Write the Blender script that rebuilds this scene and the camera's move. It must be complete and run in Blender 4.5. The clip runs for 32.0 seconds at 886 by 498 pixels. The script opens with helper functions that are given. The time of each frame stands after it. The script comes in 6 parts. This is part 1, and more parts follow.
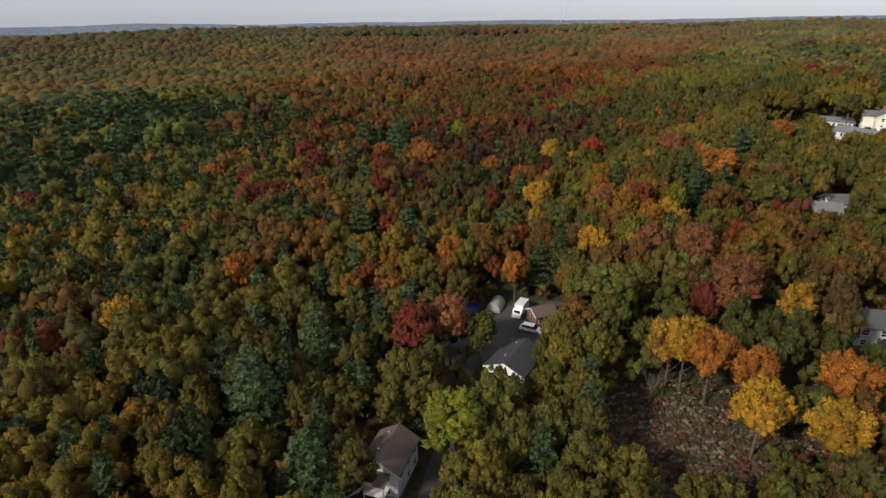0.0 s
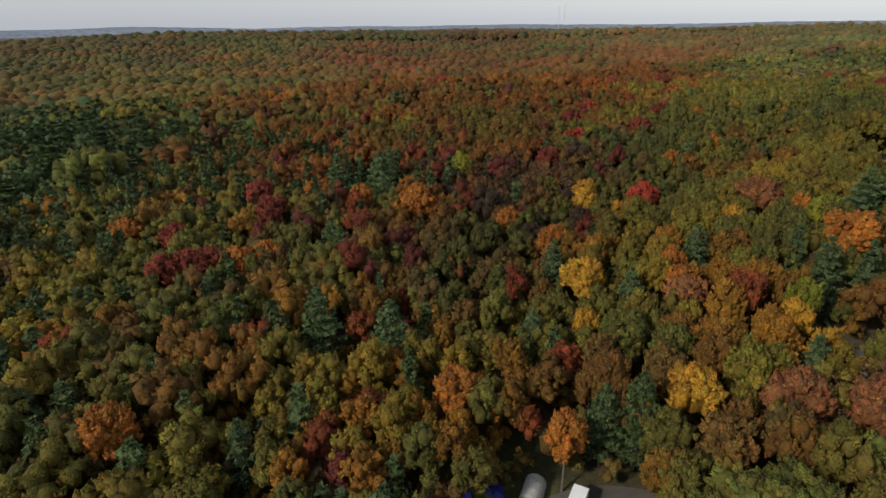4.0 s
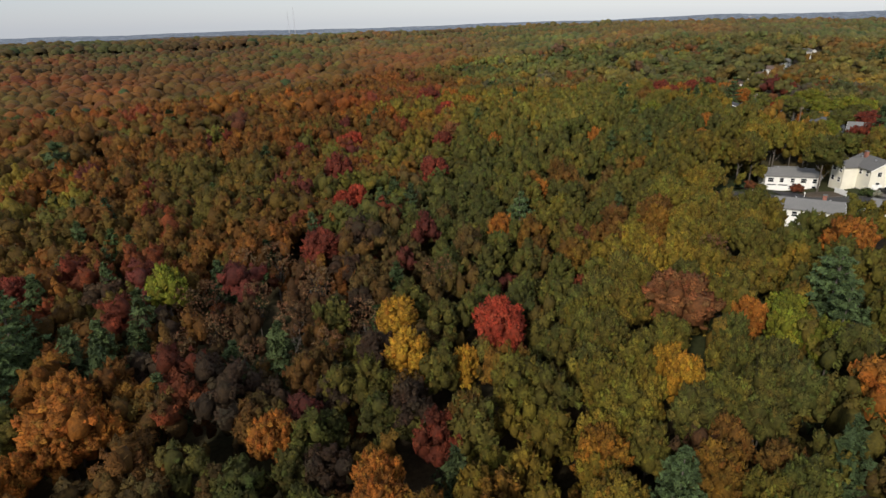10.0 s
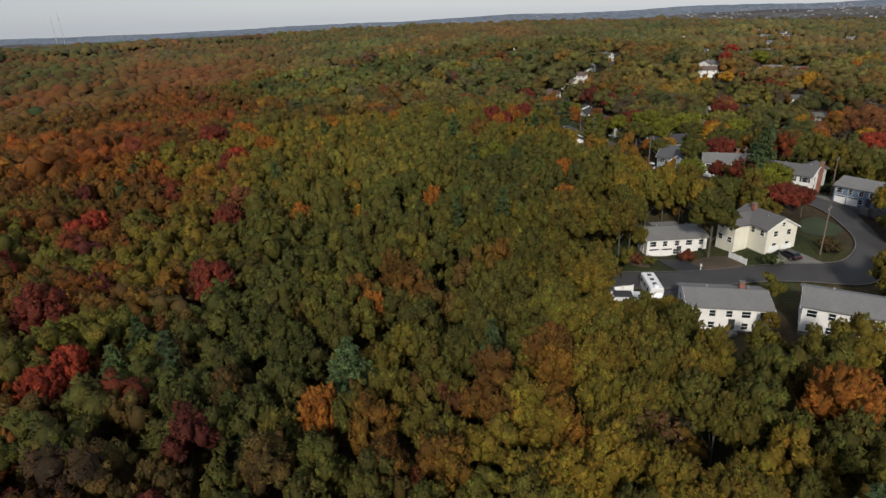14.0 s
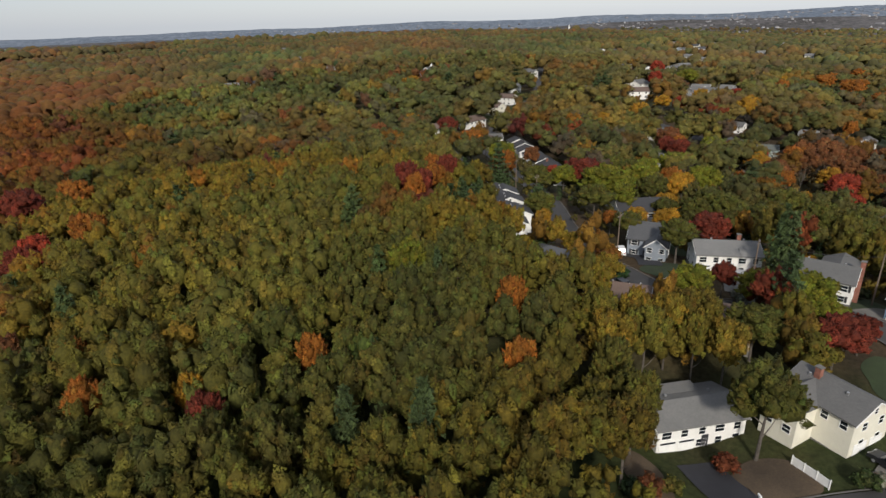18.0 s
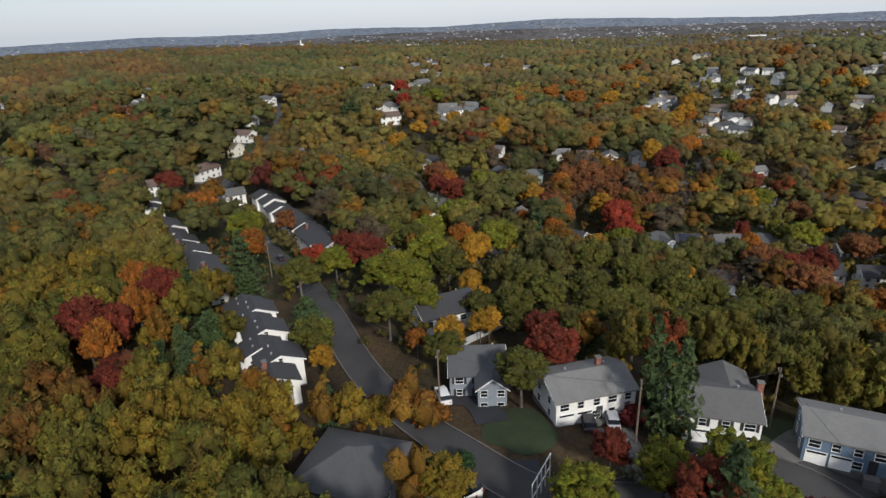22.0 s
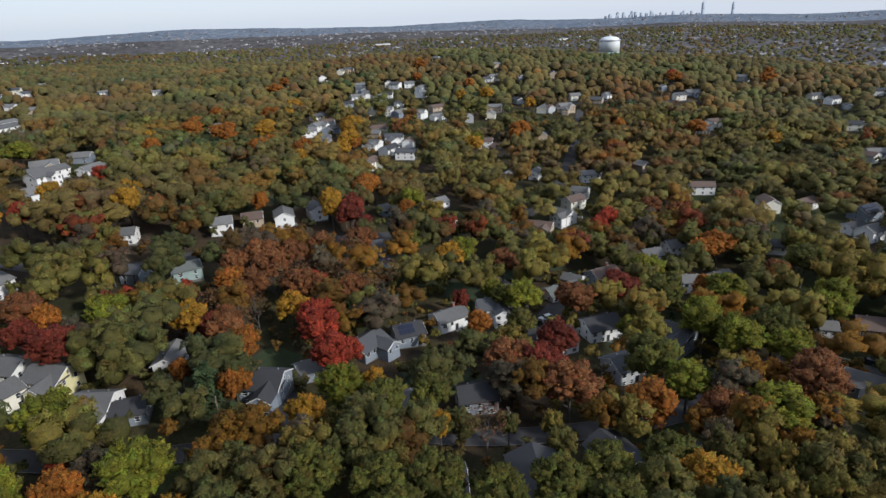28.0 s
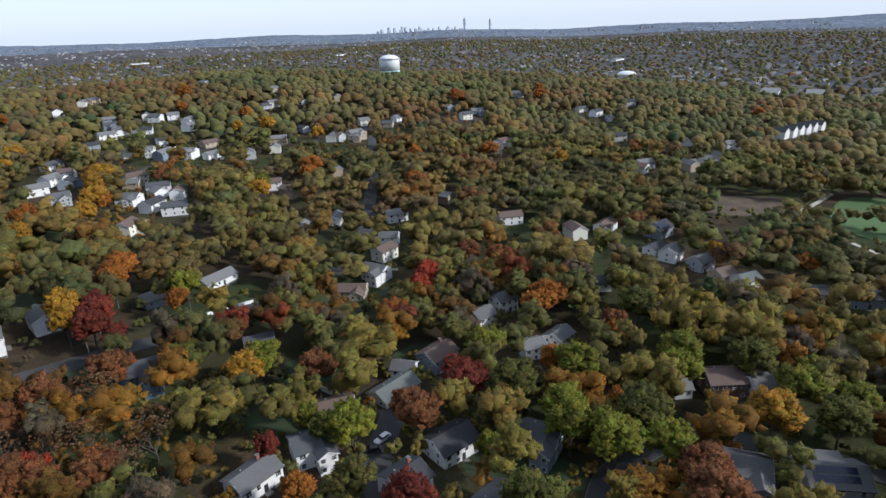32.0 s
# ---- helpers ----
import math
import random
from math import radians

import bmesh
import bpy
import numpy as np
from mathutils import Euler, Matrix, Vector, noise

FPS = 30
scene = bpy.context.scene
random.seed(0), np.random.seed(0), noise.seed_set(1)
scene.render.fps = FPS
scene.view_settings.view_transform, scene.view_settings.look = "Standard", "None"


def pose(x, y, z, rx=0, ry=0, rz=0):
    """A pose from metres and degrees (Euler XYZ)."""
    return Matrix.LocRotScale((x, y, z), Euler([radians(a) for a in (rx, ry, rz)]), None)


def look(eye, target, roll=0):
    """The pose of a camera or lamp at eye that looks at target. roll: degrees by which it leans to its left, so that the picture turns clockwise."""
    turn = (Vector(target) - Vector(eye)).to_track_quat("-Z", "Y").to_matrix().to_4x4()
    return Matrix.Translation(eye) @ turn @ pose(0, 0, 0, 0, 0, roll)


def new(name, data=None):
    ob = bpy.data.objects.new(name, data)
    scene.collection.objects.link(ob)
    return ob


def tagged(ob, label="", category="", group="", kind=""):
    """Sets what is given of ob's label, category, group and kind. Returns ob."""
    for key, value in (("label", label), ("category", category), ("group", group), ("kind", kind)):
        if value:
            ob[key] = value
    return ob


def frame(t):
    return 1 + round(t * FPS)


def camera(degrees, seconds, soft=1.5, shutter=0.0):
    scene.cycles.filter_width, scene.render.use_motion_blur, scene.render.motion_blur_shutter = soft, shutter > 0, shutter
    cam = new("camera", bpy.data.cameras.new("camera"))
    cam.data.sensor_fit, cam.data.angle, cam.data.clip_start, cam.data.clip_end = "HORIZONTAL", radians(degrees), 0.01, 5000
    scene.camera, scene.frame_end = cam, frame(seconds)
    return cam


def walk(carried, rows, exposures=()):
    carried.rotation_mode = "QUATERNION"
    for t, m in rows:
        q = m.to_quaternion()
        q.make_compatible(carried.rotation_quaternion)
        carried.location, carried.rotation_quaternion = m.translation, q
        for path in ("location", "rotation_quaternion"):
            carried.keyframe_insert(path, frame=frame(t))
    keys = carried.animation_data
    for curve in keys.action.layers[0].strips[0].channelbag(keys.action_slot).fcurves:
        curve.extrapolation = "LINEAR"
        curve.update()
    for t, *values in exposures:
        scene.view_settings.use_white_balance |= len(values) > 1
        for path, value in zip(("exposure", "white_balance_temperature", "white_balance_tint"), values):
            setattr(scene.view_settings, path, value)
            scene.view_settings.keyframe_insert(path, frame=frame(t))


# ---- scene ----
def at_sky(x, y, z, heading, down, lean):
    """A camera pose: metres, then heading clockwise from +y, tilt below level and lean, in degrees."""
    return pose(x, y, z, 90 - down, 0, -heading) @ pose(0, 0, 0, 0, 0, lean)


cam = camera(74.59, 32.0)
PATH = [
    (0, at_sky(-0.11, -0.04, 60.59, -0.033, 21.763, -0.674)),
    (0.5, at_sky(-0.31, 7.51, 60.72, -0.119, 21.825, -0.727)),
    (1, at_sky(-0.50, 15.09, 60.88, -0.177, 21.878, -0.773)),
    (1.5, at_sky(-0.70, 22.59, 60.99, -0.235, 21.950, -0.833)),
    (2, at_sky(-0.89, 30.04, 61.03, -0.274, 21.996, -0.878)),
    (2.5, at_sky(-1.01, 37.45, 60.90, -0.281, 22.024, -0.854)),
    (4.5, at_sky(-0.52, 67.70, 59.46, 1.095, 21.215, -0.275)),
    (5, at_sky(-0.43, 74.97, 59.31, 2.486, 21.161, -0.284)),
    (5.5, at_sky(-0.29, 81.99, 59.36, 4.452, 21.134, -0.410)),
    (6, at_sky(0.04, 88.93, 59.50, 7.390, 21.158, -0.629)),
    (6.5, at_sky(0.63, 95.90, 59.64, 10.693, 21.193, -0.871)),
    (7, at_sky(1.41, 102.87, 59.71, 13.553, 21.231, -1.118)),
    (7.5, at_sky(2.45, 109.71, 59.72, 16.436, 21.266, -1.269)),
    (8, at_sky(3.92, 116.47, 59.66, 18.719, 21.307, -1.373)),
    (8.5, at_sky(5.75, 123.17, 59.58, 20.559, 21.340, -1.454)),
    (9, at_sky(7.85, 129.75, 59.56, 22.311, 21.371, -1.522)),
    (9.5, at_sky(10.32, 136.17, 59.65, 23.494, 21.392, -1.559)),
    (10, at_sky(13.12, 142.47, 59.86, 24.463, 21.388, -1.571)),
    (10.5, at_sky(16.20, 148.57, 60.17, 26.077, 21.414, -1.624)),
    (11, at_sky(19.56, 154.63, 60.67, 28.385, 21.442, -1.756)),
    (11.5, at_sky(23.17, 160.50, 61.27, 31.359, 21.492, -1.931)),
    (12, at_sky(27.11, 166.21, 62.00, 34.845, 21.550, -2.120)),
    (12.5, at_sky(31.25, 171.77, 62.78, 37.951, 21.647, -2.280)),
    (13, at_sky(35.52, 177.24, 63.67, 40.125, 21.763, -2.401)),
    (13.5, at_sky(40.01, 182.48, 64.66, 41.415, 21.823, -2.407)),
    (14, at_sky(44.79, 187.57, 65.65, 41.944, 21.843, -2.331)),
    (14.5, at_sky(49.91, 192.55, 66.49, 42.542, 21.844, -2.253)),
    (16.5, at_sky(72.80, 212.06, 69.09, 44.599, 21.844, -1.871)),
    (17, at_sky(78.52, 216.74, 69.75, 46.056, 21.756, -1.771)),
    (17.5, at_sky(84.12, 221.32, 70.38, 47.991, 21.679, -1.756)),
    (18, at_sky(89.78, 225.78, 70.99, 49.819, 21.579, -1.745)),
    (18.5, at_sky(95.58, 230.11, 71.49, 52.073, 21.488, -1.703)),
    (19, at_sky(101.59, 234.32, 71.90, 54.658, 21.393, -1.648)),
    (19.5, at_sky(107.76, 238.36, 72.38, 57.700, 21.309, -1.691)),
    (20, at_sky(113.94, 242.07, 72.97, 61.528, 21.250, -1.794)),
    (20.5, at_sky(120.01, 245.37, 73.56, 65.435, 21.231, -1.953)),
    (21, at_sky(125.91, 248.23, 74.17, 68.708, 21.229, -2.089)),
    (21.5, at_sky(131.63, 250.71, 74.75, 71.241, 21.218, -2.175)),
    (22, at_sky(137.20, 252.82, 75.28, 74.151, 21.219, -2.242)),
    (22.5, at_sky(142.66, 254.62, 75.83, 77.428, 21.217, -2.367)),
    (23, at_sky(148.04, 256.10, 76.40, 80.977, 21.210, -2.495)),
    (23.5, at_sky(153.45, 257.25, 77.05, 83.890, 21.220, -2.543)),
    (24, at_sky(158.88, 257.91, 77.79, 86.054, 21.291, -2.537)),
    (24.5, at_sky(164.53, 258.10, 78.56, 87.784, 21.369, -2.522)),
    (26.5, at_sky(188.41, 256.40, 81.06, 95.301, 21.523, -2.389)),
    (27, at_sky(194.47, 255.69, 81.56, 98.303, 21.580, -2.388)),
    (27.5, at_sky(200.55, 254.77, 82.03, 103.012, 21.646, -2.404)),
    (28, at_sky(206.54, 253.70, 82.56, 106.922, 21.696, -2.406)),
    (28.5, at_sky(212.39, 252.38, 83.19, 109.972, 21.695, -2.374)),
    (29, at_sky(218.07, 250.70, 83.91, 112.721, 21.678, -2.374)),
    (29.5, at_sky(223.64, 248.60, 84.68, 114.926, 21.624, -2.380)),
    (30, at_sky(229.15, 246.13, 85.46, 117.172, 21.548, -2.403)),
    (30.5, at_sky(234.58, 243.41, 86.23, 119.843, 21.500, -2.435)),
    (31, at_sky(240.00, 240.43, 87.01, 122.584, 21.420, -2.441)),
    (31.5, at_sky(245.46, 237.21, 87.78, 124.925, 21.334, -2.398)),
    (32, at_sky(250.91, 233.89, 88.55, 127.612, 21.265, -2.329)),
]
walk(cam, PATH, [(0, 1.1, 6450, 10), (10, 1.15, 6500, 10), (13.7, 0.84, 6400, 10), (17.5, 0.98, 6380, 10), (20, 1.05, 6280, 10), (24, 0.91, 5980, 10), (28, 1.02, 5780, 10), (32, 1.23, 5560, 10)])

# ---- daylight: thin high cloud, a soft low sun from the south-west ----
SUN_AZIMUTH, SUN_HEIGHT = 232.0, 31.0
world = bpy.data.worlds.new("sky")
scene.world = world
world.use_nodes = True
sky = world.node_tree.nodes.new("ShaderNodeTexSky")
sky.sky_type, sky.sun_disc = "NISHITA", False
sky.sun_elevation, sky.sun_rotation = radians(SUN_HEIGHT), radians(SUN_AZIMUTH)
sky.air_density, sky.dust_density, sky.ozone_density = 1.0, 1.0, 1.5
background = world.node_tree.nodes["Background"]
background.inputs["Strength"].default_value = 0.137
veil = world.node_tree.nodes.new("ShaderNodeMix")  # thin even cloud over the blue
veil.data_type = "RGBA"
veil.inputs[0].default_value = 0.86
where = world.node_tree.nodes.new("ShaderNodeTexCoord")
across = world.node_tree.nodes.new("ShaderNodeVectorMath")
across.operation = "DOT_PRODUCT"
across.inputs[1].default_value = (0.80, -0.60, 0.0)
world.node_tree.links.new(where.outputs["Generated"], across.inputs[0])
cloud = world.node_tree.nodes.new("ShaderNodeValToRGB")
cloud.color_ramp.elements[0].position, cloud.color_ramp.elements[0].color = 0.0, (1.40, 1.50, 1.74, 1)
cloud.color_ramp.elements[1].position, cloud.color_ramp.elements[1].color = 1.0, (2.50, 2.57, 2.72, 1)
half = world.node_tree.nodes.new("ShaderNodeMath")
half.operation, half.inputs[1].default_value, half.inputs[2].default_value = "MULTIPLY_ADD", 0.5, 0.5
world.node_tree.links.new(across.outputs["Value"], half.inputs[0])
world.node_tree.links.new(half.outputs[0], cloud.inputs[0])
world.node_tree.links.new(cloud.outputs[0], veil.inputs[7])
world.node_tree.links.new(sky.outputs[0], veil.inputs[6])
world.node_tree.links.new(veil.outputs[2], background.inputs["Color"])
sun = new("sun", bpy.data.lights.new("sun", "SUN"))
sun.data.energy, sun.data.angle, sun.data.color = 1.92, radians(6), (1.0, 0.92, 0.80)
to_sun = Vector((math.sin(radians(SUN_AZIMUTH)) * math.cos(radians(SUN_HEIGHT)),
                 math.cos(radians(SUN_AZIMUTH)) * math.cos(radians(SUN_HEIGHT)), math.sin(radians(SUN_HEIGHT))))
sun.matrix_world = look(to_sun * 100, (0, 0, 0))

# ---- materials ----
def shader(name, rough=0.8, metal=0.0):
    m = bpy.data.materials.new(name)
    m.use_nodes = True
    b = m.node_tree.nodes["Principled BSDF"]
    b.inputs["Roughness"].default_value, b.inputs["Metallic"].default_value = rough, metal
    return m, m.node_tree.nodes, m.node_tree.links, b


def noise_node(nodes, links, scale, detail=4.0, where="Object", rough=0.6):
    co = nodes.new("ShaderNodeTexCoord")
    n = nodes.new("ShaderNodeTexNoise")
    n.inputs["Scale"].default_value, n.inputs["Detail"].default_value, n.inputs["Roughness"].default_value = scale, detail, rough
    links.new(co.outputs[where], n.inputs["Vector"])
    return n


def ramp(nodes, links, fac, stops):
    r = nodes.new("ShaderNodeValToRGB")
    while len(r.color_ramp.elements) < len(stops):
        r.color_ramp.elements.new(0.5)
    for e, (p, c) in zip(r.color_ramp.elements, stops):
        e.position, e.color = p, (*c, 1)
    links.new(fac, r.inputs[0])
    return r


def mixed(nodes, links, fac, a, b, blend="MIX"):
    n = nodes.new("ShaderNodeMix")
    n.data_type, n.blend_type = "RGBA", blend
    for sock, v in ((n.inputs[0], fac), (n.inputs[6], a), (n.inputs[7], b)):
        if isinstance(v, (int, float)):
            sock.default_value = v
        elif isinstance(v, tuple):
            sock.default_value = (*v, 1)
        else:
            links.new(v, sock)
    return n.outputs[2]


def bumped(nodes, links, b, height, strength=0.3, distance=0.05):
    n = nodes.new("ShaderNodeBump")
    n.inputs["Strength"].default_value, n.inputs["Distance"].default_value = strength, distance
    links.new(height, n.inputs["Height"])
    links.new(n.outputs[0], b.inputs["Normal"])


def plain(name, colour, rough=0.7, metal=0.0, coarse=0.35, fine=6.0, vary=0.25, bump=0.15, own=0.0):
    """A worn surface of one colour: slow stains, fine grain, and own: how far each object differs from the next."""
    m, nodes, links, b = shader(name, rough, metal)
    n1, n2 = noise_node(nodes, links, coarse, 5), noise_node(nodes, links, fine, 3)
    lo, hi = tuple(c * (1 - vary) for c in colour), tuple(min(1, c * (1 + vary * 0.8)) for c in colour)
    r = ramp(nodes, links, n1.outputs[0], [(0.3, lo), (0.7, hi)])
    g = ramp(nodes, links, n2.outputs[0], [(0.3, (1 - vary * 0.6,) * 3), (0.7, (1, 1, 1))])
    c = mixed(nodes, links, 1.0, r.outputs[0], g.outputs[0], "MULTIPLY")
    if own:
        info = nodes.new("ShaderNodeObjectInfo")
        o = ramp(nodes, links, info.outputs["Random"], [(0, (1 - own,) * 3), (1, (1, 1, 1))])
        c = mixed(nodes, links, 1.0, c, o.outputs[0], "MULTIPLY")
    links.new(c, b.inputs["Base Color"])
    if bump:
        bumped(nodes, links, b, n2.outputs[0], bump, 0.03)
    return m


def foliage(name):
    """Leaves: the colour of the tree times that of each spray, broken into leafy clumps, a little light passing through."""
    m, nodes, links, b = shader(name, 0.75)
    at = nodes.new("ShaderNodeAttribute")
    at.attribute_name = "leaf"
    info = nodes.new("ShaderNodeObjectInfo")
    c = mixed(nodes, links, 1.0, at.outputs["Color"], info.outputs["Color"], "MULTIPLY")
    n1, n2 = noise_node(nodes, links, 0.55, 3), noise_node(nodes, links, 2.4, 5, rough=0.7)
    g = ramp(nodes, links, n1.outputs[0], [(0.3, (0.78, 0.80, 0.80)), (0.7, (1.15, 1.12, 1.0))])
    # shade between leaf clumps painted in, darkest where the bump below is lowest
    h = ramp(nodes, links, n2.outputs[0], [(0.34, (0.58, 0.60, 0.58)), (0.5, (1.0, 1.0, 1.0)), (0.68, (1.4, 1.36, 1.15))])
    c = mixed(nodes, links, 1.0, c, g.outputs[0], "MULTIPLY")
    c = mixed(nodes, links, 1.0, c, h.outputs[0], "MULTIPLY")
    links.new(c, b.inputs["Base Color"])
    bumped(nodes, links, b, n2.outputs[0], 0.7, 0.4)
    b.inputs["Specular IOR Level"].default_value = 0.2
    tr = nodes.new("ShaderNodeBsdfTranslucent")
    links.new(c, tr.inputs["Color"])
    mix = nodes.new("ShaderNodeMixShader")
    mix.inputs[0].default_value = 0.18
    links.new(b.outputs[0], mix.inputs[1])
    links.new(tr.outputs[0], mix.inputs[2])
    # gaps between the single leaves of a spray; the darkened inner core (alpha 1) is solid
    n3 = noise_node(nodes, links, 3.4, 2, rough=0.7)
    gap = ramp(nodes, links, n3.outputs[0], [(0.45, (1, 1, 1)), (0.48, (0, 0, 0))])
    loose = nodes.new("ShaderNodeMath")
    loose.operation = "SUBTRACT"
    loose.inputs[0].default_value = 1.0
    links.new(at.outputs["Alpha"], loose.inputs[1])
    hole = nodes.new("ShaderNodeMath")
    hole.operation = "MULTIPLY"
    links.new(gap.outputs[0], hole.inputs[0])
    links.new(loose.outputs[0], hole.inputs[1])
    clear = nodes.new("ShaderNodeBsdfTransparent")
    cut = nodes.new("ShaderNodeMixShader")
    links.new(hole.outputs[0], cut.inputs[0])
    links.new(mix.outputs[0], cut.inputs[1])
    links.new(clear.outputs[0], cut.inputs[2])
    links.new(cut.outputs[0], nodes["Material Output"].inputs["Surface"])
    return m


def litter(name):
    """Ground under trees: fallen leaves and earth, with patches of grass."""
    m, nodes, links, b = shader(name, 0.95)
    n1, n2, n3 = (noise_node(nodes, links, s, 6) for s in (0.012, 0.09, 1.4))
    r = ramp(nodes, links, n2.outputs[0], [(0.28, (0.030, 0.024, 0.016)), (0.5, (0.054, 0.039, 0.024)), (0.75, (0.088, 0.058, 0.030))])
    g = ramp(nodes, links, n2.outputs[0], [(0.3, (0.024, 0.032, 0.013)), (0.7, (0.050, 0.058, 0.019))])
    f = ramp(nodes, links, n1.outputs[0], [(0.45, (0, 0, 0)), (0.6, (1, 1, 1))])
    c = mixed(nodes, links, f.outputs[0], r.outputs[0], g.outputs[0])
    s = ramp(nodes, links, n3.outputs[0], [(0.3, (0.6, 0.6, 0.6)), (0.7, (1.2, 1.2, 1.2))])
    c = mixed(nodes, links, 1.0, c, s.outputs[0], "MULTIPLY")
    b.inputs["Specular IOR Level"].default_value = 0.1
    links.new(c, b.inputs["Base Color"])
    bumped(nodes, links, b, n3.outputs[0], 0.5, 0.3)
    return m


def shingles(name, colour):
    """Asphalt shingles in courses, streaked by rain."""
    m, nodes, links, b = shader(name, 0.85)
    co = nodes.new("ShaderNodeTexCoord")
    brick = nodes.new("ShaderNodeTexBrick")
    brick.inputs["Scale"].default_value = 3.0
    brick.inputs["Mortar Size"].default_value = 0.02
    brick.inputs["Brick Width"].default_value, brick.inputs["Row Height"].default_value = 0.9, 0.45
    lo, hi = tuple(c * 0.92 for c in colour), tuple(c * 1.06 for c in colour)
    brick.inputs["Color1"].default_value, brick.inputs["Color2"].default_value = (*lo, 1), (*hi, 1)
    brick.inputs["Mortar"].default_value = (*[c * 0.75 for c in colour], 1)
    links.new(co.outputs["Object"], brick.inputs["Vector"])
    n = noise_node(nodes, links, 0.5, 6)
    g = ramp(nodes, links, n.outputs[0], [(0.3, (0.88, 0.89, 0.88)), (0.7, (1.05, 1.04, 1.02))])
    c = mixed(nodes, links, 1.0, brick.outputs[0], g.outputs[0], "MULTIPLY")
    links.new(c, b.inputs["Base Color"])
    bumped(nodes, links, b, brick.outputs["Fac"], 0.3, 0.02)
    return m


def siding(name, colour):
    """Painted clapboard: level boards, a little weather."""
    m, nodes, links, b = shader(name, 0.6)
    co = nodes.new("ShaderNodeTexCoord")
    w = nodes.new("ShaderNodeTexWave")
    w.wave_type, w.bands_direction, w.wave_profile = "BANDS", "Z", "SAW"
    w.inputs["Scale"].default_value = 1.6
    links.new(co.outputs["Object"], w.inputs["Vector"])
    n = noise_node(nodes, links, 0.7, 5)
    r = ramp(nodes, links, n.outputs[0], [(0.25, tuple(c * 0.86 for c in colour)), (0.7, colour)])
    e = ramp(nodes, links, w.outputs[0], [(0.0, (0.8, 0.8, 0.8)), (0.2, (1, 1, 1))])
    c = mixed(nodes, links, 1.0, r.outputs[0], e.outputs[0], "MULTIPLY")
    links.new(c, b.inputs["Base Color"])
    bumped(nodes, links, b, w.outputs[0], 0.25, 0.02)
    return m


LEAF = foliage("leaves")
BARK = plain("bark", (0.10, 0.085, 0.07), 0.95, coarse=0.8, fine=9, vary=0.45, bump=0.6)
SOIL = litter("woodland_floor")
GRASS = plain("grass", (0.028, 0.044, 0.013), 0.95, coarse=0.12, fine=5, vary=0.45, bump=0.6)
DRYGRASS = plain("dry_grass", (0.095, 0.066, 0.040), 0.95, coarse=0.1, fine=4, vary=0.45, bump=0.6)
TURF = plain("sports_turf", (0.060, 0.112, 0.026), 0.95, coarse=0.05, fine=3, vary=0.2, bump=0.3)
ASPHALT = plain("asphalt", (0.045, 0.043, 0.043), 0.9, coarse=0.12, fine=14, vary=0.3, bump=0.2)
FRESH = plain("fresh_asphalt", (0.028, 0.028, 0.034), 0.8, coarse=0.2, fine=14, vary=0.3, bump=0.2)
GRAVEL = plain("gravel", (0.066, 0.058, 0.052), 0.95, coarse=0.2, fine=9, vary=0.35, bump=0.5)
PATHSAND = plain("pale_path", (0.42, 0.38, 0.31), 0.95, coarse=0.2, fine=7, vary=0.2)
CONCRETE = plain("concrete", (0.14, 0.133, 0.122), 0.9, coarse=0.5, fine=8, vary=0.25)
TRIM = plain("white_trim", (0.78, 0.78, 0.76), 0.55, coarse=0.8, fine=8, vary=0.12, bump=0.05)
BRICK = plain("chimney_brick", (0.24, 0.10, 0.07), 0.9, coarse=1.5, fine=9, vary=0.4, bump=0.4)
DARKTRIM = plain("dark_shutter", (0.03, 0.03, 0.035), 0.6, vary=0.2)
METAL = plain("grey_metal", (0.45, 0.45, 0.46), 0.45, 0.7, vary=0.2, bump=0.05)
GLASS, _n, _l, _b = shader("window_glass", 0.08)
_b.inputs["Base Color"].default_value = (0.012, 0.015, 0.019, 1)
_b.inputs["Specular IOR Level"].default_value = 0.25
SOLAR, _n, _l, _b = shader("solar_panel", 0.2)
_b.inputs["Base Color"].default_value = (0.012, 0.016, 0.035, 1)
WALLS = {"white": siding("white_clapboard", (0.78, 0.77, 0.74)), "cream": siding("cream_clapboard", (0.74, 0.71, 0.60)),
         "yellow": siding("pale_yellow_clapboard", (0.72, 0.66, 0.36)), "grey": siding("grey_clapboard", (0.42, 0.43, 0.44)),
         "blue": siding("blue_grey_clapboard", (0.13, 0.19, 0.27)), "slate": siding("slate_clapboard", (0.22, 0.25, 0.29)),
         "tan": siding("tan_clapboard", (0.44, 0.35, 0.25)), "brown": siding("brown_shingle_wall", (0.17, 0.085, 0.05)),
         "red": siding("barn_red_clapboard", (0.30, 0.07, 0.05)), "teal": siding("grey_green_clapboard", (0.28, 0.36, 0.34))}
ROOFS = {"grey": shingles("grey_shingles", (0.108, 0.106, 0.105)), "pale": shingles("pale_grey_shingles", (0.160, 0.158, 0.155)),
         "dark": shingles("charcoal_shingles", (0.036, 0.036, 0.040)), "brown": shingles("brown_shingles", (0.12, 0.082, 0.066)),
         "blue": shingles("slate_blue_shingles", (0.070, 0.072, 0.078)), "green": shingles("grey_green_shingles", (0.115, 0.125, 0.118))}

# ---- shared making ----
UP = Vector((0, 0, 1))


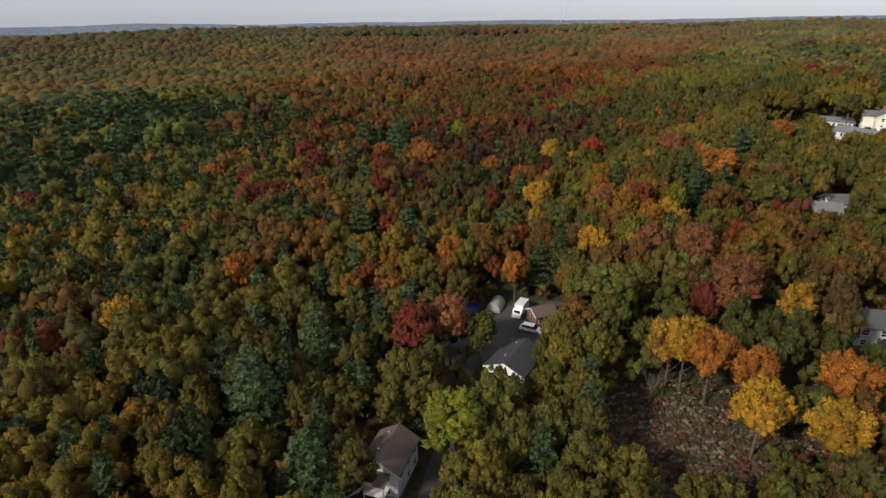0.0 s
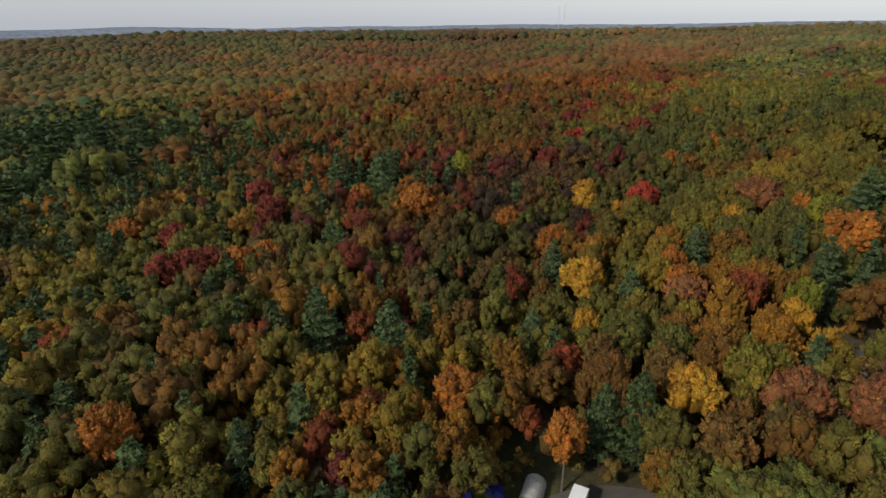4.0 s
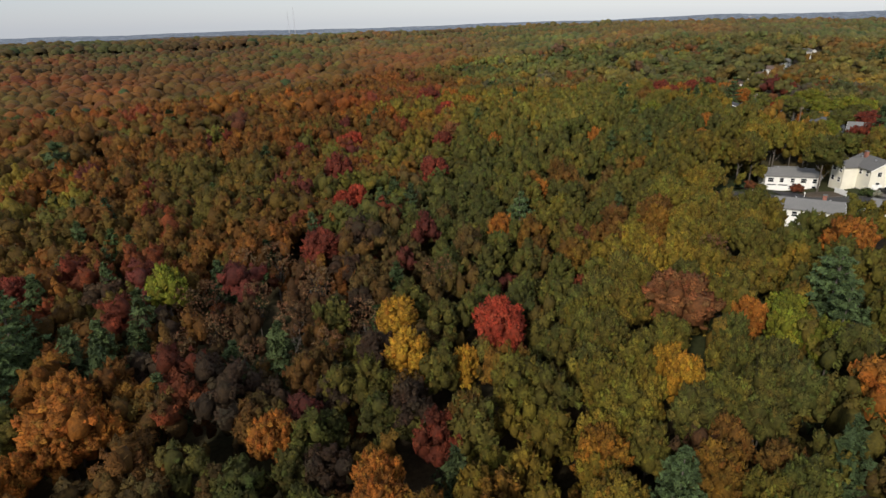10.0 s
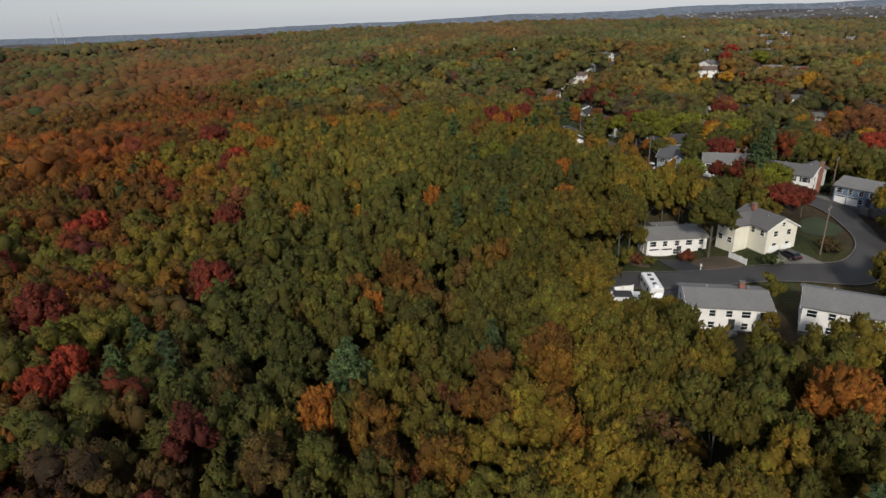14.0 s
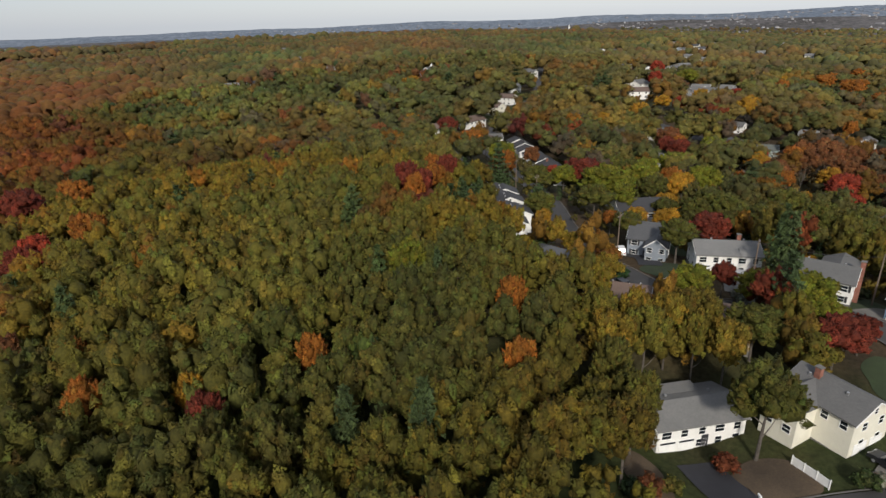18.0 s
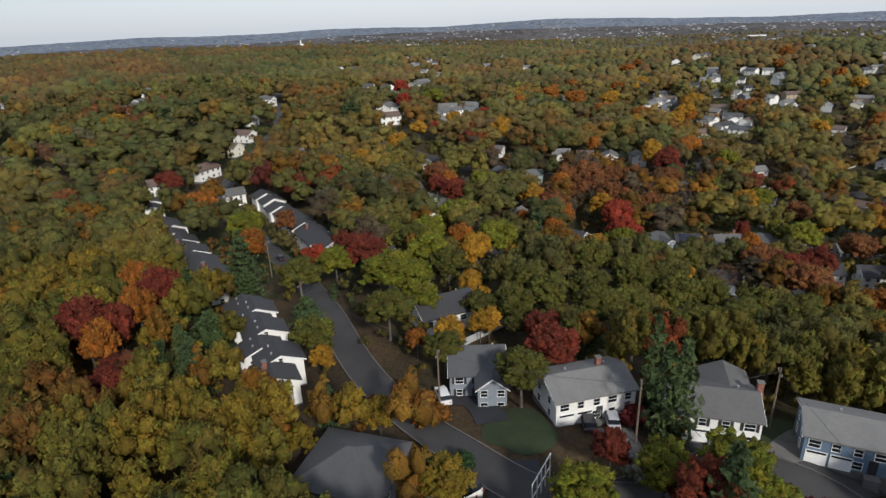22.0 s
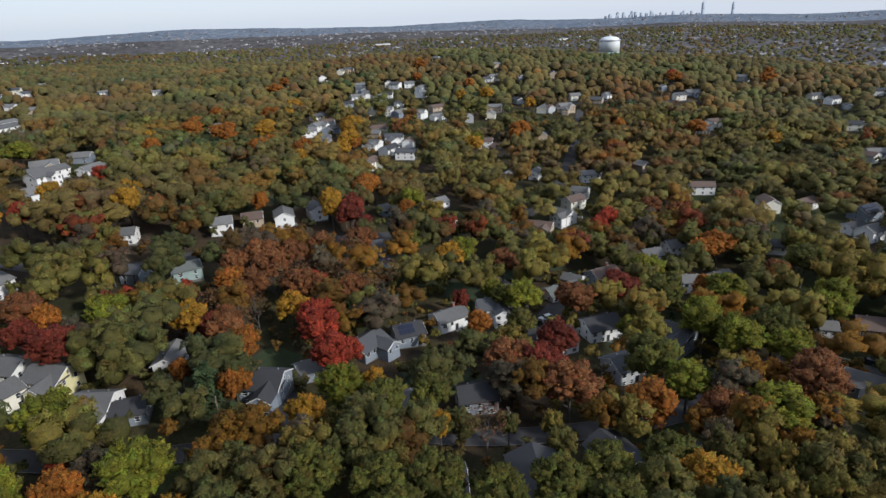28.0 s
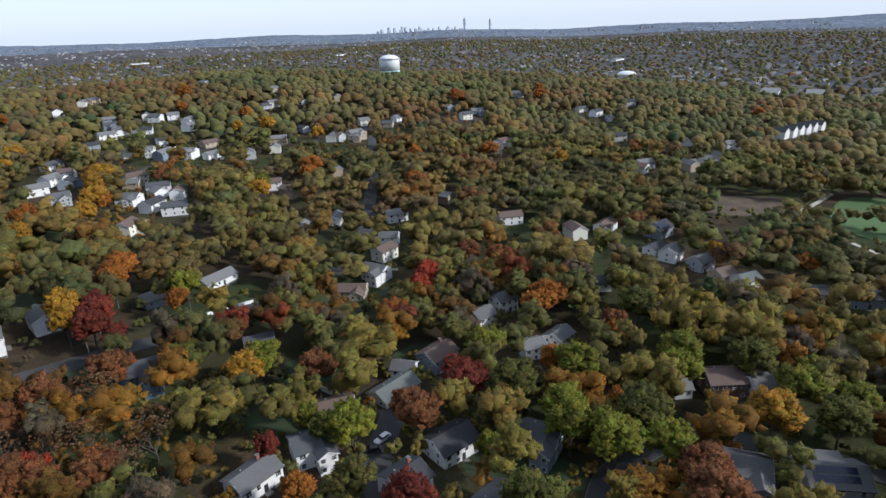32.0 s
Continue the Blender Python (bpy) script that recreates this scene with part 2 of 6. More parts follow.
def part(name, mesh, material, parent, m=None, label=""):
    """One mesh object under a thing or under a part; mesh: a bmesh or mesh data that others share too."""
    if isinstance(mesh, bmesh.types.BMesh):
        data = bpy.data.meshes.new(name)
        mesh.to_mesh(data)
        mesh.free()
        data.materials.append(material)
    else:
        data = mesh
    ob = new(name, data)
    ob.parent = parent
    if m is not None:
        ob.matrix_local = m
    if label:
        tagged(ob, label)
    return ob


def thing(name, m, label, category, group="", kind=""):
    ob = new(name)
    ob.empty_display_size = 0.5
    ob.matrix_world = m
    return tagged(ob, label, category, group, kind)


def box(x0, x1, y0, y1, z0, z1, bevel=0.0, bm=None):
    bm = bm or bmesh.new()
    r = bmesh.ops.create_cube(bm, size=1.0)
    bmesh.ops.transform(bm, matrix=Matrix.LocRotScale(((x0 + x1) / 2, (y0 + y1) / 2, (z0 + z1) / 2), None, (x1 - x0, y1 - y0, z1 - z0)), verts=r["verts"])
    if bevel:
        es = list({e for v in r["verts"] for e in v.link_edges})
        bmesh.ops.bevel(bm, geom=es, offset=bevel, segments=1, affect="EDGES", profile=0.5)
    return bm


def tube(bm, a, b, r0, r1, n=6):
    a, b = Vector(a), Vector(b)
    q = (b - a).to_track_quat("Z", "Y")
    ring = []
    for c, r in ((a, r0), (b, r1)):
        ring.append([bm.verts.new(c + q @ Vector((r * math.cos(2 * math.pi * i / n), r * math.sin(2 * math.pi * i / n), 0))) for i in range(n)])
    for i in range(n):
        bm.faces.new((ring[0][i], ring[0][(i + 1) % n], ring[1][(i + 1) % n], ring[1][i]))
    bm.faces.new(ring[1])
    bm.faces.new(list(reversed(ring[0])))
    return bm


def prism(profile, x0, x1, bm=None):
    """A profile in the y-z plane drawn out along x."""
    bm = bm or bmesh.new()
    a = [bm.verts.new((x0, y, z)) for y, z in profile]
    b = [bm.verts.new((x1, y, z)) for y, z in profile]
    n = len(profile)
    for i in range(n):
        bm.faces.new((a[i], a[(i + 1) % n], b[(i + 1) % n], b[i]))
    bm.faces.new(list(reversed(a)))
    bm.faces.new(b)
    bmesh.ops.recalc_face_normals(bm, faces=bm.faces)
    return bm


def raw_mesh(name, verts, faces, material, colours=None, smooth=False):
    """Mesh data from numpy arrays: faces of three or four corners each."""
    k = faces.shape[1]
    data = bpy.data.meshes.new(name)
    data.vertices.add(len(verts))
    data.vertices.foreach_set("co", verts.astype(np.float32).ravel())
    data.loops.add(faces.size)
    data.loops.foreach_set("vertex_index", faces.astype(np.int32).ravel())
    data.polygons.add(len(faces))
    data.polygons.foreach_set("loop_start", np.arange(0, faces.size, k, dtype=np.int32))
    if smooth:
        data.polygons.foreach_set("use_smooth", np.ones(len(faces), dtype=bool))
    data.update(calc_edges=True)
    if colours is not None:
        at = data.attributes.new("leaf", "FLOAT_COLOR", "POINT")
        if colours.shape[1] == 3:
            colours = np.concatenate([colours, np.ones((len(colours), 1))], 1)
        at.data.foreach_set("color", colours.astype(np.float32).ravel())
    data.materials.append(material)
    return data


# ---- the land: a wooded hill, a valley on one side, a suburb falling away on the other, far low hills ----
HILLS = (
    (200, 265, 24.5, 70), (160, 235, -2.8, 60), (100, 160, 17.6, 60), (268, 345, 6.5, 90), (40, 215, -6.8, 90), (330, 100, 13.6, 150),
    (450, 150, -5.3, 150), (500, 600, 21.5, 200), (500, 400, 11.8, 120), (130, 380, 9.1, 120), (1030, -280, 41.8, 260), (900, 900, 30.9, 500),
    (0, 150, 1.3, 80), (-100, 250, 23.3, 200), (330, 240, -4.7, 60), (600, -600, 10.5, 500), (1200, -1000, -36.3, 900), (420, 300, 9.6, 90), (138, 226, 5.4, 23), (172, 222, 2.8, 9), (223, 232, 0.5, 12)) + (
    (-60, 420, 8.7, 120), (60, 480, 7.5, 110), (52, 285, 4.1, 22), (250, 700, -5, 200), (690, 180, 6.5, 110), (458, 180, 2.1, 35), (388, 130, -3.4, 30),
    (100, 1750, 19, 600), (-550, 1500, 30, 500), (650, 1600, 19, 450), (1150, 1100, 14, 450), (1350, 500, 28, 400), (1090, 30, 25, 200), (860, -330, 10, 200), (680, -520, 8, 150), (1030, -285, -9, 90),
    (178, 400, 3.6, 50), (-15, 215, 2.0, 40), (0, 300, 3.0, 50), (400, 366, -4.2, 35), (57, 100, 3.0, 22), (450, 122, -4.6, 25), (0, 900, -6, 300)) + (
    (212, 219, 4.2, 12), (213, 237, 0.6, 10), (212, 254, 0.9, 11), (191, 282, -2.0, 12), (161, 245, -3.8, 9), (138, 222, -3.1, 9), (172, 226, -1.9, 8), (152, 230, -0.8, 8), (218, 271, -2.4, 9), (144, 207, 2.0, 8), (205, 232, 0.6, 8), (186, 211, 4.0, 12), (198, 248, 0.4, 10), (210, 298, -2.0, 14))


def ground(x, y):
    """Height of the land, for numbers or arrays."""
    x, y = np.asarray(x, float), np.asarray(y, float)
    z = np.full(np.broadcast(x, y).shape, -25.0)
    for a, b, h, r in HILLS:
        z = z + h * np.exp(-((x - a) ** 2 + (y - b) ** 2) / (2 * r * r))
    d = np.hypot(x - 120, y - 200)
    az = np.arctan2(x - 120, y - 200)
    swell = 7 * np.sin(az * 9 + 1) + 4 * np.sin(az * 23) + 2.5 * np.sin(az * 51 + 2)
    far = np.clip((d - 2300) / 2100, 0, 1)
    rim = 46 + 36 * np.exp(-((np.degrees(az) - 78) / 32) ** 2)
    z = z * (1 - far) + far * (-25) + (far ** 1.7) * (rim + swell * 0.5)
    return z + 10 * np.sin(x / 330 + 1) * np.sin(y / 290) * np.clip((d - 900) / 900, 0, 1)


def wood_edge(x, y):
    """How far from the middle the closed woods reach: farthest in the north, nearer where the town plain lies."""
    az = np.degrees(np.arctan2(np.asarray(x, float) - 120, np.asarray(y, float) - 200))
    return np.interp(az, (-60, 48, 66, 85, 118, 135, 150, 180), (1700, 1900, 2000, 1750, 1650, 1300, 1000, 1000))


def gz(x, y):
    return float(ground(x, y))


def warp(n, far):
    u = np.linspace(-1, 1, n)
    return np.sign(u) * (430 * np.abs(u) + (far - 430) * np.abs(u) ** 5)


gx, gy = np.meshgrid(120 + warp(261, 4500), 200 + warp(261, 4500), indexing="ij")
verts = np.stack([gx, gy, ground(gx, gy)], -1).reshape(-1, 3)
ii, jj = np.meshgrid(np.arange(260), np.arange(260), indexing="ij")
base = (ii * 261 + jj).ravel()
faces = np.stack([base, base + 261, base + 262, base + 1], 1)
keep = np.hypot(verts[base, 0] - 120, verts[base, 1] - 200) < 4500
land = new("ground", raw_mesh("ground", verts, faces[keep], SOIL, smooth=True))
tagged(land, "dark woodland floor of fallen leaves and thin grass", "ground", kind="structure")

# ---- roads, drives, lawns: thin sheets that follow the land ----
def smooth_line(points, step):
    """A rounded line through the corner points, a point about every step metres."""
    p = np.array(points, float)
    p = np.vstack([2 * p[0] - p[1], p, 2 * p[-1] - p[-2]])
    out = []
    for i in range(1, len(p) - 2):
        n = max(2, int(np.hypot(*(p[i + 1] - p[i])) / step))
        for t in np.linspace(0, 1, n, endpoint=False):
            a, b, c, d = p[i - 1], p[i], p[i + 1], p[i + 2]
            out.append(0.5 * (2 * b + (c - a) * t + (2 * a - 5 * b + 4 * c - d) * t * t + (3 * b - a - 3 * c + d) * t ** 3))
    out.append(p[-2])
    return np.array(out)


def ribbon(line, width, lift, cols=4, offset=0.0):
    d = np.gradient(line, axis=0)
    nrm = np.stack([-d[:, 1], d[:, 0]], 1) / np.maximum(np.hypot(d[:, 0], d[:, 1]), 1e-6)[:, None]
    s = np.linspace(-0.5, 0.5, cols + 1) * width + offset
    xy = line[:, None] + nrm[:, None] * s[None, :, None]
    v = np.concatenate([xy, (ground(xy[..., 0], xy[..., 1]) + lift)[..., None]], -1).reshape(-1, 3)
    k = cols + 1
    i, j = np.meshgrid(np.arange(len(line) - 1), np.arange(cols), indexing="ij")
    b = (i * k + j).ravel()
    return v, np.stack([b, b + k, b + k + 1, b + 1], 1)


ROADS = {
    "main_street": ([(196, 246), (194, 258), (201, 271), (210.5, 284), (221, 294.5), (237, 306.8), (250.8, 318), (267, 332.2), (284, 348.5), (312.5, 376.5), (333, 400), (375, 425), (431, 441), (475, 456), (561, 506), (652, 556), (780, 630)], 5.4),
    "lane": ([(133, 245), (141.5, 236.8), (150.5, 229.5), (157, 223), (162.5, 217), (171, 210), (182, 209.5), (193, 214), (203, 222.5), (205, 234), (196, 247)], 6.2),
    "side_street": ([(205, 224), (215, 210), (228, 192), (240, 175)], 7.0)}
ROADS.update({
    "crescent": ([(318, 312), (311, 292), (310, 277), (311, 261), (309, 248), (308, 236), (303, 224), (300, 212), (298, 191), (300, 165), (312, 140), (309, 112), (300, 105), (285, 97), (262, 88)], 6.4),
    "valley_road": ([(450, 380), (427, 339), (415, 318), (416, 300), (423, 284), (429, 264), (435, 247), (440, 222), (443, 195), (451, 173), (461, 152), (474, 129), (497, 100), (536, 69), (577, 42), (640, 0), (720, -50)], 8.0),
    "short_close": ([(318, 190), (335, 187), (350, 180), (362, 169), (371, 160)], 7.0),
    "far_avenue": ([(690, 170), (740, 120), (760, 60), (730, 0), (745, -80), (700, -190), (650, -300)], 8.0)})
road_lines = []
for name, (pts, width) in ROADS.items():
    line = smooth_line(pts, 2.5)
    road_lines.append((line, width))
    v, f = ribbon(line, width, 0.22)
    tagged(new("road", raw_mesh("road", v, f, ASPHALT, smooth=True)), "worn grey asphalt street between wooded gardens", "road", kind="structure")
    if name in ("main_street", "lane", "crescent"):
        for side in (-1, 1):
            v0, f0 = ribbon(line, 0.2, 0.34, 1, side * (width / 2 + 0.15))
            tagged(new("kerb", raw_mesh("kerb", v0, f0, CONCRETE)), "pale concrete kerb along the street", "kerb", kind="structure")

DRIVES = []


def drive(points, width, material=None, label="dark asphalt driveway beside a house"):
    line = smooth_line(points, 2.0)
    DRIVES.append((line, width))
    v, f = ribbon(line, width, 0.16, 3)
    return tagged(new("driveway", raw_mesh("driveway", v, f, material or FRESH, smooth=True)), label, "driveway", kind="structure")


LAWNS = []


def lawn(x, y, rx, ry, turn=0.0, material=None, lift=0.08, name="lawn", label="mown green lawn with scattered leaves", seed=1):
    """A rounded, uneven patch on the land."""
    LAWNS.append((x, y, max(rx, ry)))
    rng = np.random.default_rng(seed)
    ph = rng.uniform(0, 6.28, 4)
    k, rings = 36, max(3, int(max(rx, ry) / 2.5))
    a = np.linspace(0, 2 * np.pi, k, endpoint=False)
    rr = 1 + 0.10 * np.sin(2 * a + ph[0]) + 0.07 * np.sin(3 * a + ph[1]) + 0.04 * np.sin(5 * a + ph[2])
    pts = [(x, y)]
    c, s = math.cos(radians(turn)), math.sin(radians(turn))
    for q in range(1, rings + 1):
        px, py = rx * rr * np.cos(a) * q / rings, ry * rr * np.sin(a) * q / rings
        pts += list(zip(x + c * px - s * py, y + s * px + c * py))
    pts = np.array(pts)
    v = np.concatenate([pts, (ground(pts[:, 0], pts[:, 1]) + lift)[:, None]], 1)
    f = [(0, 1 + i, 1 + (i + 1) % k, 1 + (i + 1) % k) for i in range(k)]
    tri = np.array([(p[0], p[1], p[2]) for p in f])
    quad = np.array([(1 + (q - 1) * k + i, 1 + q * k + i, 1 + q * k + (i + 1) % k, 1 + (q - 1) * k + (i + 1) % k) for q in range(1, rings) for i in range(k)])
    tris = np.vstack([tri, quad[:, [0, 1, 2]], quad[:, [0, 2, 3]]])
    return tagged(new(name, raw_mesh(name, v, tris, material or GRASS, smooth=True)), label, name.replace("_", " "), kind="structure")


for i, (x, y, rx, ry, turn) in enumerate((
        (382, 192, 13, 8, 40), (446, 138, 10, 8, 0), (452, 112, 10, 7, 0), (505, 243, 16, 12, 0), (326, 155, 15, 8, 30), (411, 148, 12, 9, 0),
        (350, 276, 10, 7, 0), (216, 226, 7, 8, 0), (189, 221.5, 6.5, 4.5, 20), (206, 262, 6, 5, 0), (432, 232, 8, 16, 0), (330, 218, 8, 12, 0),
        (345, 258, 9, 8, 0), (305, 88, 10, 8, 0), (400, 170, 10, 12, 0), (392, 135, 8, 10, 0), (228, 262, 9, 7, 0))):
    lawn(x, y, rx, ry, turn, seed=i)
lawn(158.3, 231.5, 6.0, 3.6, -42, DRYGRASS, label="brown autumn lawn strewn with leaves", seed=40)
lawn(150, 244, 2.5, 5, -40, DRYGRASS, label="brown autumn lawn strewn with leaves", seed=41)
lawn(700, 452, 46, 14, -30, lift=0.3, seed=46)
lawn(347, -168, 29, 47, 10, TURF, 0.2, "sports_field", "bright green mown sports field", 42)
lawn(412, -128, 24, 34, -35, DRYGRASS, 0.2, "meadow", "brown dry meadow among bare shrubs", 43)
lawn(15, 116, 17, 11, 15, GRAVEL, 0.1, "yard", "bare grey gravel yard with tyre tracks", 44)
lawn(38, 79, 20, 9, 10, DRYGRASS, 0.08, "clearing", "rough clearing of dry brush and broken stone", 45)
drive([(343, -100), (358, -98), (371, -108), (382, -131), (383, -158), (386, -200)], 3.0, PATHSAND, "pale sandy footpath round the field")
drive([(320, -88), (330, -92), (343, -100)], 3.0, PATHSAND, "pale sandy footpath round the field")
drive([(151.5, 232), (154, 236.5), (157.2, 240)], 5.5)
drive([(166.5, 214), (167.2, 218), (168, 221.5)], 5.5, CONCRETE, "pale concrete driveway in front of a garage")
drive([(144, 235), (140, 231.5), (136.5, 227.5)], 8.0)
drive([(207, 266), (211, 268), (214, 271), (213, 276)], 5.0, FRESH)
drive([(203, 247), (209, 249)], 5.5, CONCRETE, "pale concrete driveway in front of a garage")
drive([(207, 237), (216, 237)], 5.0)
drive([(207, 228), (213, 224), (217, 221)], 5.0, CONCRETE, "pale concrete driveway in front of a garage")
drive([(199, 262), (191, 260)], 7.0)
drive([(309, 254), (322, 257), (331, 256)], 4.5)
drive([(304, 226), (312, 229)], 4.0)
drive([(8, 100), (2, 88), (-3, 70), (-4, 50)], 4.5, GRAVEL, "gravel track under the trees")

# ---- trees ----
ICO = bmesh.new()
bmesh.ops.create_icosphere(ICO, subdivisions=1, radius=1.0)
ICO_V = np.array([v.co[:] for v in ICO.verts])
ICO_F = np.array([[v.index for v in f.verts] for f in ICO.faces])
ICO.free()


def sprays(points, normals, size, rng, flat=0.55):
    """A small leafy triangle at every point, roughly square to its normal."""
    n = len(points)
    nn = normals * flat + rng.normal(0, 0.42, (n, 3))
    nn /= np.linalg.norm(nn, axis=1, keepdims=True)
    t = np.cross(nn, rng.normal(0, 1, (n, 3)))
    t /= np.linalg.norm(t, axis=1, keepdims=True)
    b = np.cross(nn, t)
    s = size * rng.uniform(0.6, 1.4, (n, 1))
    w = rng.uniform(0.5, 0.9, (n, 1))
    v = np.stack([points + t * s, points - t * s * 0.6 + b * s * w, points - t * s * 0.6 - b * s * w], 1).reshape(-1, 3)
    return v, np.arange(3 * n).reshape(n, 3)


def tufts(points, ways, wide, long, rng):
    """A small leafy point at every place: five faces round a tip, mostly upright."""
    n = len(points)
    up = ways + (0, 0, 0.7) + rng.normal(0, 0.25, (n, 3))
    up /= np.linalg.norm(up, axis=1, keepdims=True)
    t = np.cross(up, rng.normal(0, 1, (n, 3)))
    t /= np.linalg.norm(t, axis=1, keepdims=True)
    b = np.cross(up, t)
    w = wide * rng.uniform(0.7, 1.35, n)
    vs = []
    for k in range(5):
        q = (w * rng.uniform(0.65, 1.25, n))[:, None]
        drop = (long * rng.uniform(0.2, 0.7, n))[:, None]
        vs.append(points + (t * math.cos(k * 1.2566) + b * math.sin(k * 1.2566)) * q - up * drop)
    vs.append(points + up * (long * rng.uniform(0.4, 0.8, n))[:, None])
    v = np.stack(vs, 1).reshape(-1, 3)
    one = np.array([(k, (k + 1) % 5, 5) for k in range(5)])
    return v, (one[None] + 6 * np.arange(n)[:, None, None]).reshape(-1, 3)


def broadleaf(seed, count, size, lobes=26, core=0.9, radius=4.5, low=6.0, high=15.5, gap=0.0, lobe=(0.26, 0.38), heart=True, points=0, wide=0.7, long=1.2, solid=1.0, deep=1.0):
    """A full domed crown of many leafy lobes; a tree about 15.5 m high with a crown 9 m across."""
    rng = np.random.default_rng(seed)
    half = (high - low) / 2
    mid = high - half
    c, r = [], []
    for i in range(lobes):
        h = 1 - 1.55 * (i + 0.5) / lobes
        a = i * 2.39996 + rng.uniform(-0.35, 0.35)
        ring = math.sqrt(max(0.0, 1 - h * h)) * rng.uniform(0.68, 1.0) * 0.74
        c.append((radius * ring * math.cos(a), radius * ring * math.sin(a), mid + half * 0.74 * h * rng.uniform(0.85, 1.1)))
        r.append(radius * rng.uniform(*lobe) * (1.1 - 0.1 * abs(h)))
    c, r = np.array(c), np.array(r)
    many = max(count * 3, points * 4)
    pick = rng.choice(lobes, many, p=r ** 2 / (r ** 2).sum())
    d = rng.normal(0, 1, (many, 3))
    d /= np.linalg.norm(d, axis=1, keepdims=True)
    d[:, 2] = np.where(d[:, 2] < -0.35, -d[:, 2], d[:, 2])
    p = c[pick] + d * (1, 1, 1.15) * (r[pick] * rng.uniform(0.86, 1.18, many))[:, None]
    inside = (np.linalg.norm(p[:, None] - c[None], axis=2) < 0.78 * r[None]).sum(1) > 0
    clump = np.sin(p[:, 0] * 2.1 + seed) + np.sin(p[:, 1] * 2.3) + np.sin(p[:, 2] * 2.2)
    ok = np.where(~inside & (clump > -2.4 + gap * 3))[0][:count]
    v, f = sprays(p[ok], d[ok] + (0, 0, 0.35), size, rng)
    # deep below 1 dims nearer crowns: shade of their gaps put into the colour
    own = rng.uniform(0.84, 1.18, lobes) * deep
    lum = np.repeat(rng.uniform(0.6, 1.3, len(ok)) * own[pick[ok]], 3)
    tint = np.repeat(rng.normal(0, 0.06, len(ok)) + rng.uniform(-0.14, 0.14, lobes)[pick[ok]], 3)
    col = np.stack([lum * (1 + 0.5 * tint), lum * (1 - tint), lum * (1 - tint), 0 * lum], 1)
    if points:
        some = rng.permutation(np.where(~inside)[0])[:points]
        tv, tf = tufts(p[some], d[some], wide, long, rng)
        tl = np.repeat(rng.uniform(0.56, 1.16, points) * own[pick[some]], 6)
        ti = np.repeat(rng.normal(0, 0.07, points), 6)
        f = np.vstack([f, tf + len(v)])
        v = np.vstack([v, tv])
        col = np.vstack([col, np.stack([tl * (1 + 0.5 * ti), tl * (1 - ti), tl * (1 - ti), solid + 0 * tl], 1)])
    # cores and heart darker than the leaves: inner shade put into the colour
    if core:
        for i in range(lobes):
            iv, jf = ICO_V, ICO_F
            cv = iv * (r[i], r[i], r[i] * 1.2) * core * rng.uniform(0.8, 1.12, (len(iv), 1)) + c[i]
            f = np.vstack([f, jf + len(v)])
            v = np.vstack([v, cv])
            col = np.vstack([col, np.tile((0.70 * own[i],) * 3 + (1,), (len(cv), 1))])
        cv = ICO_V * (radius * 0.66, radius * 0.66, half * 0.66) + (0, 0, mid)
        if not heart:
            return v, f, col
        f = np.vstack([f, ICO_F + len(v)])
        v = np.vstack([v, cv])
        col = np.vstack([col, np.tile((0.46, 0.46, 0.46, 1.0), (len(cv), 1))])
    return v, f, col


def treelet(seed):
    """A far crown: one uneven dome with a lower shoulder beside it."""
    rng = np.random.default_rng(seed)
    vs, fs, cs, n = [], [], [], 0
    for k in range(2):
        sides, r, top = (7, rng.uniform(3.6, 4.6), rng.uniform(12.5, 15.5)) if k == 0 else (5, rng.uniform(2.0, 2.8), rng.uniform(9.5, 12.0))
        out = 0.0 if k == 0 else rng.uniform(3.0, 4.2)
        way = rng.uniform(0, 6.28)
        cx, cy = out * math.cos(way), out * math.sin(way)
        a = np.arange(sides) * (6.2832 / sides) + rng.uniform(0, 6.28)
        rings = []
        for wide, drop in ((1.0, 5.5), (0.74, 1.7)):
            q = r * wide * rng.uniform(0.82, 1.18, sides)
            rings.append(np.stack([cx + q * np.cos(a), cy + q * np.sin(a), top - drop * rng.uniform(0.75, 1.25, sides)], 1))
        vs.append(np.vstack(rings + [[(cx + rng.uniform(-0.6, 0.6), cy + rng.uniform(-0.6, 0.6), top)]]))
        for i in range(sides):
            j = (i + 1) % sides
            fs += [(n + i, n + j, n + sides + j), (n + i, n + sides + j, n + sides + i), (n + sides + i, n + sides + j, n + 2 * sides)]
        # self-shade of the crown put into the colour: rim darkest, tip lightest
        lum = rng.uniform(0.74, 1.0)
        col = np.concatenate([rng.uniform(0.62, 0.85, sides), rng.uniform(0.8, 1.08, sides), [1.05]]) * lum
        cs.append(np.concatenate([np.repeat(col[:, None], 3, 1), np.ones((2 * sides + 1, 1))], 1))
        n += 2 * sides + 1
    return np.vstack(vs), np.array(fs), np.vstack(cs)


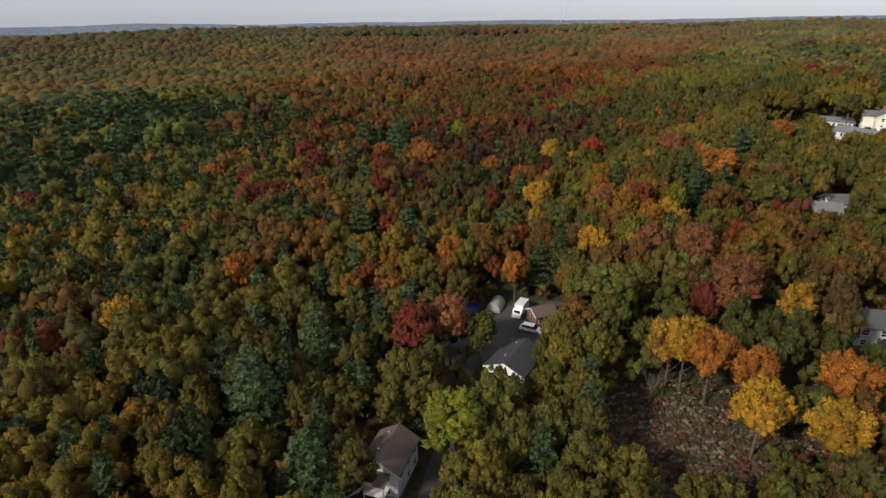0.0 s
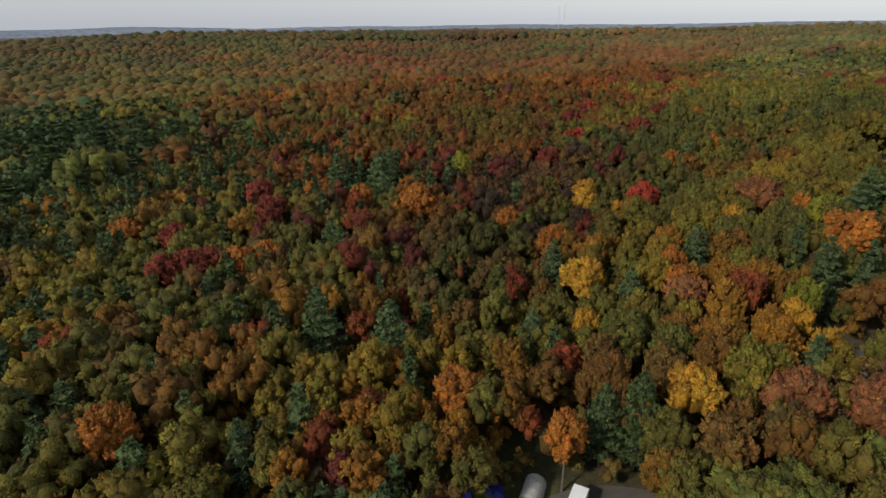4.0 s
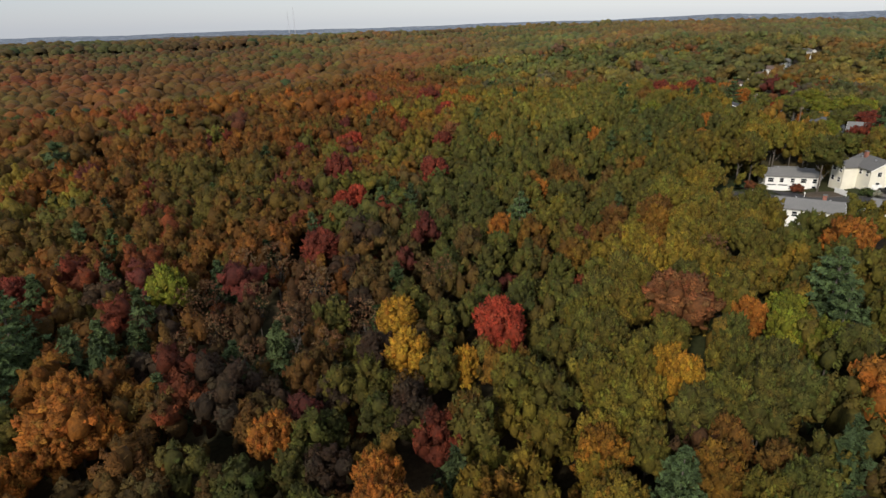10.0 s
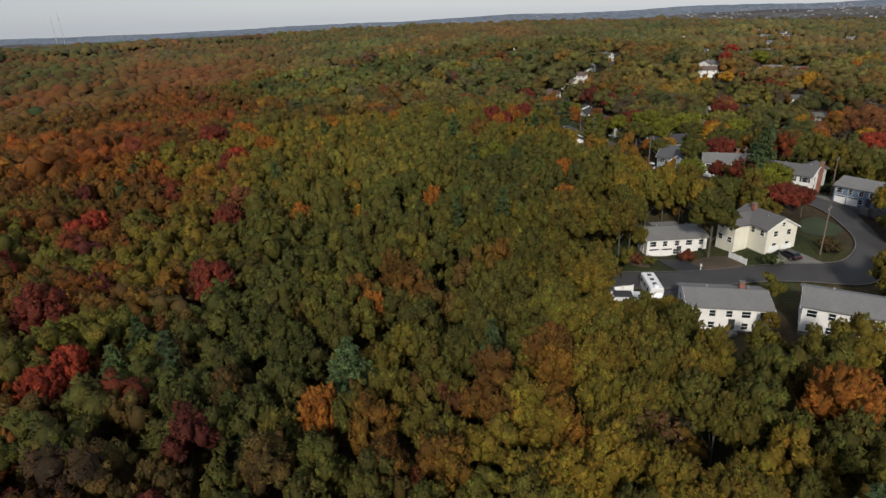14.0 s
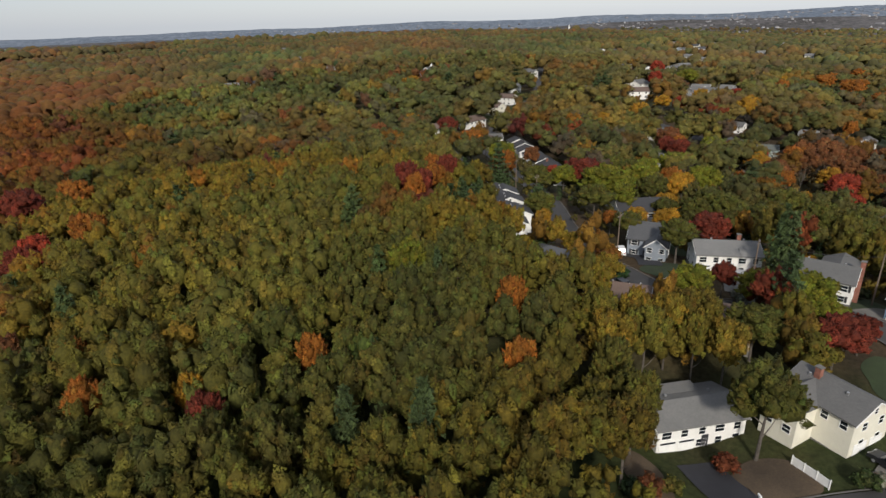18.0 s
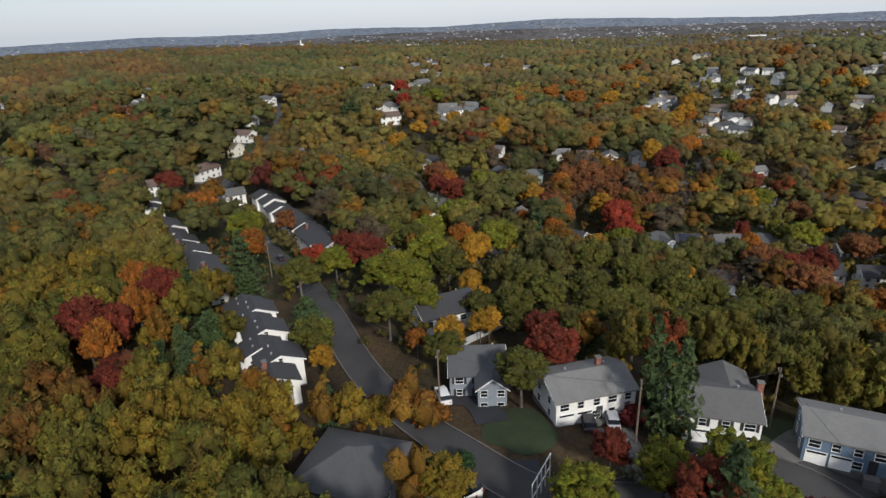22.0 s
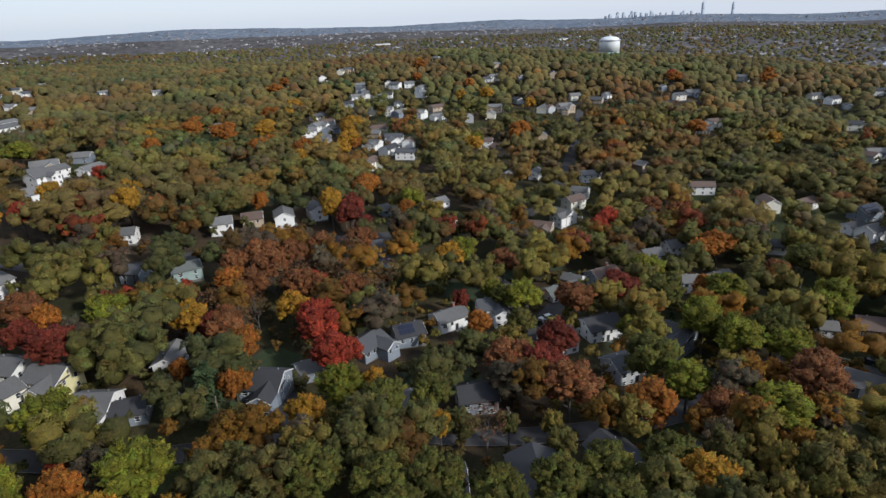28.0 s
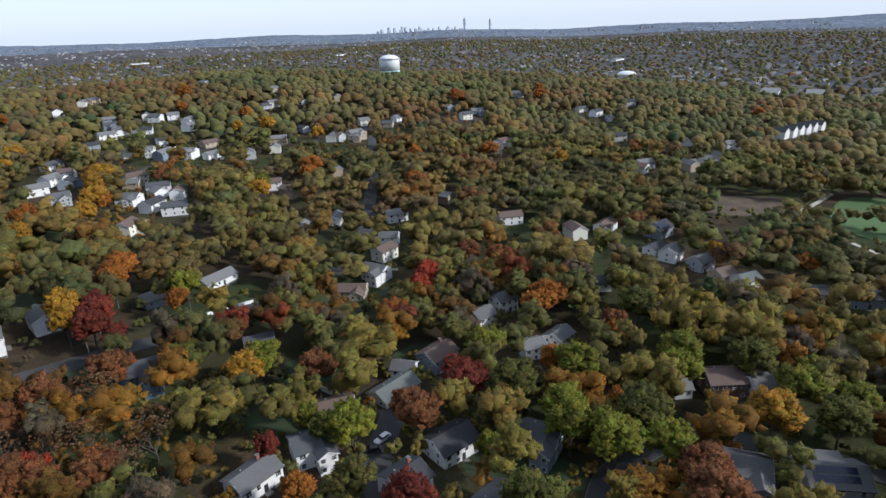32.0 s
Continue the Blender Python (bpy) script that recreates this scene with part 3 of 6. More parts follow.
def needle(seed, count, size, height=17.5, radius=4.6, whorls=9):
    """A white pine: level whorls of plumed branches on a straight stem, ragged towards the top."""
    rng = np.random.default_rng(seed)
    pts, nor = [], []
    per = count // (whorls * 6)
    for w in range(whorls):
        q = w / (whorls - 1)
        z = 3.5 + (height - 4.5) * q
        reach = radius * (1 - q) ** 0.75 * rng.uniform(0.85, 1.1) + 0.5
        for k in range(6):
            a = k * 1.047 + w * 0.6 + rng.uniform(-0.25, 0.25)
            ln = reach * rng.uniform(0.75, 1.15)
            for s in rng.uniform(0.18, 1.0, per):
                sp = 0.38 * ln * (0.35 + 0.65 * math.sin(3.0 * min(s, 0.98)))
                off = rng.uniform(-sp, sp)
                pts.append((math.cos(a) * ln * s - math.sin(a) * off, math.sin(a) * ln * s + math.cos(a) * off, z + ln * s * 0.18 + rng.normal(0, 0.18)))
                nor.append((math.cos(a) * 0.25, math.sin(a) * 0.25, 0.9))
    pts, nor = np.array(pts), np.array(nor)
    v, f = sprays(pts, nor, size, rng, 0.8)
    lum = np.repeat(rng.uniform(0.7, 1.3, len(pts)), 3)
    return v, f, np.stack([lum, lum, lum * 1.03, 0.6 + 0 * lum], 1)


def trunk_mesh(seed, height, r=0.24, limbs=5, spread=2.6, start=0.32):
    rng = random.Random(seed)
    bm = bmesh.new()
    top = Vector((rng.uniform(-0.4, 0.4), rng.uniform(-0.4, 0.4), height * 0.82))
    mid = Vector((top.x * 0.3, top.y * 0.3, height * 0.4))
    tube(bm, (0, 0, -0.6), (0, 0, 0.5), r * 1.7, r * 1.1, 7)
    tube(bm, (0, 0, 0.45), mid, r * 1.1, r * 0.8, 7)
    tube(bm, mid, top, r * 0.8, r * 0.18, 6)
    for i in range(limbs):
        a, q = i * 2.4 + rng.uniform(-0.4, 0.4), rng.uniform(start, 0.75)
        at = Vector((0, 0, 0)).lerp(mid, q / 0.5) if q < 0.4 else mid.lerp(top, (q - 0.4) / 0.45)
        end = at + Vector((math.cos(a) * spread, math.sin(a) * spread, spread * rng.uniform(0.6, 1.2)))
        elbow = at.lerp(end, 0.5) + Vector((0, 0, -0.25))
        tube(bm, at, elbow, r * 0.42, r * 0.28, 5)
        tube(bm, elbow, end, r * 0.28, r * 0.08, 5)
    return bm


def bare_mesh(seed, height=14.0):
    """Leafless: a stem and limbs forking into twigs."""
    rng = random.Random(seed)
    bm = bmesh.new()

    def fork(a, way, ln, r, depth):
        b = a + way * ln
        tube(bm, a, b, r, r * 0.6, 5 if depth > 1 else 3)
        if depth:
            for k in range(3 if depth > 1 else 4):
                w = (way + Vector((rng.uniform(-1, 1), rng.uniform(-1, 1), rng.uniform(-0.1, 0.8))) * 0.75).normalized()
                fork(a.lerp(b, rng.uniform(0.55, 1.0)), w, ln * rng.uniform(0.55, 0.8), r * 0.55, depth - 1)
    fork(Vector((0, 0, -0.4)), UP, height * 0.34, 0.22, 4)
    return bm


def as_mesh(name, bm, material):
    data = bpy.data.meshes.new(name)
    bm.to_mesh(data)
    bm.free()
    data.materials.append(material)
    return data


def crown_meshes(make, seeds, *args, **more):
    out = []
    for q in seeds:
        v, f, c = make(q, *args, **more)
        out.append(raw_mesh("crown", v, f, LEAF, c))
    return out


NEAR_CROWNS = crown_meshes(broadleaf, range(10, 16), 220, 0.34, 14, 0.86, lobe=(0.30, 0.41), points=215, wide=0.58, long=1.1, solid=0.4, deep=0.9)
NEAR_PINES = crown_meshes(needle, range(30, 33), 1500, 0.5)
THIN_CROWNS = crown_meshes(broadleaf, (50, 51), 420, 0.34, core=0, gap=0.25, lobes=14)
TRUNKS = [as_mesh("trunk", trunk_mesh(i, 14.5), BARK) for i in range(4)]
PINE_TRUNKS = [as_mesh("trunk", trunk_mesh(20 + i, 19.5, 0.25, 4, 1.4, 0.2), BARK) for i in range(2)]
BARE_TRUNKS = [as_mesh("trunk", bare_mesh(i), BARK) for i in range(3)]
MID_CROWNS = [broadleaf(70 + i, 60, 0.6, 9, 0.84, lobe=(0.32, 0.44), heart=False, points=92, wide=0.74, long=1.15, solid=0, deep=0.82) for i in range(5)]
MID_PINES = [needle(80 + i, 324, 0.95) for i in range(3)]
THIRD_CROWNS = [broadleaf(110 + i, 12, 1.0, 4, 0.86, lobe=(0.44, 0.58), heart=False, points=32, wide=1.1, long=1.5, solid=0, deep=0.92) for i in range(5)]
FAR_CROWNS = [broadleaf(90 + i, 2, 1.2, 3, 0.84, 4.8, 4.0, 15.5, 0, (0.46, 0.62), heart=False, points=16, wide=1.5, long=2.0, solid=0, deep=0.95) for i in range(6)]
FAR_PINES = [needle(100 + i, 60, 1.7, 16.0, 4.2, 5) for i in range(2)]
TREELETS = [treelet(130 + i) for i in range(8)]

GREENS = ((0.080, 0.083, 0.018), (0.108, 0.099, 0.018), (0.146, 0.119, 0.017), (0.205, 0.140, 0.016))
YARD_GREENS = ((0.074, 0.078, 0.027), (0.106, 0.102, 0.030), (0.148, 0.128, 0.032), (0.220, 0.168, 0.033))
VALLEY = ((0.098, 0.074, 0.012), (0.132, 0.066, 0.012), (0.172, 0.064, 0.011), (0.225, 0.084, 0.010))
AUTUMN = ((0.108, 0.070, 0.020), (0.150, 0.074, 0.015), (0.205, 0.104, 0.013), (0.260, 0.120, 0.013))
REDS = ((0.150, 0.032, 0.014), (0.185, 0.046, 0.014), (0.120, 0.028, 0.020))
GREY_BROWN = (0.105, 0.078, 0.050)
PINE = ((0.044, 0.066, 0.026), (0.052, 0.076, 0.026), (0.058, 0.082, 0.030))


def along(stops, q):
    """The colour at the share q of a row of colours."""
    q = min(0.9999, max(0.0, q)) * (len(stops) - 1)
    k = int(q)
    return tuple(a + (b - a) * (q - k) for a, b in zip(stops[k], stops[k + 1]))


def bell(x, y, a, b, rx, ry):
    return math.exp(-((x - a) / rx) ** 2 - ((y - b) / ry) ** 2)


def patch(x, y, scale, seed):
    return noise.noise(Vector((x / scale, y / scale, seed)))


def zone_mean(x, y):
    """The mixed colour of many crowns: rust in the valley, olive on the ridge, grey-olive over the suburb."""
    edge = min(60.0, max(-60.0, (x - 85 - 0.6 * (y - 345)) / 20))
    west = min(60.0, max(-60.0, (x + 115 + 0.1 * (y - 400)) / -25))
    valley = 1 / (1 + math.exp(edge)) / (1 + math.exp(west)) * (y > 230) * math.exp(-max(0, y - max(650, 980 - max(0, x - 50))) / 350)
    suburb = 1 / (1 + math.exp(-(min(x, 600) - 245) / 18))
    dry = 0.5 + 0.9 * patch(x, y, 170, 6.0)
    olive = [a * (1 - suburb) + b * suburb for a, b in zip((0.100, 0.086, 0.015), (0.116, 0.106, 0.036))]
    warm = valley * 0.75 + (1 - valley) * 0.28 * min(1.0, max(0.0, dry))
    mixed_leaf = [a * (1 - warm) + b * warm for a, b in zip(olive, (0.150, 0.066, 0.016))]
    # haze put into the leaf colour: crowns turn dull with distance from the hill
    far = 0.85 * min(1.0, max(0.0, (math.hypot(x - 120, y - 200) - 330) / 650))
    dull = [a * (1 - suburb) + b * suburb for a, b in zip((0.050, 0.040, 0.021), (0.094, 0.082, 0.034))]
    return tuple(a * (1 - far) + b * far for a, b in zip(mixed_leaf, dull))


def tree_look(x, y, rng):
    """Kind and leaf colour of the tree that grows at a place: pines in the west, a rust-red valley, an olive ridge, a mixed suburb."""
    pines = 0.012 + 0.95 * bell(x + 0.75 * max(0, y - 300), y, -150, 330, 95, 190) + 0.16 * bell(x, y, -45, 85, 45, 45) + 0.45 * bell(x, y, -25, 240, 25, 16)
    pines += 0.10 * max(0, patch(x, y, 60, 3.0)) * (x < 262) + 0.5 * bell(x, y, 221, 314, 14, 12)
    edge = min(60.0, max(-60.0, (x - 85 - 0.6 * (y - 345)) / 12))
    west = min(60.0, max(-60.0, (x + 115 + 0.1 * (y - 400)) / -25))
    valley = 1 / (1 + math.exp(edge)) / (1 + math.exp(west)) * (1 / (1 + math.exp(-(min(y, 900) - 230) / 22))) * (0.25 + 0.75 * math.exp(-max(0, y - max(650, 980 - max(0, x - 50))) / 350))
    suburb = 1 / (1 + math.exp(-(min(x, 600) - 245) / 18)) * (1 - valley)
    autumn = 0.12 + 0.70 * valley + 0.34 * bell(x, y, 0, 185, 75, 75) + 0.16 * bell(x, y, 40, 105, 60, 35) + 0.5 * bell(x, y, 5, 255, 38, 32) + 0.20 * suburb + 0.35 * patch(x, y, 55, 7.0) + 0.12 * bell(x, y, 60, 150, 50, 60)
    autumn += 0.7 * bell(x, y, 380, 250, 36, 30)
    u, spot = rng.random(), patch(x, y, 28, 11.0)
    drift = 0.53 + 0.75 * patch(x, y, 36, 1.5) + 0.45 * patch(x, y, 120, 8.0) + rng.normal(0, 0.17)
    if u < pines * (1 - 0.75 * valley * (y > 330)):
        c, kind = PINE[rng.integers(3)], "pine"
    elif 0.6 * rng.random() + 0.4 * (0.5 + 1.1 * patch(x, y, 24, 13.0)) < autumn:
        kind = "autumn"
        if rng.random() < 0.05 + 0.28 * (spot > 0.28):
            c = REDS[rng.integers(3)]
        elif suburb > 0.5 and rng.random() < 0.25:
            c = GREY_BROWN
        else:
            c = along(VALLEY if valley > 0.4 else AUTUMN, drift)
    else:
        ridge = bell(x, y, 150, 330, 90, 110)
        c, kind = along(YARD_GREENS if suburb > 0.5 else GREENS, drift + 0.16 * ridge), "green"
        c = (c[0], c[1] * (1 + 0.03 * ridge), c[2] * (1 + 0.1 * ridge))
    hollow = bell(x, y, 22, 240, 15, 20)
    if kind != "pine" and rng.random() < 1.3 * hollow:  # half-bare brown scrub in the hollow
        c, kind = (0.058, 0.034, 0.019), "autumn"
    # shaded hollow and slopes, and a brighter ridge, put into the leaf colour
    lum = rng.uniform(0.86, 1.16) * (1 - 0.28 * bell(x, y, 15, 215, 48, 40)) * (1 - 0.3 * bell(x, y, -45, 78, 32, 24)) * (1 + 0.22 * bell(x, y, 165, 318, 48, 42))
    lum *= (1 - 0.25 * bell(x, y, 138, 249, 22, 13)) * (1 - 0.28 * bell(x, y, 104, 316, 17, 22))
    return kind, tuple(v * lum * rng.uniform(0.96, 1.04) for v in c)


# trees that stand out by their colour: place and crown radius
SHOWN = {kind: [] for kind in ("crimson", "scarlet", "orange", "gold", "lime", "leafy", "pine", "bare", "rust")}
SHOWN["crimson"] += [(-134, 180, 4), (-55, 186, 5), (-69, 202, 4), (-48, 218, 4.5), (-54, 229, 4.5), (-20, 267, 4), (38, 261, 4.5), (119, 294, 2.5), (81, 296, 4.5), (53, 299, 5), (136, 425, 6), (359, 141, 4), (362, 145, 5), (354, 149, 6), (326, 187, 6), (315, 197, 6), (363, 201, 3), (350, 290, 3.5), (370, 300, 4), (346, 307, 6), (356, 316, 4.5), (321, 346, 4), (338, 428, 5), (341, 433, 5)]
SHOWN["crimson"] += [(435, 218, 4), (456, 219, 5), (449, 221, 6), (441, 223, 6), (186.8, 229.6, 3.9), (220.7, 258.7, 4.3), (230, 261, 3.6), (199, 249.5, 2.6), (195, 322, 3.6), (200, 325, 3.4), (194, 227, 2.6), (98, 326, 3.6), (50, 337, 4.5), (122, 378, 4), (118, 374, 3.5), (-59, 184, 4), (-63, 181, 4), (-46, 210, 3.5), (259.7, 306.9, 5.8), (266.8, 315.5, 4), (-5.8, 102.8, 5), (51.5, 102.7, 2.8), (355, 274, 3.5)]
SHOWN["scarlet"] += [(54, 211, 4), (56, 216, 4), (347, 88, 3.5), (336, 240, 3.5), (380, 244, 4), (333, 245, 5.5), (355, 246, 5.5), (346, 246, 6), (351, 271, 3.5), (379, 281, 3), (301, 294, 2.5), (379, 297, 2.5), (432, 103, 6), (424, 113, 5.5), (451, 343, 4), (460, 346, 3), (520, 330, 4), (618, 420, 7), (643, 430, 6), (778, -197, 6), (770, -195, 6), (49, 281, 3.2), (74, 355, 3.5), (70, 352, 3.2)]
SHOWN["scarlet"] += [(126, 381, 3.6), (53, 283, 2.6), (261.2, 322, 3.8), (355.2, 246.6, 4)]
SHOWN["orange"] += [(-50, 131, 4), (-83, 205, 4), (-7, 221, 5), (-7, 227, 4), (-24, 227, 4), (67, 81, 4.5), (53, 84, 4), (47, 88, 4), (17, 127, 3), (2, 139, 4), (47, 163, 3.5), (83, 171, 5.5), (48, 172, 3), (26, 190, 3.5), (87, 194, 3), (28, 196, 3), (115, 198, 4), (18, 208, 3), (113, 323, 3), (150, 263, 2.5), (163, 273, 2.5), (136, 292, 2.5), (151, 431, 4.5), (154, 436, 5.5)]
SHOWN["orange"] += [(333, -18, 5.5), (379, 87, 7), (346, 92, 4.5), (378, 94, 6), (349, 119, 4.5), (322, 124, 4), (292, 183, 5.5), (344, 202, 4), (376, 233, 4), (323, 267, 4), (338, 267, 5), (378, 268, 6), (334, 279, 2.5), (366, 314, 4), (308, 390, 6), (408, 136, 6), (451, 196, 4), (499, 204, 6), (491, 206, 6.5), (478, 211, 6), (466, 258, 4), (536, -417, 6), (592, -80, 8.5), (623, -29, 6)]
SHOWN["orange"] += [(564, 15, 6), (633, 56, 9), (616, 67, 6), (603, 226, 6), (590, 228, 8.5), (596, 255, 8), (756, -314, 6), (725, -281, 9), (762, -189, 9), (730, 243, 9), (673, 276, 6), (654, 280, 9), (757, 287, 6), (707, 300, 6), (671, 301, 9), (822, 29, 6), (878, 72, 6), (877, 231, 9), (943, 50, 9), (925, 218, 6), (222.5, 282.5, 2.2), (241.5, 218.3, 3.6)]
SHOWN["orange"] += [(258, 262, 2.6), (76, 249, 3), (139, 386, 4.5), (143, 389, 3.6), (-8, 218, 3.5), (-3, 221, 3), (-12, 215, 3), (-48, 189, 3.6), (-43, 193, 3.4), (-52, 186, 3.4), (110, 311, 3.2), (97, 265, 2.6), (263.5, 342, 4.8), (312, 395, 5), (290, 291, 4), (376.5, 269, 4), (345, 265, 4)]
SHOWN["gold"] += [(-69, 111, 4.5), (60, 72, 4.5), (50, 76, 4.5), (44, 92, 4), (69, 101, 3.5), (60, 139, 3), (60, 148, 3), (26, 154, 2.5), (29, 170, 4.5), (68, 188, 3), (69, 192, 2.5), (91, 202, 2.5), (47, 210, 2.5), (40, 216, 4), (43, 228, 4), (121, 302, 2.5), (368, -11, 4), (294, 103, 7), (385, 166, 3), (267, 190, 5), (298, 228, 2.5), (320, 237, 3), (362, 252, 5), (305, 253, 4.5)]
SHOWN["gold"] += [(281, 274, 2.5), (357, 278, 5), (274, 284, 3.5), (281, 284, 4), (318, 298, 3), (384, 359, 6), (341, 461, 4.5), (345, 462, 5), (395, 194, 5.5), (492, 225, 5), (459, 228, 6), (451, 229, 4.5), (457, 308, 6), (476, 310, 5.5), (476, 339, 5), (392, 341, 4), (409, 349, 4.5), (417, 354, 6.5), (392, 361, 5), (431, 540, 9), (537, -101, 7.5), (592, 110, 7), (541, 133, 4), (619, 194, 9)]
SHOWN["gold"] += [(596, 202, 6), (566, 233, 6), (635, 323, 6), (720, 5, 6), (768, 30, 8), (772, 56, 6), (674, 181, 9), (664, 188, 6), (652, 189, 6), (762, 220, 9), (724, 228, 6), (680, 247, 6), (656, 251, 9), (970, 42, 6), (226.1, 277.4, 2.8), (233.1, 271.6, 2.5), (224.6, 239.3, 1.8), (231.7, 273, 2.3), (252.5, 279.7, 2.6), (244, 275, 2.4), (213, 296.2, 2.2), (222, 276, 2.6)]
SHOWN["gold"] += [(41.7, 93, 4.2), (36, 131, 4.2), (258.5, 280.5, 2.4), (365.7, 252.4, 4), (360, 279, 4.5), (340, 270, 4)]
SHOWN["lime"] += [(196.4, 243.2, 3.6), (1.5, 77, 5.4), (63, 151, 3), (89, 183, 3), (88, 188, 3.5), (92, 192, 3), (7, 256, 4), (164, 297, 3.5), (297, 72, 5), (284, 80, 5.5), (295, 86, 7), (325, 92, 7), (321, 99, 6), (340, 119, 7), (368, 129, 7), (304, 131, 6), (330, 137, 6), (312, 140, 7), (323, 142, 6.5), (281, 160, 7), (331, 161, 3.5), (297, 169, 6), (356, 183, 6), (367, 189, 3.5), (315, 245, 5.5)]
SHOWN["lime"] += [(290, 280, 6), (363, 286, 4.5), (362, 298, 6), (313, 298, 6), (398, 188, 6), (459, 191, 6), (608, 102, 6), (198.3, 235.4, 4.2), (189.1, 252.4, 4), (194.5, 233, 3.6), (236, 286, 4), (281, 355, 5.6), (287, 360, 4.5), (254.6, 313.2, 4.4), (241.7, 293.8, 6.2), (248.2, 291.5, 4.6), (266, 293, 5), (290, 300, 5)]
SHOWN["leafy"] += [(9, 82, 4.5), (85, 147, 5), (31, 148, 4.5), (320, 50, 7), (352, 73, 7), (310, 80, 7), (283, 92, 6), (314, 126, 7), (268, 139, 7), (345, 139, 7), (309, 170, 7), (360, 187, 4.5), (282, 254, 5.5), (408, 206, 6), (161.6, 234, 4.6), (181.5, 240, 4.4), (275, 236, 5.5), (270, 227, 5), (271, 216, 5), (273, 206, 5), (274, 192, 5), (308, 237, 5), (268, 243, 5), (277, 244, 5), (308, 227, 4.5), (262, 221, 5), (264, 210, 5), (264, 235, 5), (211.9, 262.5, 4.2), (234, 245.5, 4.8), (219.1, 276.5, 3.6), (238.9, 267.4, 4), (243, 252, 5), (250, 246, 5), (256, 254, 5), (246, 234, 5)]
SHOWN["leafy"] += [(252, 226, 5), (235, 230, 4), (254, 268, 4.6), (248, 262, 4.6), (242, 315.8, 4.6), (216.6, 299.5, 3.8), (227.5, 289.5, 4.6), (34, 108.7, 6), (40, 112, 4.5), (33, 103, 4), (276, 300, 5), (262, 287, 4.5), (284, 310, 5)]
SHOWN["pine"] += [(-21, 69, 5), (-34, 86, 6), (-26, 103, 5), (-10, 157, 5), (-24, 160, 5), (-19, 241, 6), (-33, 242, 6), (-17, 249, 6), (16, 153, 3.5), (72, 160, 4), (37, 164, 3.5), (54, 175, 4), (24, 177, 4), (94, 185, 4.5), (99, 190, 5.5), (83, 252, 4.5), (199.9, 288.3, 2), (226.5, 238, 1.6), (-17, 232, 4.5), (-22, 229, 4), (-25, 195, 4), (-28, 199, 4), (244.2, 331.3, 4.6), (239.5, 327.5, 3.6)]
SHOWN["pine"] += [(216.5, 320.5, 4), (226.1, 305.6, 3.8)]
SHOWN["bare"] += [(-101, 184, 4), (38, 90, 3), (52, 128, 4), (61, 129, 4), (99, 212, 3.5), (56, 238, 3.5), (33, 245, 4), (10, 249, 3), (14, 254, 3), (22, 260, 3.5), (28, 260, 4), (293, 220, 5), (381, 221, 6), (371, 229, 6), (384, 234, 6), (388, 240, 4), (404, 229, 6), (401, 305, 5), (18, 228, 3), (26, 236, 3.5), (14, 240, 3), (30, 226, 3), (38, 232, 3.5), (22, 248, 3)]
SHOWN["bare"] += [(8, 236, 3), (34, 252, 3), (306, 380, 5), (388, 248, 5), (382, 256, 5), (364, 262, 4.5), (357, 266, 4), (368, 274, 4.5), (397, 229, 5)]
SHOWN["rust"] += [(45, 157, 4), (81, 202, 5.5), (105, 333, 4.5), (352, 86, 4.5), (294, 134, 6), (288, 141, 7), (357, 166, 4.5), (350, 167, 6), (285, 170, 5.5), (385, 177, 6), (303, 196, 6.5), (319, 204, 6), (377, 249, 5.5), (357, 270, 4.5), (369, 320, 6), (313, 458, 6), (423, 71, 6), (437, 76, 6), (412, 223, 6), (405, 239, 6), (397, 259, 7), (548, 22, 9), (297, 350.8, 3.4), (1.1, 105.8, 4.6)]
SHOWN["rust"] += [(56.8, 122, 4.6), (57.5, 104.8, 5.6), (62, 110, 4), (48.4, 126.5, 4.2), (376, 263, 6), (399, 249, 6), (390, 257, 6.5), (375, 244, 5), (371, 233, 5.5), (394, 268, 5), (349, 269.6, 5)]
SHOWN["gold"] += [(386, 360, 6), (411, 351, 5), (459, 308, 4.5), (450, 353, 5)]
SHOWN["scarlet"] += [(531, 389, 6), (455, 344, 3.6)]
SHOWN["orange"] += [(600, 318, 6), (638, 273, 6), (626, 248, 5), (615, 191, 5), (586, 226, 5)]
SHOWN["pine"] += [(478, 404, 6), (469, 396, 6), (466, 404, 6), (592, 338, 6)]
SHOWN["lime"] += [(570, 378, 8), (363, 299, 5), (540, 232, 6)]
SHOWN["crimson"] += [(222, 335, 4), (206, 337, 4.5), (209, 333, 3)]
SHOWN["orange"] += [(215, 334, 3.5), (230, 347, 3.5), (203, 331, 3)]
LEAF_COLOUR = {"crimson": (0.160, 0.032, 0.018), "scarlet": (0.31, 0.046, 0.022), "orange": (0.31, 0.112, 0.017), "gold": (0.37, 0.195, 0.019), "lime": (0.16, 0.165, 0.016),
               "leafy": (0.10, 0.100, 0.018), "pine": (0.062, 0.094, 0.036), "bare": (0.13, 0.07, 0.035), "rust": (0.20, 0.080, 0.030)}
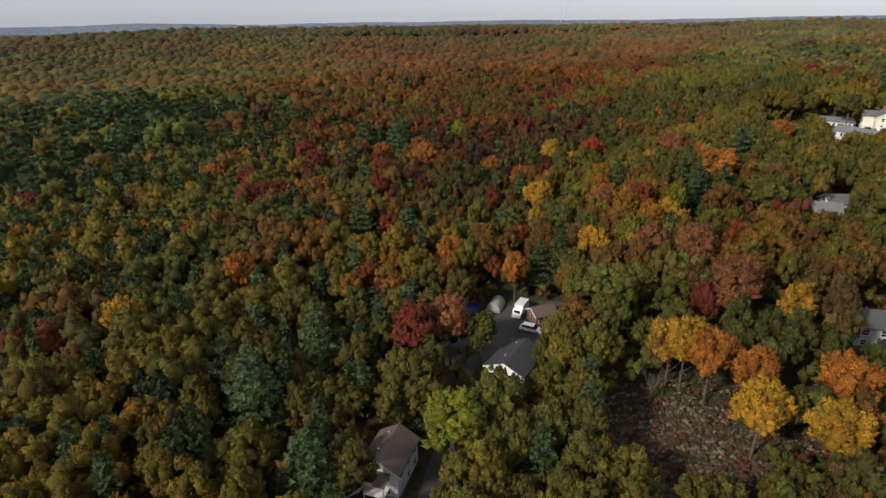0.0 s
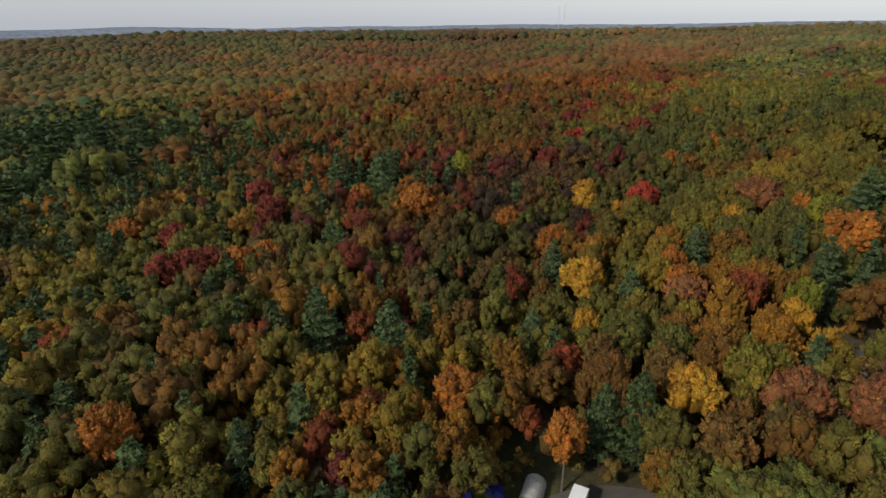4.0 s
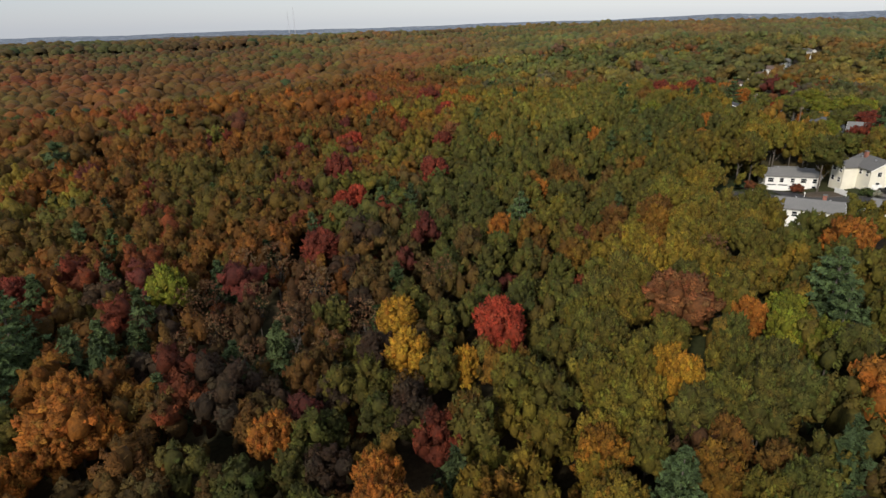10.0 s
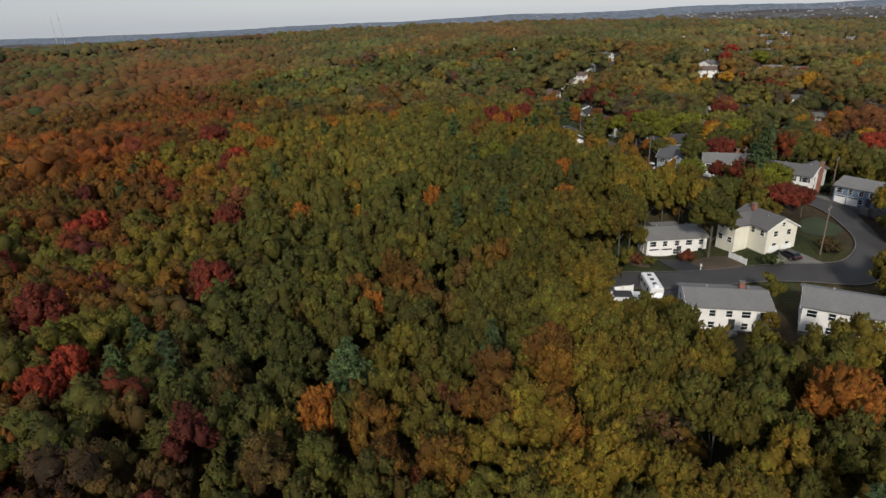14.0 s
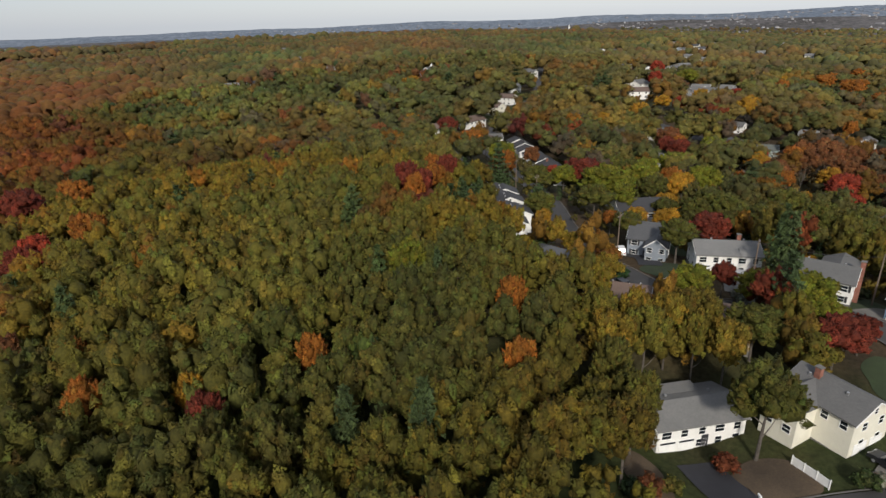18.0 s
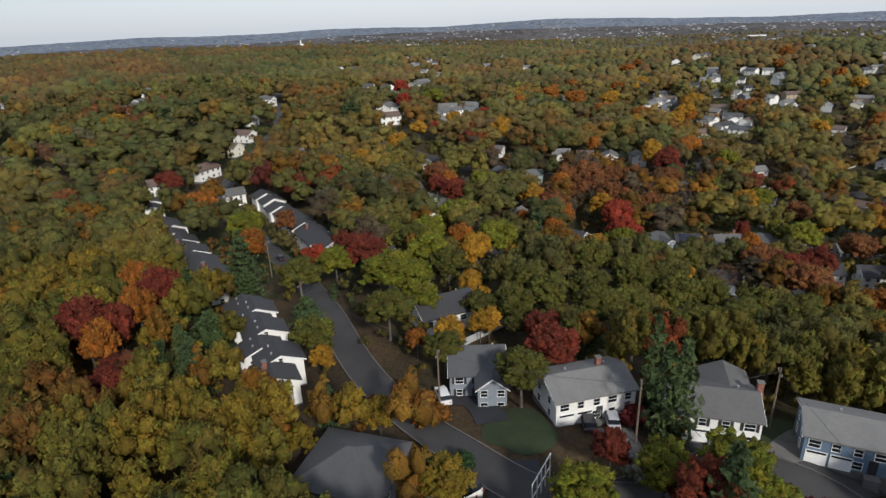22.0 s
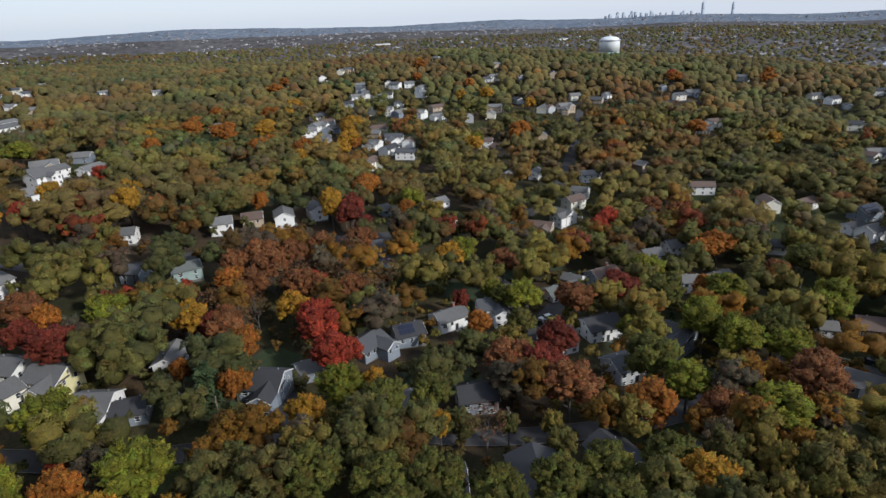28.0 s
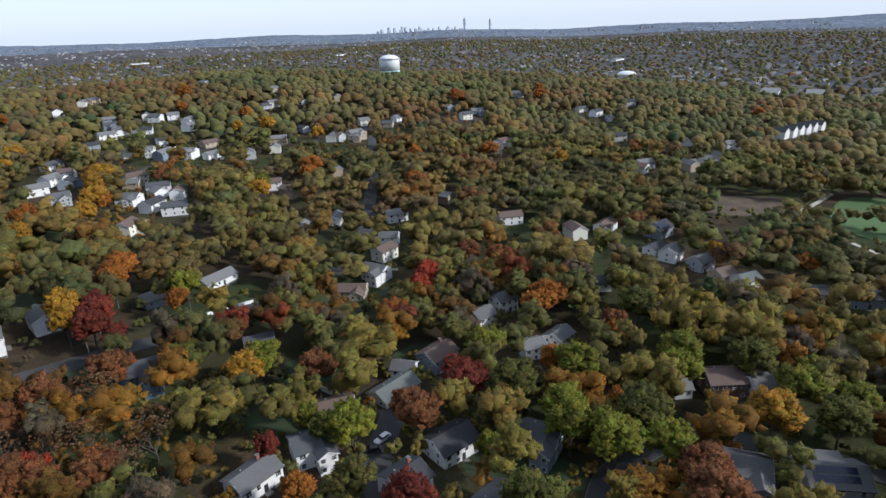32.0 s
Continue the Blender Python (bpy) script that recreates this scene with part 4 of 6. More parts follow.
TREE_WORDS = {"crimson": ("maple_tree", "crimson autumn maple with a dense rounded crown", "maple trees"), "scarlet": ("maple_tree", "bright scarlet autumn maple among duller trees", "maple trees"),
              "orange": ("maple_tree", "orange autumn maple with a lobed leafy crown", "maple trees"), "gold": ("maple_tree", "golden yellow autumn maple in full leaf", "maple trees"),
              "lime": ("oak_tree", "yellow-green broad crowned tree in early autumn leaf", "oak trees"), "leafy": ("oak_tree", "olive green broad crowned oak with a grey trunk", "oak trees"),
              "pine": ("pine_tree", "dark blue-green pine with whorls of plumed branches", "pine trees"), "bare": ("bare_tree", "nearly leafless tree with grey forked limbs", "bare trees"),
              "rust": ("oak_tree", "rust-brown autumn oak with a ragged crown", "oak trees"), "green": ("oak_tree", "olive green oak in the dense woodland canopy", "oak trees"), "autumn": ("oak_tree", "rust-brown autumn oak in the dense woodland canopy", "oak trees")}
tree_rng = np.random.default_rng(7)


def tree(x, y, radius, look_word, colour, height=None):
    name, words, group = TREE_WORDS[look_word]
    base = gz(x, y) - 0.1
    k = int(tree_rng.integers(1000))
    turn = Matrix.Rotation(tree_rng.uniform(0, 6.28), 4, "Z")
    if 178 < x <= 262 and 205 < y < 330:  # garden trees, lower than those of the woods
        height = height or (8.0 if look_word == "pine" else 2.5 + 1.75 * radius)
    if x > 262:
        radius, height = radius * 0.95, 15.5 * (0.42 + 0.40 * min(radius, 7) / 4.5) * (1.1 if x > 450 else 1)
    t = thing(name, Matrix.Translation((x, y, base)), words, "tree", group)
    wide = radius / (4.4 if look_word == "pine" else 4.5)
    tall = (height or (15.5 * (0.55 + 0.45 * wide) * tree_rng.uniform(0.92, 1.08))) / 15.5
    m = turn @ Matrix.Diagonal((wide, wide, tall, 1))
    if look_word == "pine":
        part("trunk", PINE_TRUNKS[k % 2], None, t, m)
        crown = part("crown", NEAR_PINES[k % 3], None, t, m)
    elif look_word == "bare":
        part("trunk", BARE_TRUNKS[k % 3], None, t, m)
        crown = part("crown", THIN_CROWNS[k % 2], None, t, m)
    else:
        part("trunk", TRUNKS[k % 4], None, t, m)
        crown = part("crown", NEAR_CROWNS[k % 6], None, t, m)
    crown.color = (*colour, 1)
    return t


# the strip of land that the flight passes nearest
WAY = np.array([(8, 62), (20, 110), (50, 160), (75, 200), (115, 225), (150, 235), (190, 262), (225, 280), (260, 240), (290, 210)], float)


STREET = np.array([(216, 291), (237, 306.8), (267, 332.2), (288, 353)], float)


def off_line(line, x, y):
    """Distance from points to a line of points, with the share of the way along it."""
    p = np.stack([x, y], -1)
    best = np.full(len(p), 1e9)
    for a, b in zip(line[:-1], line[1:]):
        d = b - a
        t = np.clip(((p - a) @ d) / (d @ d), 0, 1)
        best = np.minimum(best, np.linalg.norm(p - a - t[:, None] * d, axis=1))
    return best


def lattice(x0, x1, y0, y1, step, seed):
    rng = np.random.default_rng(seed)
    i, j = np.meshgrid(np.arange(int((x1 - x0) / step)), np.arange(int((y1 - y0) / (step * 0.87))), indexing="ij")
    x = x0 + (i + 0.5 * (j % 2)) * step + rng.uniform(-0.44, 0.44, i.shape) * step
    y = y0 + j * step * 0.87 + rng.uniform(-0.44, 0.44, i.shape) * step
    return x.ravel(), y.ravel()


def in_view_land(x, y):
    """The land ahead of and beside the flight; what lies behind its start and its end stays bare."""
    south = ((x < 62 + (y - 60) * 0.65) & (y > 46)) | (x > 290 - 0.24 * y)
    return (x > -0.78 * np.maximum(y, -60) - 18) & np.where(y < 200, south, True)


def free_of(x, y, room):
    ok = np.ones(len(x), bool)
    for line, width in road_lines:
        ok &= off_line(line[::3] if len(line) > 6 else line, x, y) > width / 2 + room - 0.9
    for line, width in DRIVES:
        ok &= off_line(line, x, y) > width / 2 + room * 0.8
    for a, b, r in LAWNS:
        ok &= np.hypot(x - a, y - b) > r * (0.72 if a < 120 or b < 0 else 0.45)
    for a, b, r in PLOTS:
        ok &= np.hypot(x - a, y - b) > r
    return ok


def low_garden(x, y):
    """Where only low trees stand: 0.42 there, 1 elsewhere."""
    out = np.ones(len(x))
    for a, b, r in LOW_GARDENS:
        near = np.where((np.abs(x - a) < r) & (np.abs(y - b) < r))[0]
        out[near[np.hypot(x[near] - a, y[near] - b) < r]] = 0.42
    return out


def woods(name, protos, pines, x, y, size, rng, words, calm=0.0, smooth=False):
    """Many trees in one mesh, each of them in its own leaf colour."""
    vs, fs, cs, n = [], [], [], 0
    size = np.where(low_garden(x, y) < 1, rng.uniform(0.3, 0.48, len(x)), size)
    for a, b, s in zip(x, y, size):
        kind, colour = tree_look(a, b, rng)
        stand = patch(a, b, 48, 2.0) + 0.6 * patch(a, b, 130, 4.0)
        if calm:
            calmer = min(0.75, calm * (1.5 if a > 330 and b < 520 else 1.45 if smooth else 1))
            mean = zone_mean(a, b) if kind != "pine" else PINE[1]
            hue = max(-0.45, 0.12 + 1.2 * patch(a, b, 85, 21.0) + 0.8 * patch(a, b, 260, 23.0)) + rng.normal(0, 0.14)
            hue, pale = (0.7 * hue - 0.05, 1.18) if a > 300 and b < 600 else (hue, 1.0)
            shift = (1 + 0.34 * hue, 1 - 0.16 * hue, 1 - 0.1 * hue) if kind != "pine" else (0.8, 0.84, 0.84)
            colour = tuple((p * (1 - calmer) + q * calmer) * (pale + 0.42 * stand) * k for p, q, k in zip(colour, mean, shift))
        v, f, c = (pines if kind == "pine" else protos)[rng.integers(len(pines if kind == "pine" else protos))]
        t = rng.uniform(0, 6.28)
        cs_, sn = math.cos(t), math.sin(t)
        tall = rng.uniform(0.82, 1.14) * (s if s < 0.5 else 0.5 + 0.5 * s if s < 1 else s ** 0.5) * (1 + 0.16 * stand)
        tall *= 1 - 0.12 / (1 + math.exp(-(min(a, 500) - 262) / 10)) * (1 if b < 520 else 0.4)
        w = np.stack([(v[:, 0] * cs_ - v[:, 1] * sn) * s + a, (v[:, 0] * sn + v[:, 1] * cs_) * s + b, v[:, 2] * tall], 1)
        w[:, 2] += gz(a, b) - 0.3
        vs.append(w)
        fs.append(f + n)
        cs.append(c * np.array((*colour, 1.0)))
        n += len(v)
    ob = new(name, raw_mesh(name, np.vstack(vs), np.vstack(fs), LEAF, np.vstack(cs), smooth))
    return tagged(ob, words, "woodland", kind="stuff")


def plant():
    rng = np.random.default_rng(21)
    taken = np.array([(x, y, r) for rows in SHOWN.values() for x, y, r in rows])
    for look_word, rows in SHOWN.items():
        for x, y, r in rows:
            c = LEAF_COLOUR[look_word]
            lum = tree_rng.uniform(0.85, 1.15)
            tree(x, y, r, look_word, tuple(v * lum for v in c))

    def spare(x, y, reach):
        return (np.hypot(x[:, None] - taken[None, :, 0], y[:, None] - taken[None, :, 1]) > taken[None, :, 2] * 0.8 + reach).all(1)

    # the wood close to the flight: the first 400 trees as things, the rest as one mass of the same trees
    x, y = lattice(-190, 520, -80, 520, 5.1, 3)
    d = off_line(WAY, x, y)
    ok = in_view_land(x, y) & (d < 180) & free_of(x, y, 1.6)
    x, y, d = x[ok], y[ok], d[ok]
    ok = spare(x, y, 2.1)
    open_land = 1 / (1 + np.exp(-(x - 262) / 12))
    ok &= rng.random(len(x)) > 0.56 * open_land
    ok &= ~((off_line(STREET, x, y) < 15) & (x < 300))  # gardens with chosen trees only
    ok &= rng.random(len(x)) > 0.5 * np.exp(-((x - 22) / 14) ** 2 - ((y - 240) / 20) ** 2)  # a thin, dark hollow
    x, y, d, open_land = x[ok], y[ok], d[ok], open_land[ok]
    near = d < 12.5
    low = low_garden(x, y) < 1
    for a, b, small in zip(x[near], y[near], low[near]):
        kind, colour = tree_look(a, b, rng)
        if small:
            tree(a, b, rng.uniform(1.6, 2.4), "green" if kind == "pine" else kind, colour, rng.uniform(5.0, 7.5))
            continue
        tree(a, b, rng.uniform(2.5, 3.8) if kind != "pine" else rng.uniform(3.2, 4.4), kind, colour)
    mid = ~near & (d < 62)
    woods("woodland", MID_CROWNS, MID_PINES, x[mid], y[mid], rng.uniform(0.46, 0.80, mid.sum()) * (1 + open_land[mid] * rng.uniform(0.35, 0.85, mid.sum())), rng, "mixed autumn woodland, olive, rust and orange crowns")
    third = ~near & ~mid
    woods("woodland", THIRD_CROWNS, MID_PINES, x[third], y[third], rng.uniform(0.58, 0.92, third.sum()) * (1 + open_land[third] * rng.uniform(0.3, 0.85, third.sum())), rng, "mixed autumn woodland, olive, rust and orange crowns")
    # young growth between the trunks, close to the flight
    x, y = lattice(-120, 440, 20, 430, 5.6, 17)
    ok = in_view_land(x, y) & (off_line(WAY, x, y) < 120) & free_of(x, y, 1.0)
    x, y = x[ok], y[ok]
    woods("undergrowth", FAR_CROWNS, FAR_PINES, x, y, np.where(x < 200, rng.uniform(0.34, 0.56, len(x)), rng.uniform(0.16, 0.36, len(x))), rng, "low olive and brown saplings under the woodland crowns", 0.35)
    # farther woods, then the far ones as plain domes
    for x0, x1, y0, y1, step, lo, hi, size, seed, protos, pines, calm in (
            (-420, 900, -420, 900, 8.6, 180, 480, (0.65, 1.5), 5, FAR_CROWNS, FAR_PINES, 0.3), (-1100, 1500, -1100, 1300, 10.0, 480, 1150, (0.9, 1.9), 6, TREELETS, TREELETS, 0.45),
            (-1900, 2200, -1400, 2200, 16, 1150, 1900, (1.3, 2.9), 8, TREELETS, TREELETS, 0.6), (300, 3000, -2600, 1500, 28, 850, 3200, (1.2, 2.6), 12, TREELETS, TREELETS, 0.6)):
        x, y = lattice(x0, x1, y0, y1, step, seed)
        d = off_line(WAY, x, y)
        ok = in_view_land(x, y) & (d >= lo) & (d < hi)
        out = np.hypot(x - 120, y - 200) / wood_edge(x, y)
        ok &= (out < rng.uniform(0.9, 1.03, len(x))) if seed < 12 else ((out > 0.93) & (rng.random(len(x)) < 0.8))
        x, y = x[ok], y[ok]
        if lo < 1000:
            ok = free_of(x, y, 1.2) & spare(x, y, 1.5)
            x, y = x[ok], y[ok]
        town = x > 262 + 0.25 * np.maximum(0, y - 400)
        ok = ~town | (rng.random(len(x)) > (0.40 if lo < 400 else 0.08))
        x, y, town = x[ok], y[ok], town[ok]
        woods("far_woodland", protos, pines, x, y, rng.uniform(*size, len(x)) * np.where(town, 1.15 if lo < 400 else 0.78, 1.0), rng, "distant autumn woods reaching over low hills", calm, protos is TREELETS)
    # the same woods go on behind the flight
    x, y = lattice(-260, 320, -120, 330, 8.6, 15)
    ok = ~in_view_land(x, y) & (off_line(WAY, x, y) < 230) & free_of(x, y, 1.5)
    x, y = x[ok], y[ok]
    woods("woodland", FAR_CROWNS, FAR_PINES, x, y, rng.uniform(0.8, 1.25, len(x)), rng, "mixed autumn woodland, olive, rust and orange crowns", 0.1)

# ---- houses ----
PLOTS = []


def framed(x0, x1, y0, y1, z0, z1, rows, rim, deep, name, material):
    """A slab whose front has sunk panels, one above the other: window frames, doors."""
    bm = bmesh.new()
    zs = [z0 + (z1 - z0) * k / rows for k in range(rows + 1)]
    back = [[bm.verts.new((x, y1, z)) for x in (x0, x1)] for z in zs]
    front = [[bm.verts.new((x, y0, z)) for x in (x0, x1)] for z in zs]
    panels = []
    for k in range(rows):
        panels.append(bm.faces.new((front[k][0], front[k][1], front[k + 1][1], front[k + 1][0])))
        bm.faces.new((back[k][1], back[k][0], back[k + 1][0], back[k + 1][1]))
        bm.faces.new((front[k][0], front[k + 1][0], back[k + 1][0], back[k][0]))
        bm.faces.new((front[k][1], back[k][1], back[k + 1][1], front[k + 1][1]))
    bm.faces.new((front[0][0], back[0][0], back[0][1], front[0][1]))
    bm.faces.new((front[-1][1], back[-1][1], back[-1][0], front[-1][0]))
    bm.normal_update()
    bmesh.ops.inset_individual(bm, faces=panels, thickness=rim, depth=-deep)
    return as_mesh(name, bm, material)


def window_meshes():
    return framed(-0.5, 0.5, -0.07, 0.04, -0.6, 0.6, 2, 0.07, 0.05, "window", TRIM), as_mesh("pane", box(-0.44, 0.44, -0.03, 0.01, -0.54, 0.54), GLASS)


WINDOW, PANE = window_meshes()


def small_window():
    data = framed(-0.5, 0.5, -0.05, 0.03, -0.6, 0.6, 2, 0.07, 0.03, "window", TRIM)
    data.materials.append(GLASS)
    for p in data.polygons:
        if abs(p.normal.y + 1) < 0.01 and abs(p.center.x) < 0.01 and p.center.y > -0.045:
            p.material_index = 1
    return data


WINDOW_FAR = small_window()
SHUTTER = as_mesh("shutter", box(-0.2, 0.2, -0.05, 0.02, -0.6, 0.6), DARKTRIM)


def garage_mesh():
    return framed(-1.25, 1.25, -0.06, 0.03, 0, 2.1, 4, 0.05, 0.03, "garage_door", TRIM)


def door_mesh():
    return framed(-0.5, 0.5, -0.06, 0.04, 0, 2.05, 2, 0.12, 0.03, "door", DARKTRIM)


GARAGE, DOOR = garage_mesh(), door_mesh()
GARAGE_PANE = as_mesh("pane", box(-1.1, 1.1, -0.02, 0.02, -0.14, 0.14), GLASS)


def roof_bm(L, W, eave, pitch, over=0.45, thick=0.22):
    h, o = W / 2 * pitch, over
    prof = [(-W / 2 - o, eave - o * pitch), (0, eave + h), (W / 2 + o, eave - o * pitch),
            (W / 2 + o, eave - o * pitch + thick), (0, eave + h + thick), (-W / 2 - o, eave - o * pitch + thick)]
    return prism(prof, -L / 2 - o * 0.7, L / 2 + o * 0.7)


def hip_bm(L, W, eave, pitch, over=0.5):
    bm = bmesh.new()
    x, y, h = L / 2 + over, W / 2 + over, (min(L, W) / 2 + over) * pitch
    rx, ry = max(0.3, x - y), max(0.3, y - x)
    lo = [bm.verts.new((a * x, b * y, eave - 0.1)) for a, b in ((-1, -1), (1, -1), (1, 1), (-1, 1))]
    up = [bm.verts.new((a * x, b * y, eave + 0.1)) for a, b in ((-1, -1), (1, -1), (1, 1), (-1, 1))]
    if L >= W:
        r = [bm.verts.new((-rx, 0, eave + h)), bm.verts.new((rx, 0, eave + h))]
        tops = ((up[0], up[1], r[1], r[0]), (up[1], up[2], r[1]), (up[2], up[3], r[0], r[1]), (up[3], up[0], r[0]))
    else:
        r = [bm.verts.new((0, -ry, eave + h)), bm.verts.new((0, ry, eave + h))]
        tops = ((up[0], up[1], r[0]), (up[1], up[2], r[1], r[0]), (up[2], up[3], r[1]), (up[3], up[0], r[0], r[1]))
    for f in tops:
        bm.faces.new(f)
    for i in range(4):
        bm.faces.new((lo[i], lo[(i + 1) % 4], up[(i + 1) % 4], up[i]))
    bm.faces.new(list(reversed(lo)))
    bmesh.ops.recalc_face_normals(bm, faces=bm.faces)
    return bm


def add_window(parent, m, detail, shutters=False, wide=1.0, tall=1.0):
    w = part("window", WINDOW if detail > 1 else WINDOW_FAR, None, parent, m @ Matrix.Diagonal((wide, 1, tall, 1)))
    if detail > 1:
        part("pane", PANE, None, w)
    if shutters:
        for s in (-0.72, 0.72):
            part("shutter", SHUTTER, None, parent, m @ Matrix.Translation((s * (0.5 * wide + 0.22) / 0.72, 0, 0)))
    return w


def side(x, y, z, turn):
    return Matrix.Translation((x, y, z)) @ Matrix.Rotation(radians(turn), 4, "Z")


def volume(t, L, W, eave, pitch, wall, roof, m, hip=False, below=2.5):
    """Walls and roof of one block under the thing t."""
    if hip:
        part("wall", box(-L / 2, L / 2, -W / 2, W / 2, -below, eave, 0.02), WALLS[wall], t, m)
        return part("roof", hip_bm(L, W, eave, pitch), ROOFS[roof], t, m)
    h = W / 2 * pitch
    part("wall", prism([(-W / 2, -below), (W / 2, -below), (W / 2, eave), (0, eave + h), (-W / 2, eave)], -L / 2, L / 2), WALLS[wall], t, m)
    r = part("roof", roof_bm(L, W, eave, pitch), ROOFS[roof], t, m)
    o = 0.45
    for s in (-1, 1):
        bm = prism([(-W / 2 - o, eave - o * pitch - 0.12), (0, eave + h - 0.12), (W / 2 + o, eave - o * pitch - 0.12), (W / 2 + o, eave - o * pitch + 0.1), (0, eave + h + 0.1), (-W / 2 - o, eave - o * pitch + 0.1)],
                   s * (L / 2 + o * 0.7 + 0.01), s * (L / 2 + o * 0.7 + 0.07))
        part("gable_trim", bm, TRIM, t, m)
    return r


WALL_WORD = {"white": "white clapboard", "cream": "cream clapboard", "yellow": "pale yellow clapboard", "grey": "grey clapboard", "blue": "blue-grey clapboard", "slate": "slate grey clapboard",
             "tan": "tan clapboard", "brown": "brown shingled", "red": "barn red", "teal": "grey-green clapboard"}
ROOF_WORD = {"grey": "grey", "pale": "pale grey", "dark": "charcoal", "brown": "brown", "blue": "slate blue", "green": "grey-green"}


LOW_GARDENS = []  # gardens in front of houses, with low trees only


def house(x, y, rot, L, W, eave, wall="white", roof="grey", opts="", detail=1, pitch=0.5, name="house", clear=True, base=None, group=""):
    """A gabled house, ridge along its own x, front towards its own -y. opts: g garage, c chimney, k shutters, w wing in front,
    r wing behind, d dormer, s solar panels, h hipped, e entry, p porch."""
    z = base if base is not None else gz(x, y)
    storeys = "two-storey" if eave > 4.4 else "low"
    t = thing(name, pose(x, y, z, 0, 0, rot), f"{storeys} {WALL_WORD[wall]} house with a {ROOF_WORD[roof]} shingle roof", "house", group)
    one = Matrix.Identity(4)
    volume(t, L, W, eave, pitch, wall, roof, one, "h" in opts)
    part("foundation", box(-L / 2 - 0.04, L / 2 + 0.04, -W / 2 - 0.04, W / 2 + 0.04, -2.6, 0.35), CONCRETE, t)
    if clear:
        PLOTS.append((x, y, max(L, W) * 0.5 + 1.6))
        fx, fy = (0, -10) if y < 170 and x < 130 else (60, 190) if x < 180 else (120, 225) if x < 252 else (150, 255) if name == "townhouse" else (215, 240)
        d = math.hypot(fx - x, fy - y)
        reach = (11.0 if d < 150 else 9.0) if x > 252 else 10.0 if x < 180 and y > 190 else 16.0 if x < 180 else 10.0
        for k in range(2, int(reach / 3.5) + 2):
            PLOTS.append((x + (fx - x) / d * k * 3.5, y + (fy - y) / d * k * 3.5, max(L, W) * 0.40))
        if x > 252 or (x < 180 and y > 190):
            for k in range(1, int(min(62.0, 0.125 * d + 6) / 5) + (1 if x > 252 else -1)):
                LOW_GARDENS.append((x + (fx - x) / d * k * 5, y + (fy - y) / d * k * 5, max(L, W) * 0.5 + 1.5))
    h = W / 2 * pitch
    levels = [eave - 1.15] if eave < 4.2 else [eave - 1.1, max(1.25, eave - 3.7)]
    n = max(2, int(L / (2.4 if detail > 1 else 3.4 if detail else 4.5)))
    for li, lev in enumerate(levels):
        for i in range(n):
            px = -L / 2 + (i + 0.5) * L / n
            if not (li == len(levels) - 1 and "g" in opts and px < -L / 2 + 5.6) and not (li == len(levels) - 1 and i == n // 2 and "e" in opts):
                add_window(t, side(px, -W / 2 - 0.03, lev, 0), detail, "k" in opts, 1.05 if (i + li) % 3 else 1.5, 1.0)
            if li == 0 and (detail > 1 or (detail and i % 2 == 0)):
                add_window(t, side(px, W / 2 + 0.03, lev, 180), detail)
        for s, turn in ((-1, 270), (1, 90)):
            for q in ((-0.22, 0.22) if detail > 1 else (0.0,) if detail else ()):
                add_window(t, side(s * (L / 2 + 0.03), q * W, lev, turn), detail)
    if eave > 4 and detail > 1 and "h" not in opts:
        for s, turn in ((-1, 270), (1, 90)):
            add_window(t, side(s * (L / 2 + 0.03), 0, eave + h * 0.35, turn), detail, False, 0.7, 0.7)
    if "g" in opts:
        for px in (-L / 2 + 1.6, -L / 2 + 4.4):
            g = part("garage_door", GARAGE, None, t, side(px, -W / 2 - 0.04, 0.05, 0), "white panelled garage door")
            part("pane", GARAGE_PANE, None, g, Matrix.Translation((0, -0.06, 1.84)))
    if "e" in opts or "g" in opts:
        d = part("door", DOOR, None, t, side(L * 0.04, -W / 2 - 0.05, 0.4, 0), "dark front door")
        part("step", box(-0.9, 0.9, -1.2, 0, -2.2, -0.02, 0.02), CONCRETE, t, side(L * 0.04, -W / 2 - 0.06, 0.4, 0))
    if "c" in opts:
        cx = L * 0.5 + 0.42 if "k" in opts else L * 0.22
        bm = box(cx - 0.4, cx + 0.4, -0.35 + W * 0.12, 0.35 + W * 0.12, -1.0 if "k" in opts else eave, eave + h + 1.1, 0.02)
        ch = part("chimney", bm, BRICK, t, None, "red brick chimney")
        part("cap", box(cx - 0.48, cx + 0.48, -0.43 + W * 0.12, 0.43 + W * 0.12, eave + h + 1.1, eave + h + 1.25), CONCRETE, ch)
    if "w" in opts or "r" in opts:
        s = -1 if "w" in opts else 1
        wl, ww = W * 0.95, min(L * 0.5, 6.5)
        m = Matrix.Translation((L / 2 - ww / 2 - 0.2, s * W * 0.5, 0)) @ Matrix.Rotation(radians(90 if s < 0 else -90), 4, "Z")
        volume(t, wl, ww, eave - 0.15, pitch * 1.1, wall, roof, m)
        e = s * (W * 0.5 + wl / 2 + 0.03)
        for lev in levels:
            for q in (-1.3, 1.3):
                add_window(t, side(L / 2 - ww / 2 - 0.2 + q, e, lev, 0 if s < 0 else 180), detail, False, 1.2)
        if clear:
            c, sn = math.cos(radians(rot)), math.sin(radians(rot))
            px, py = L / 2 - ww / 2, s * W * 0.6
            PLOTS.append((x + c * px - sn * py, y + sn * px + c * py, 6.0))
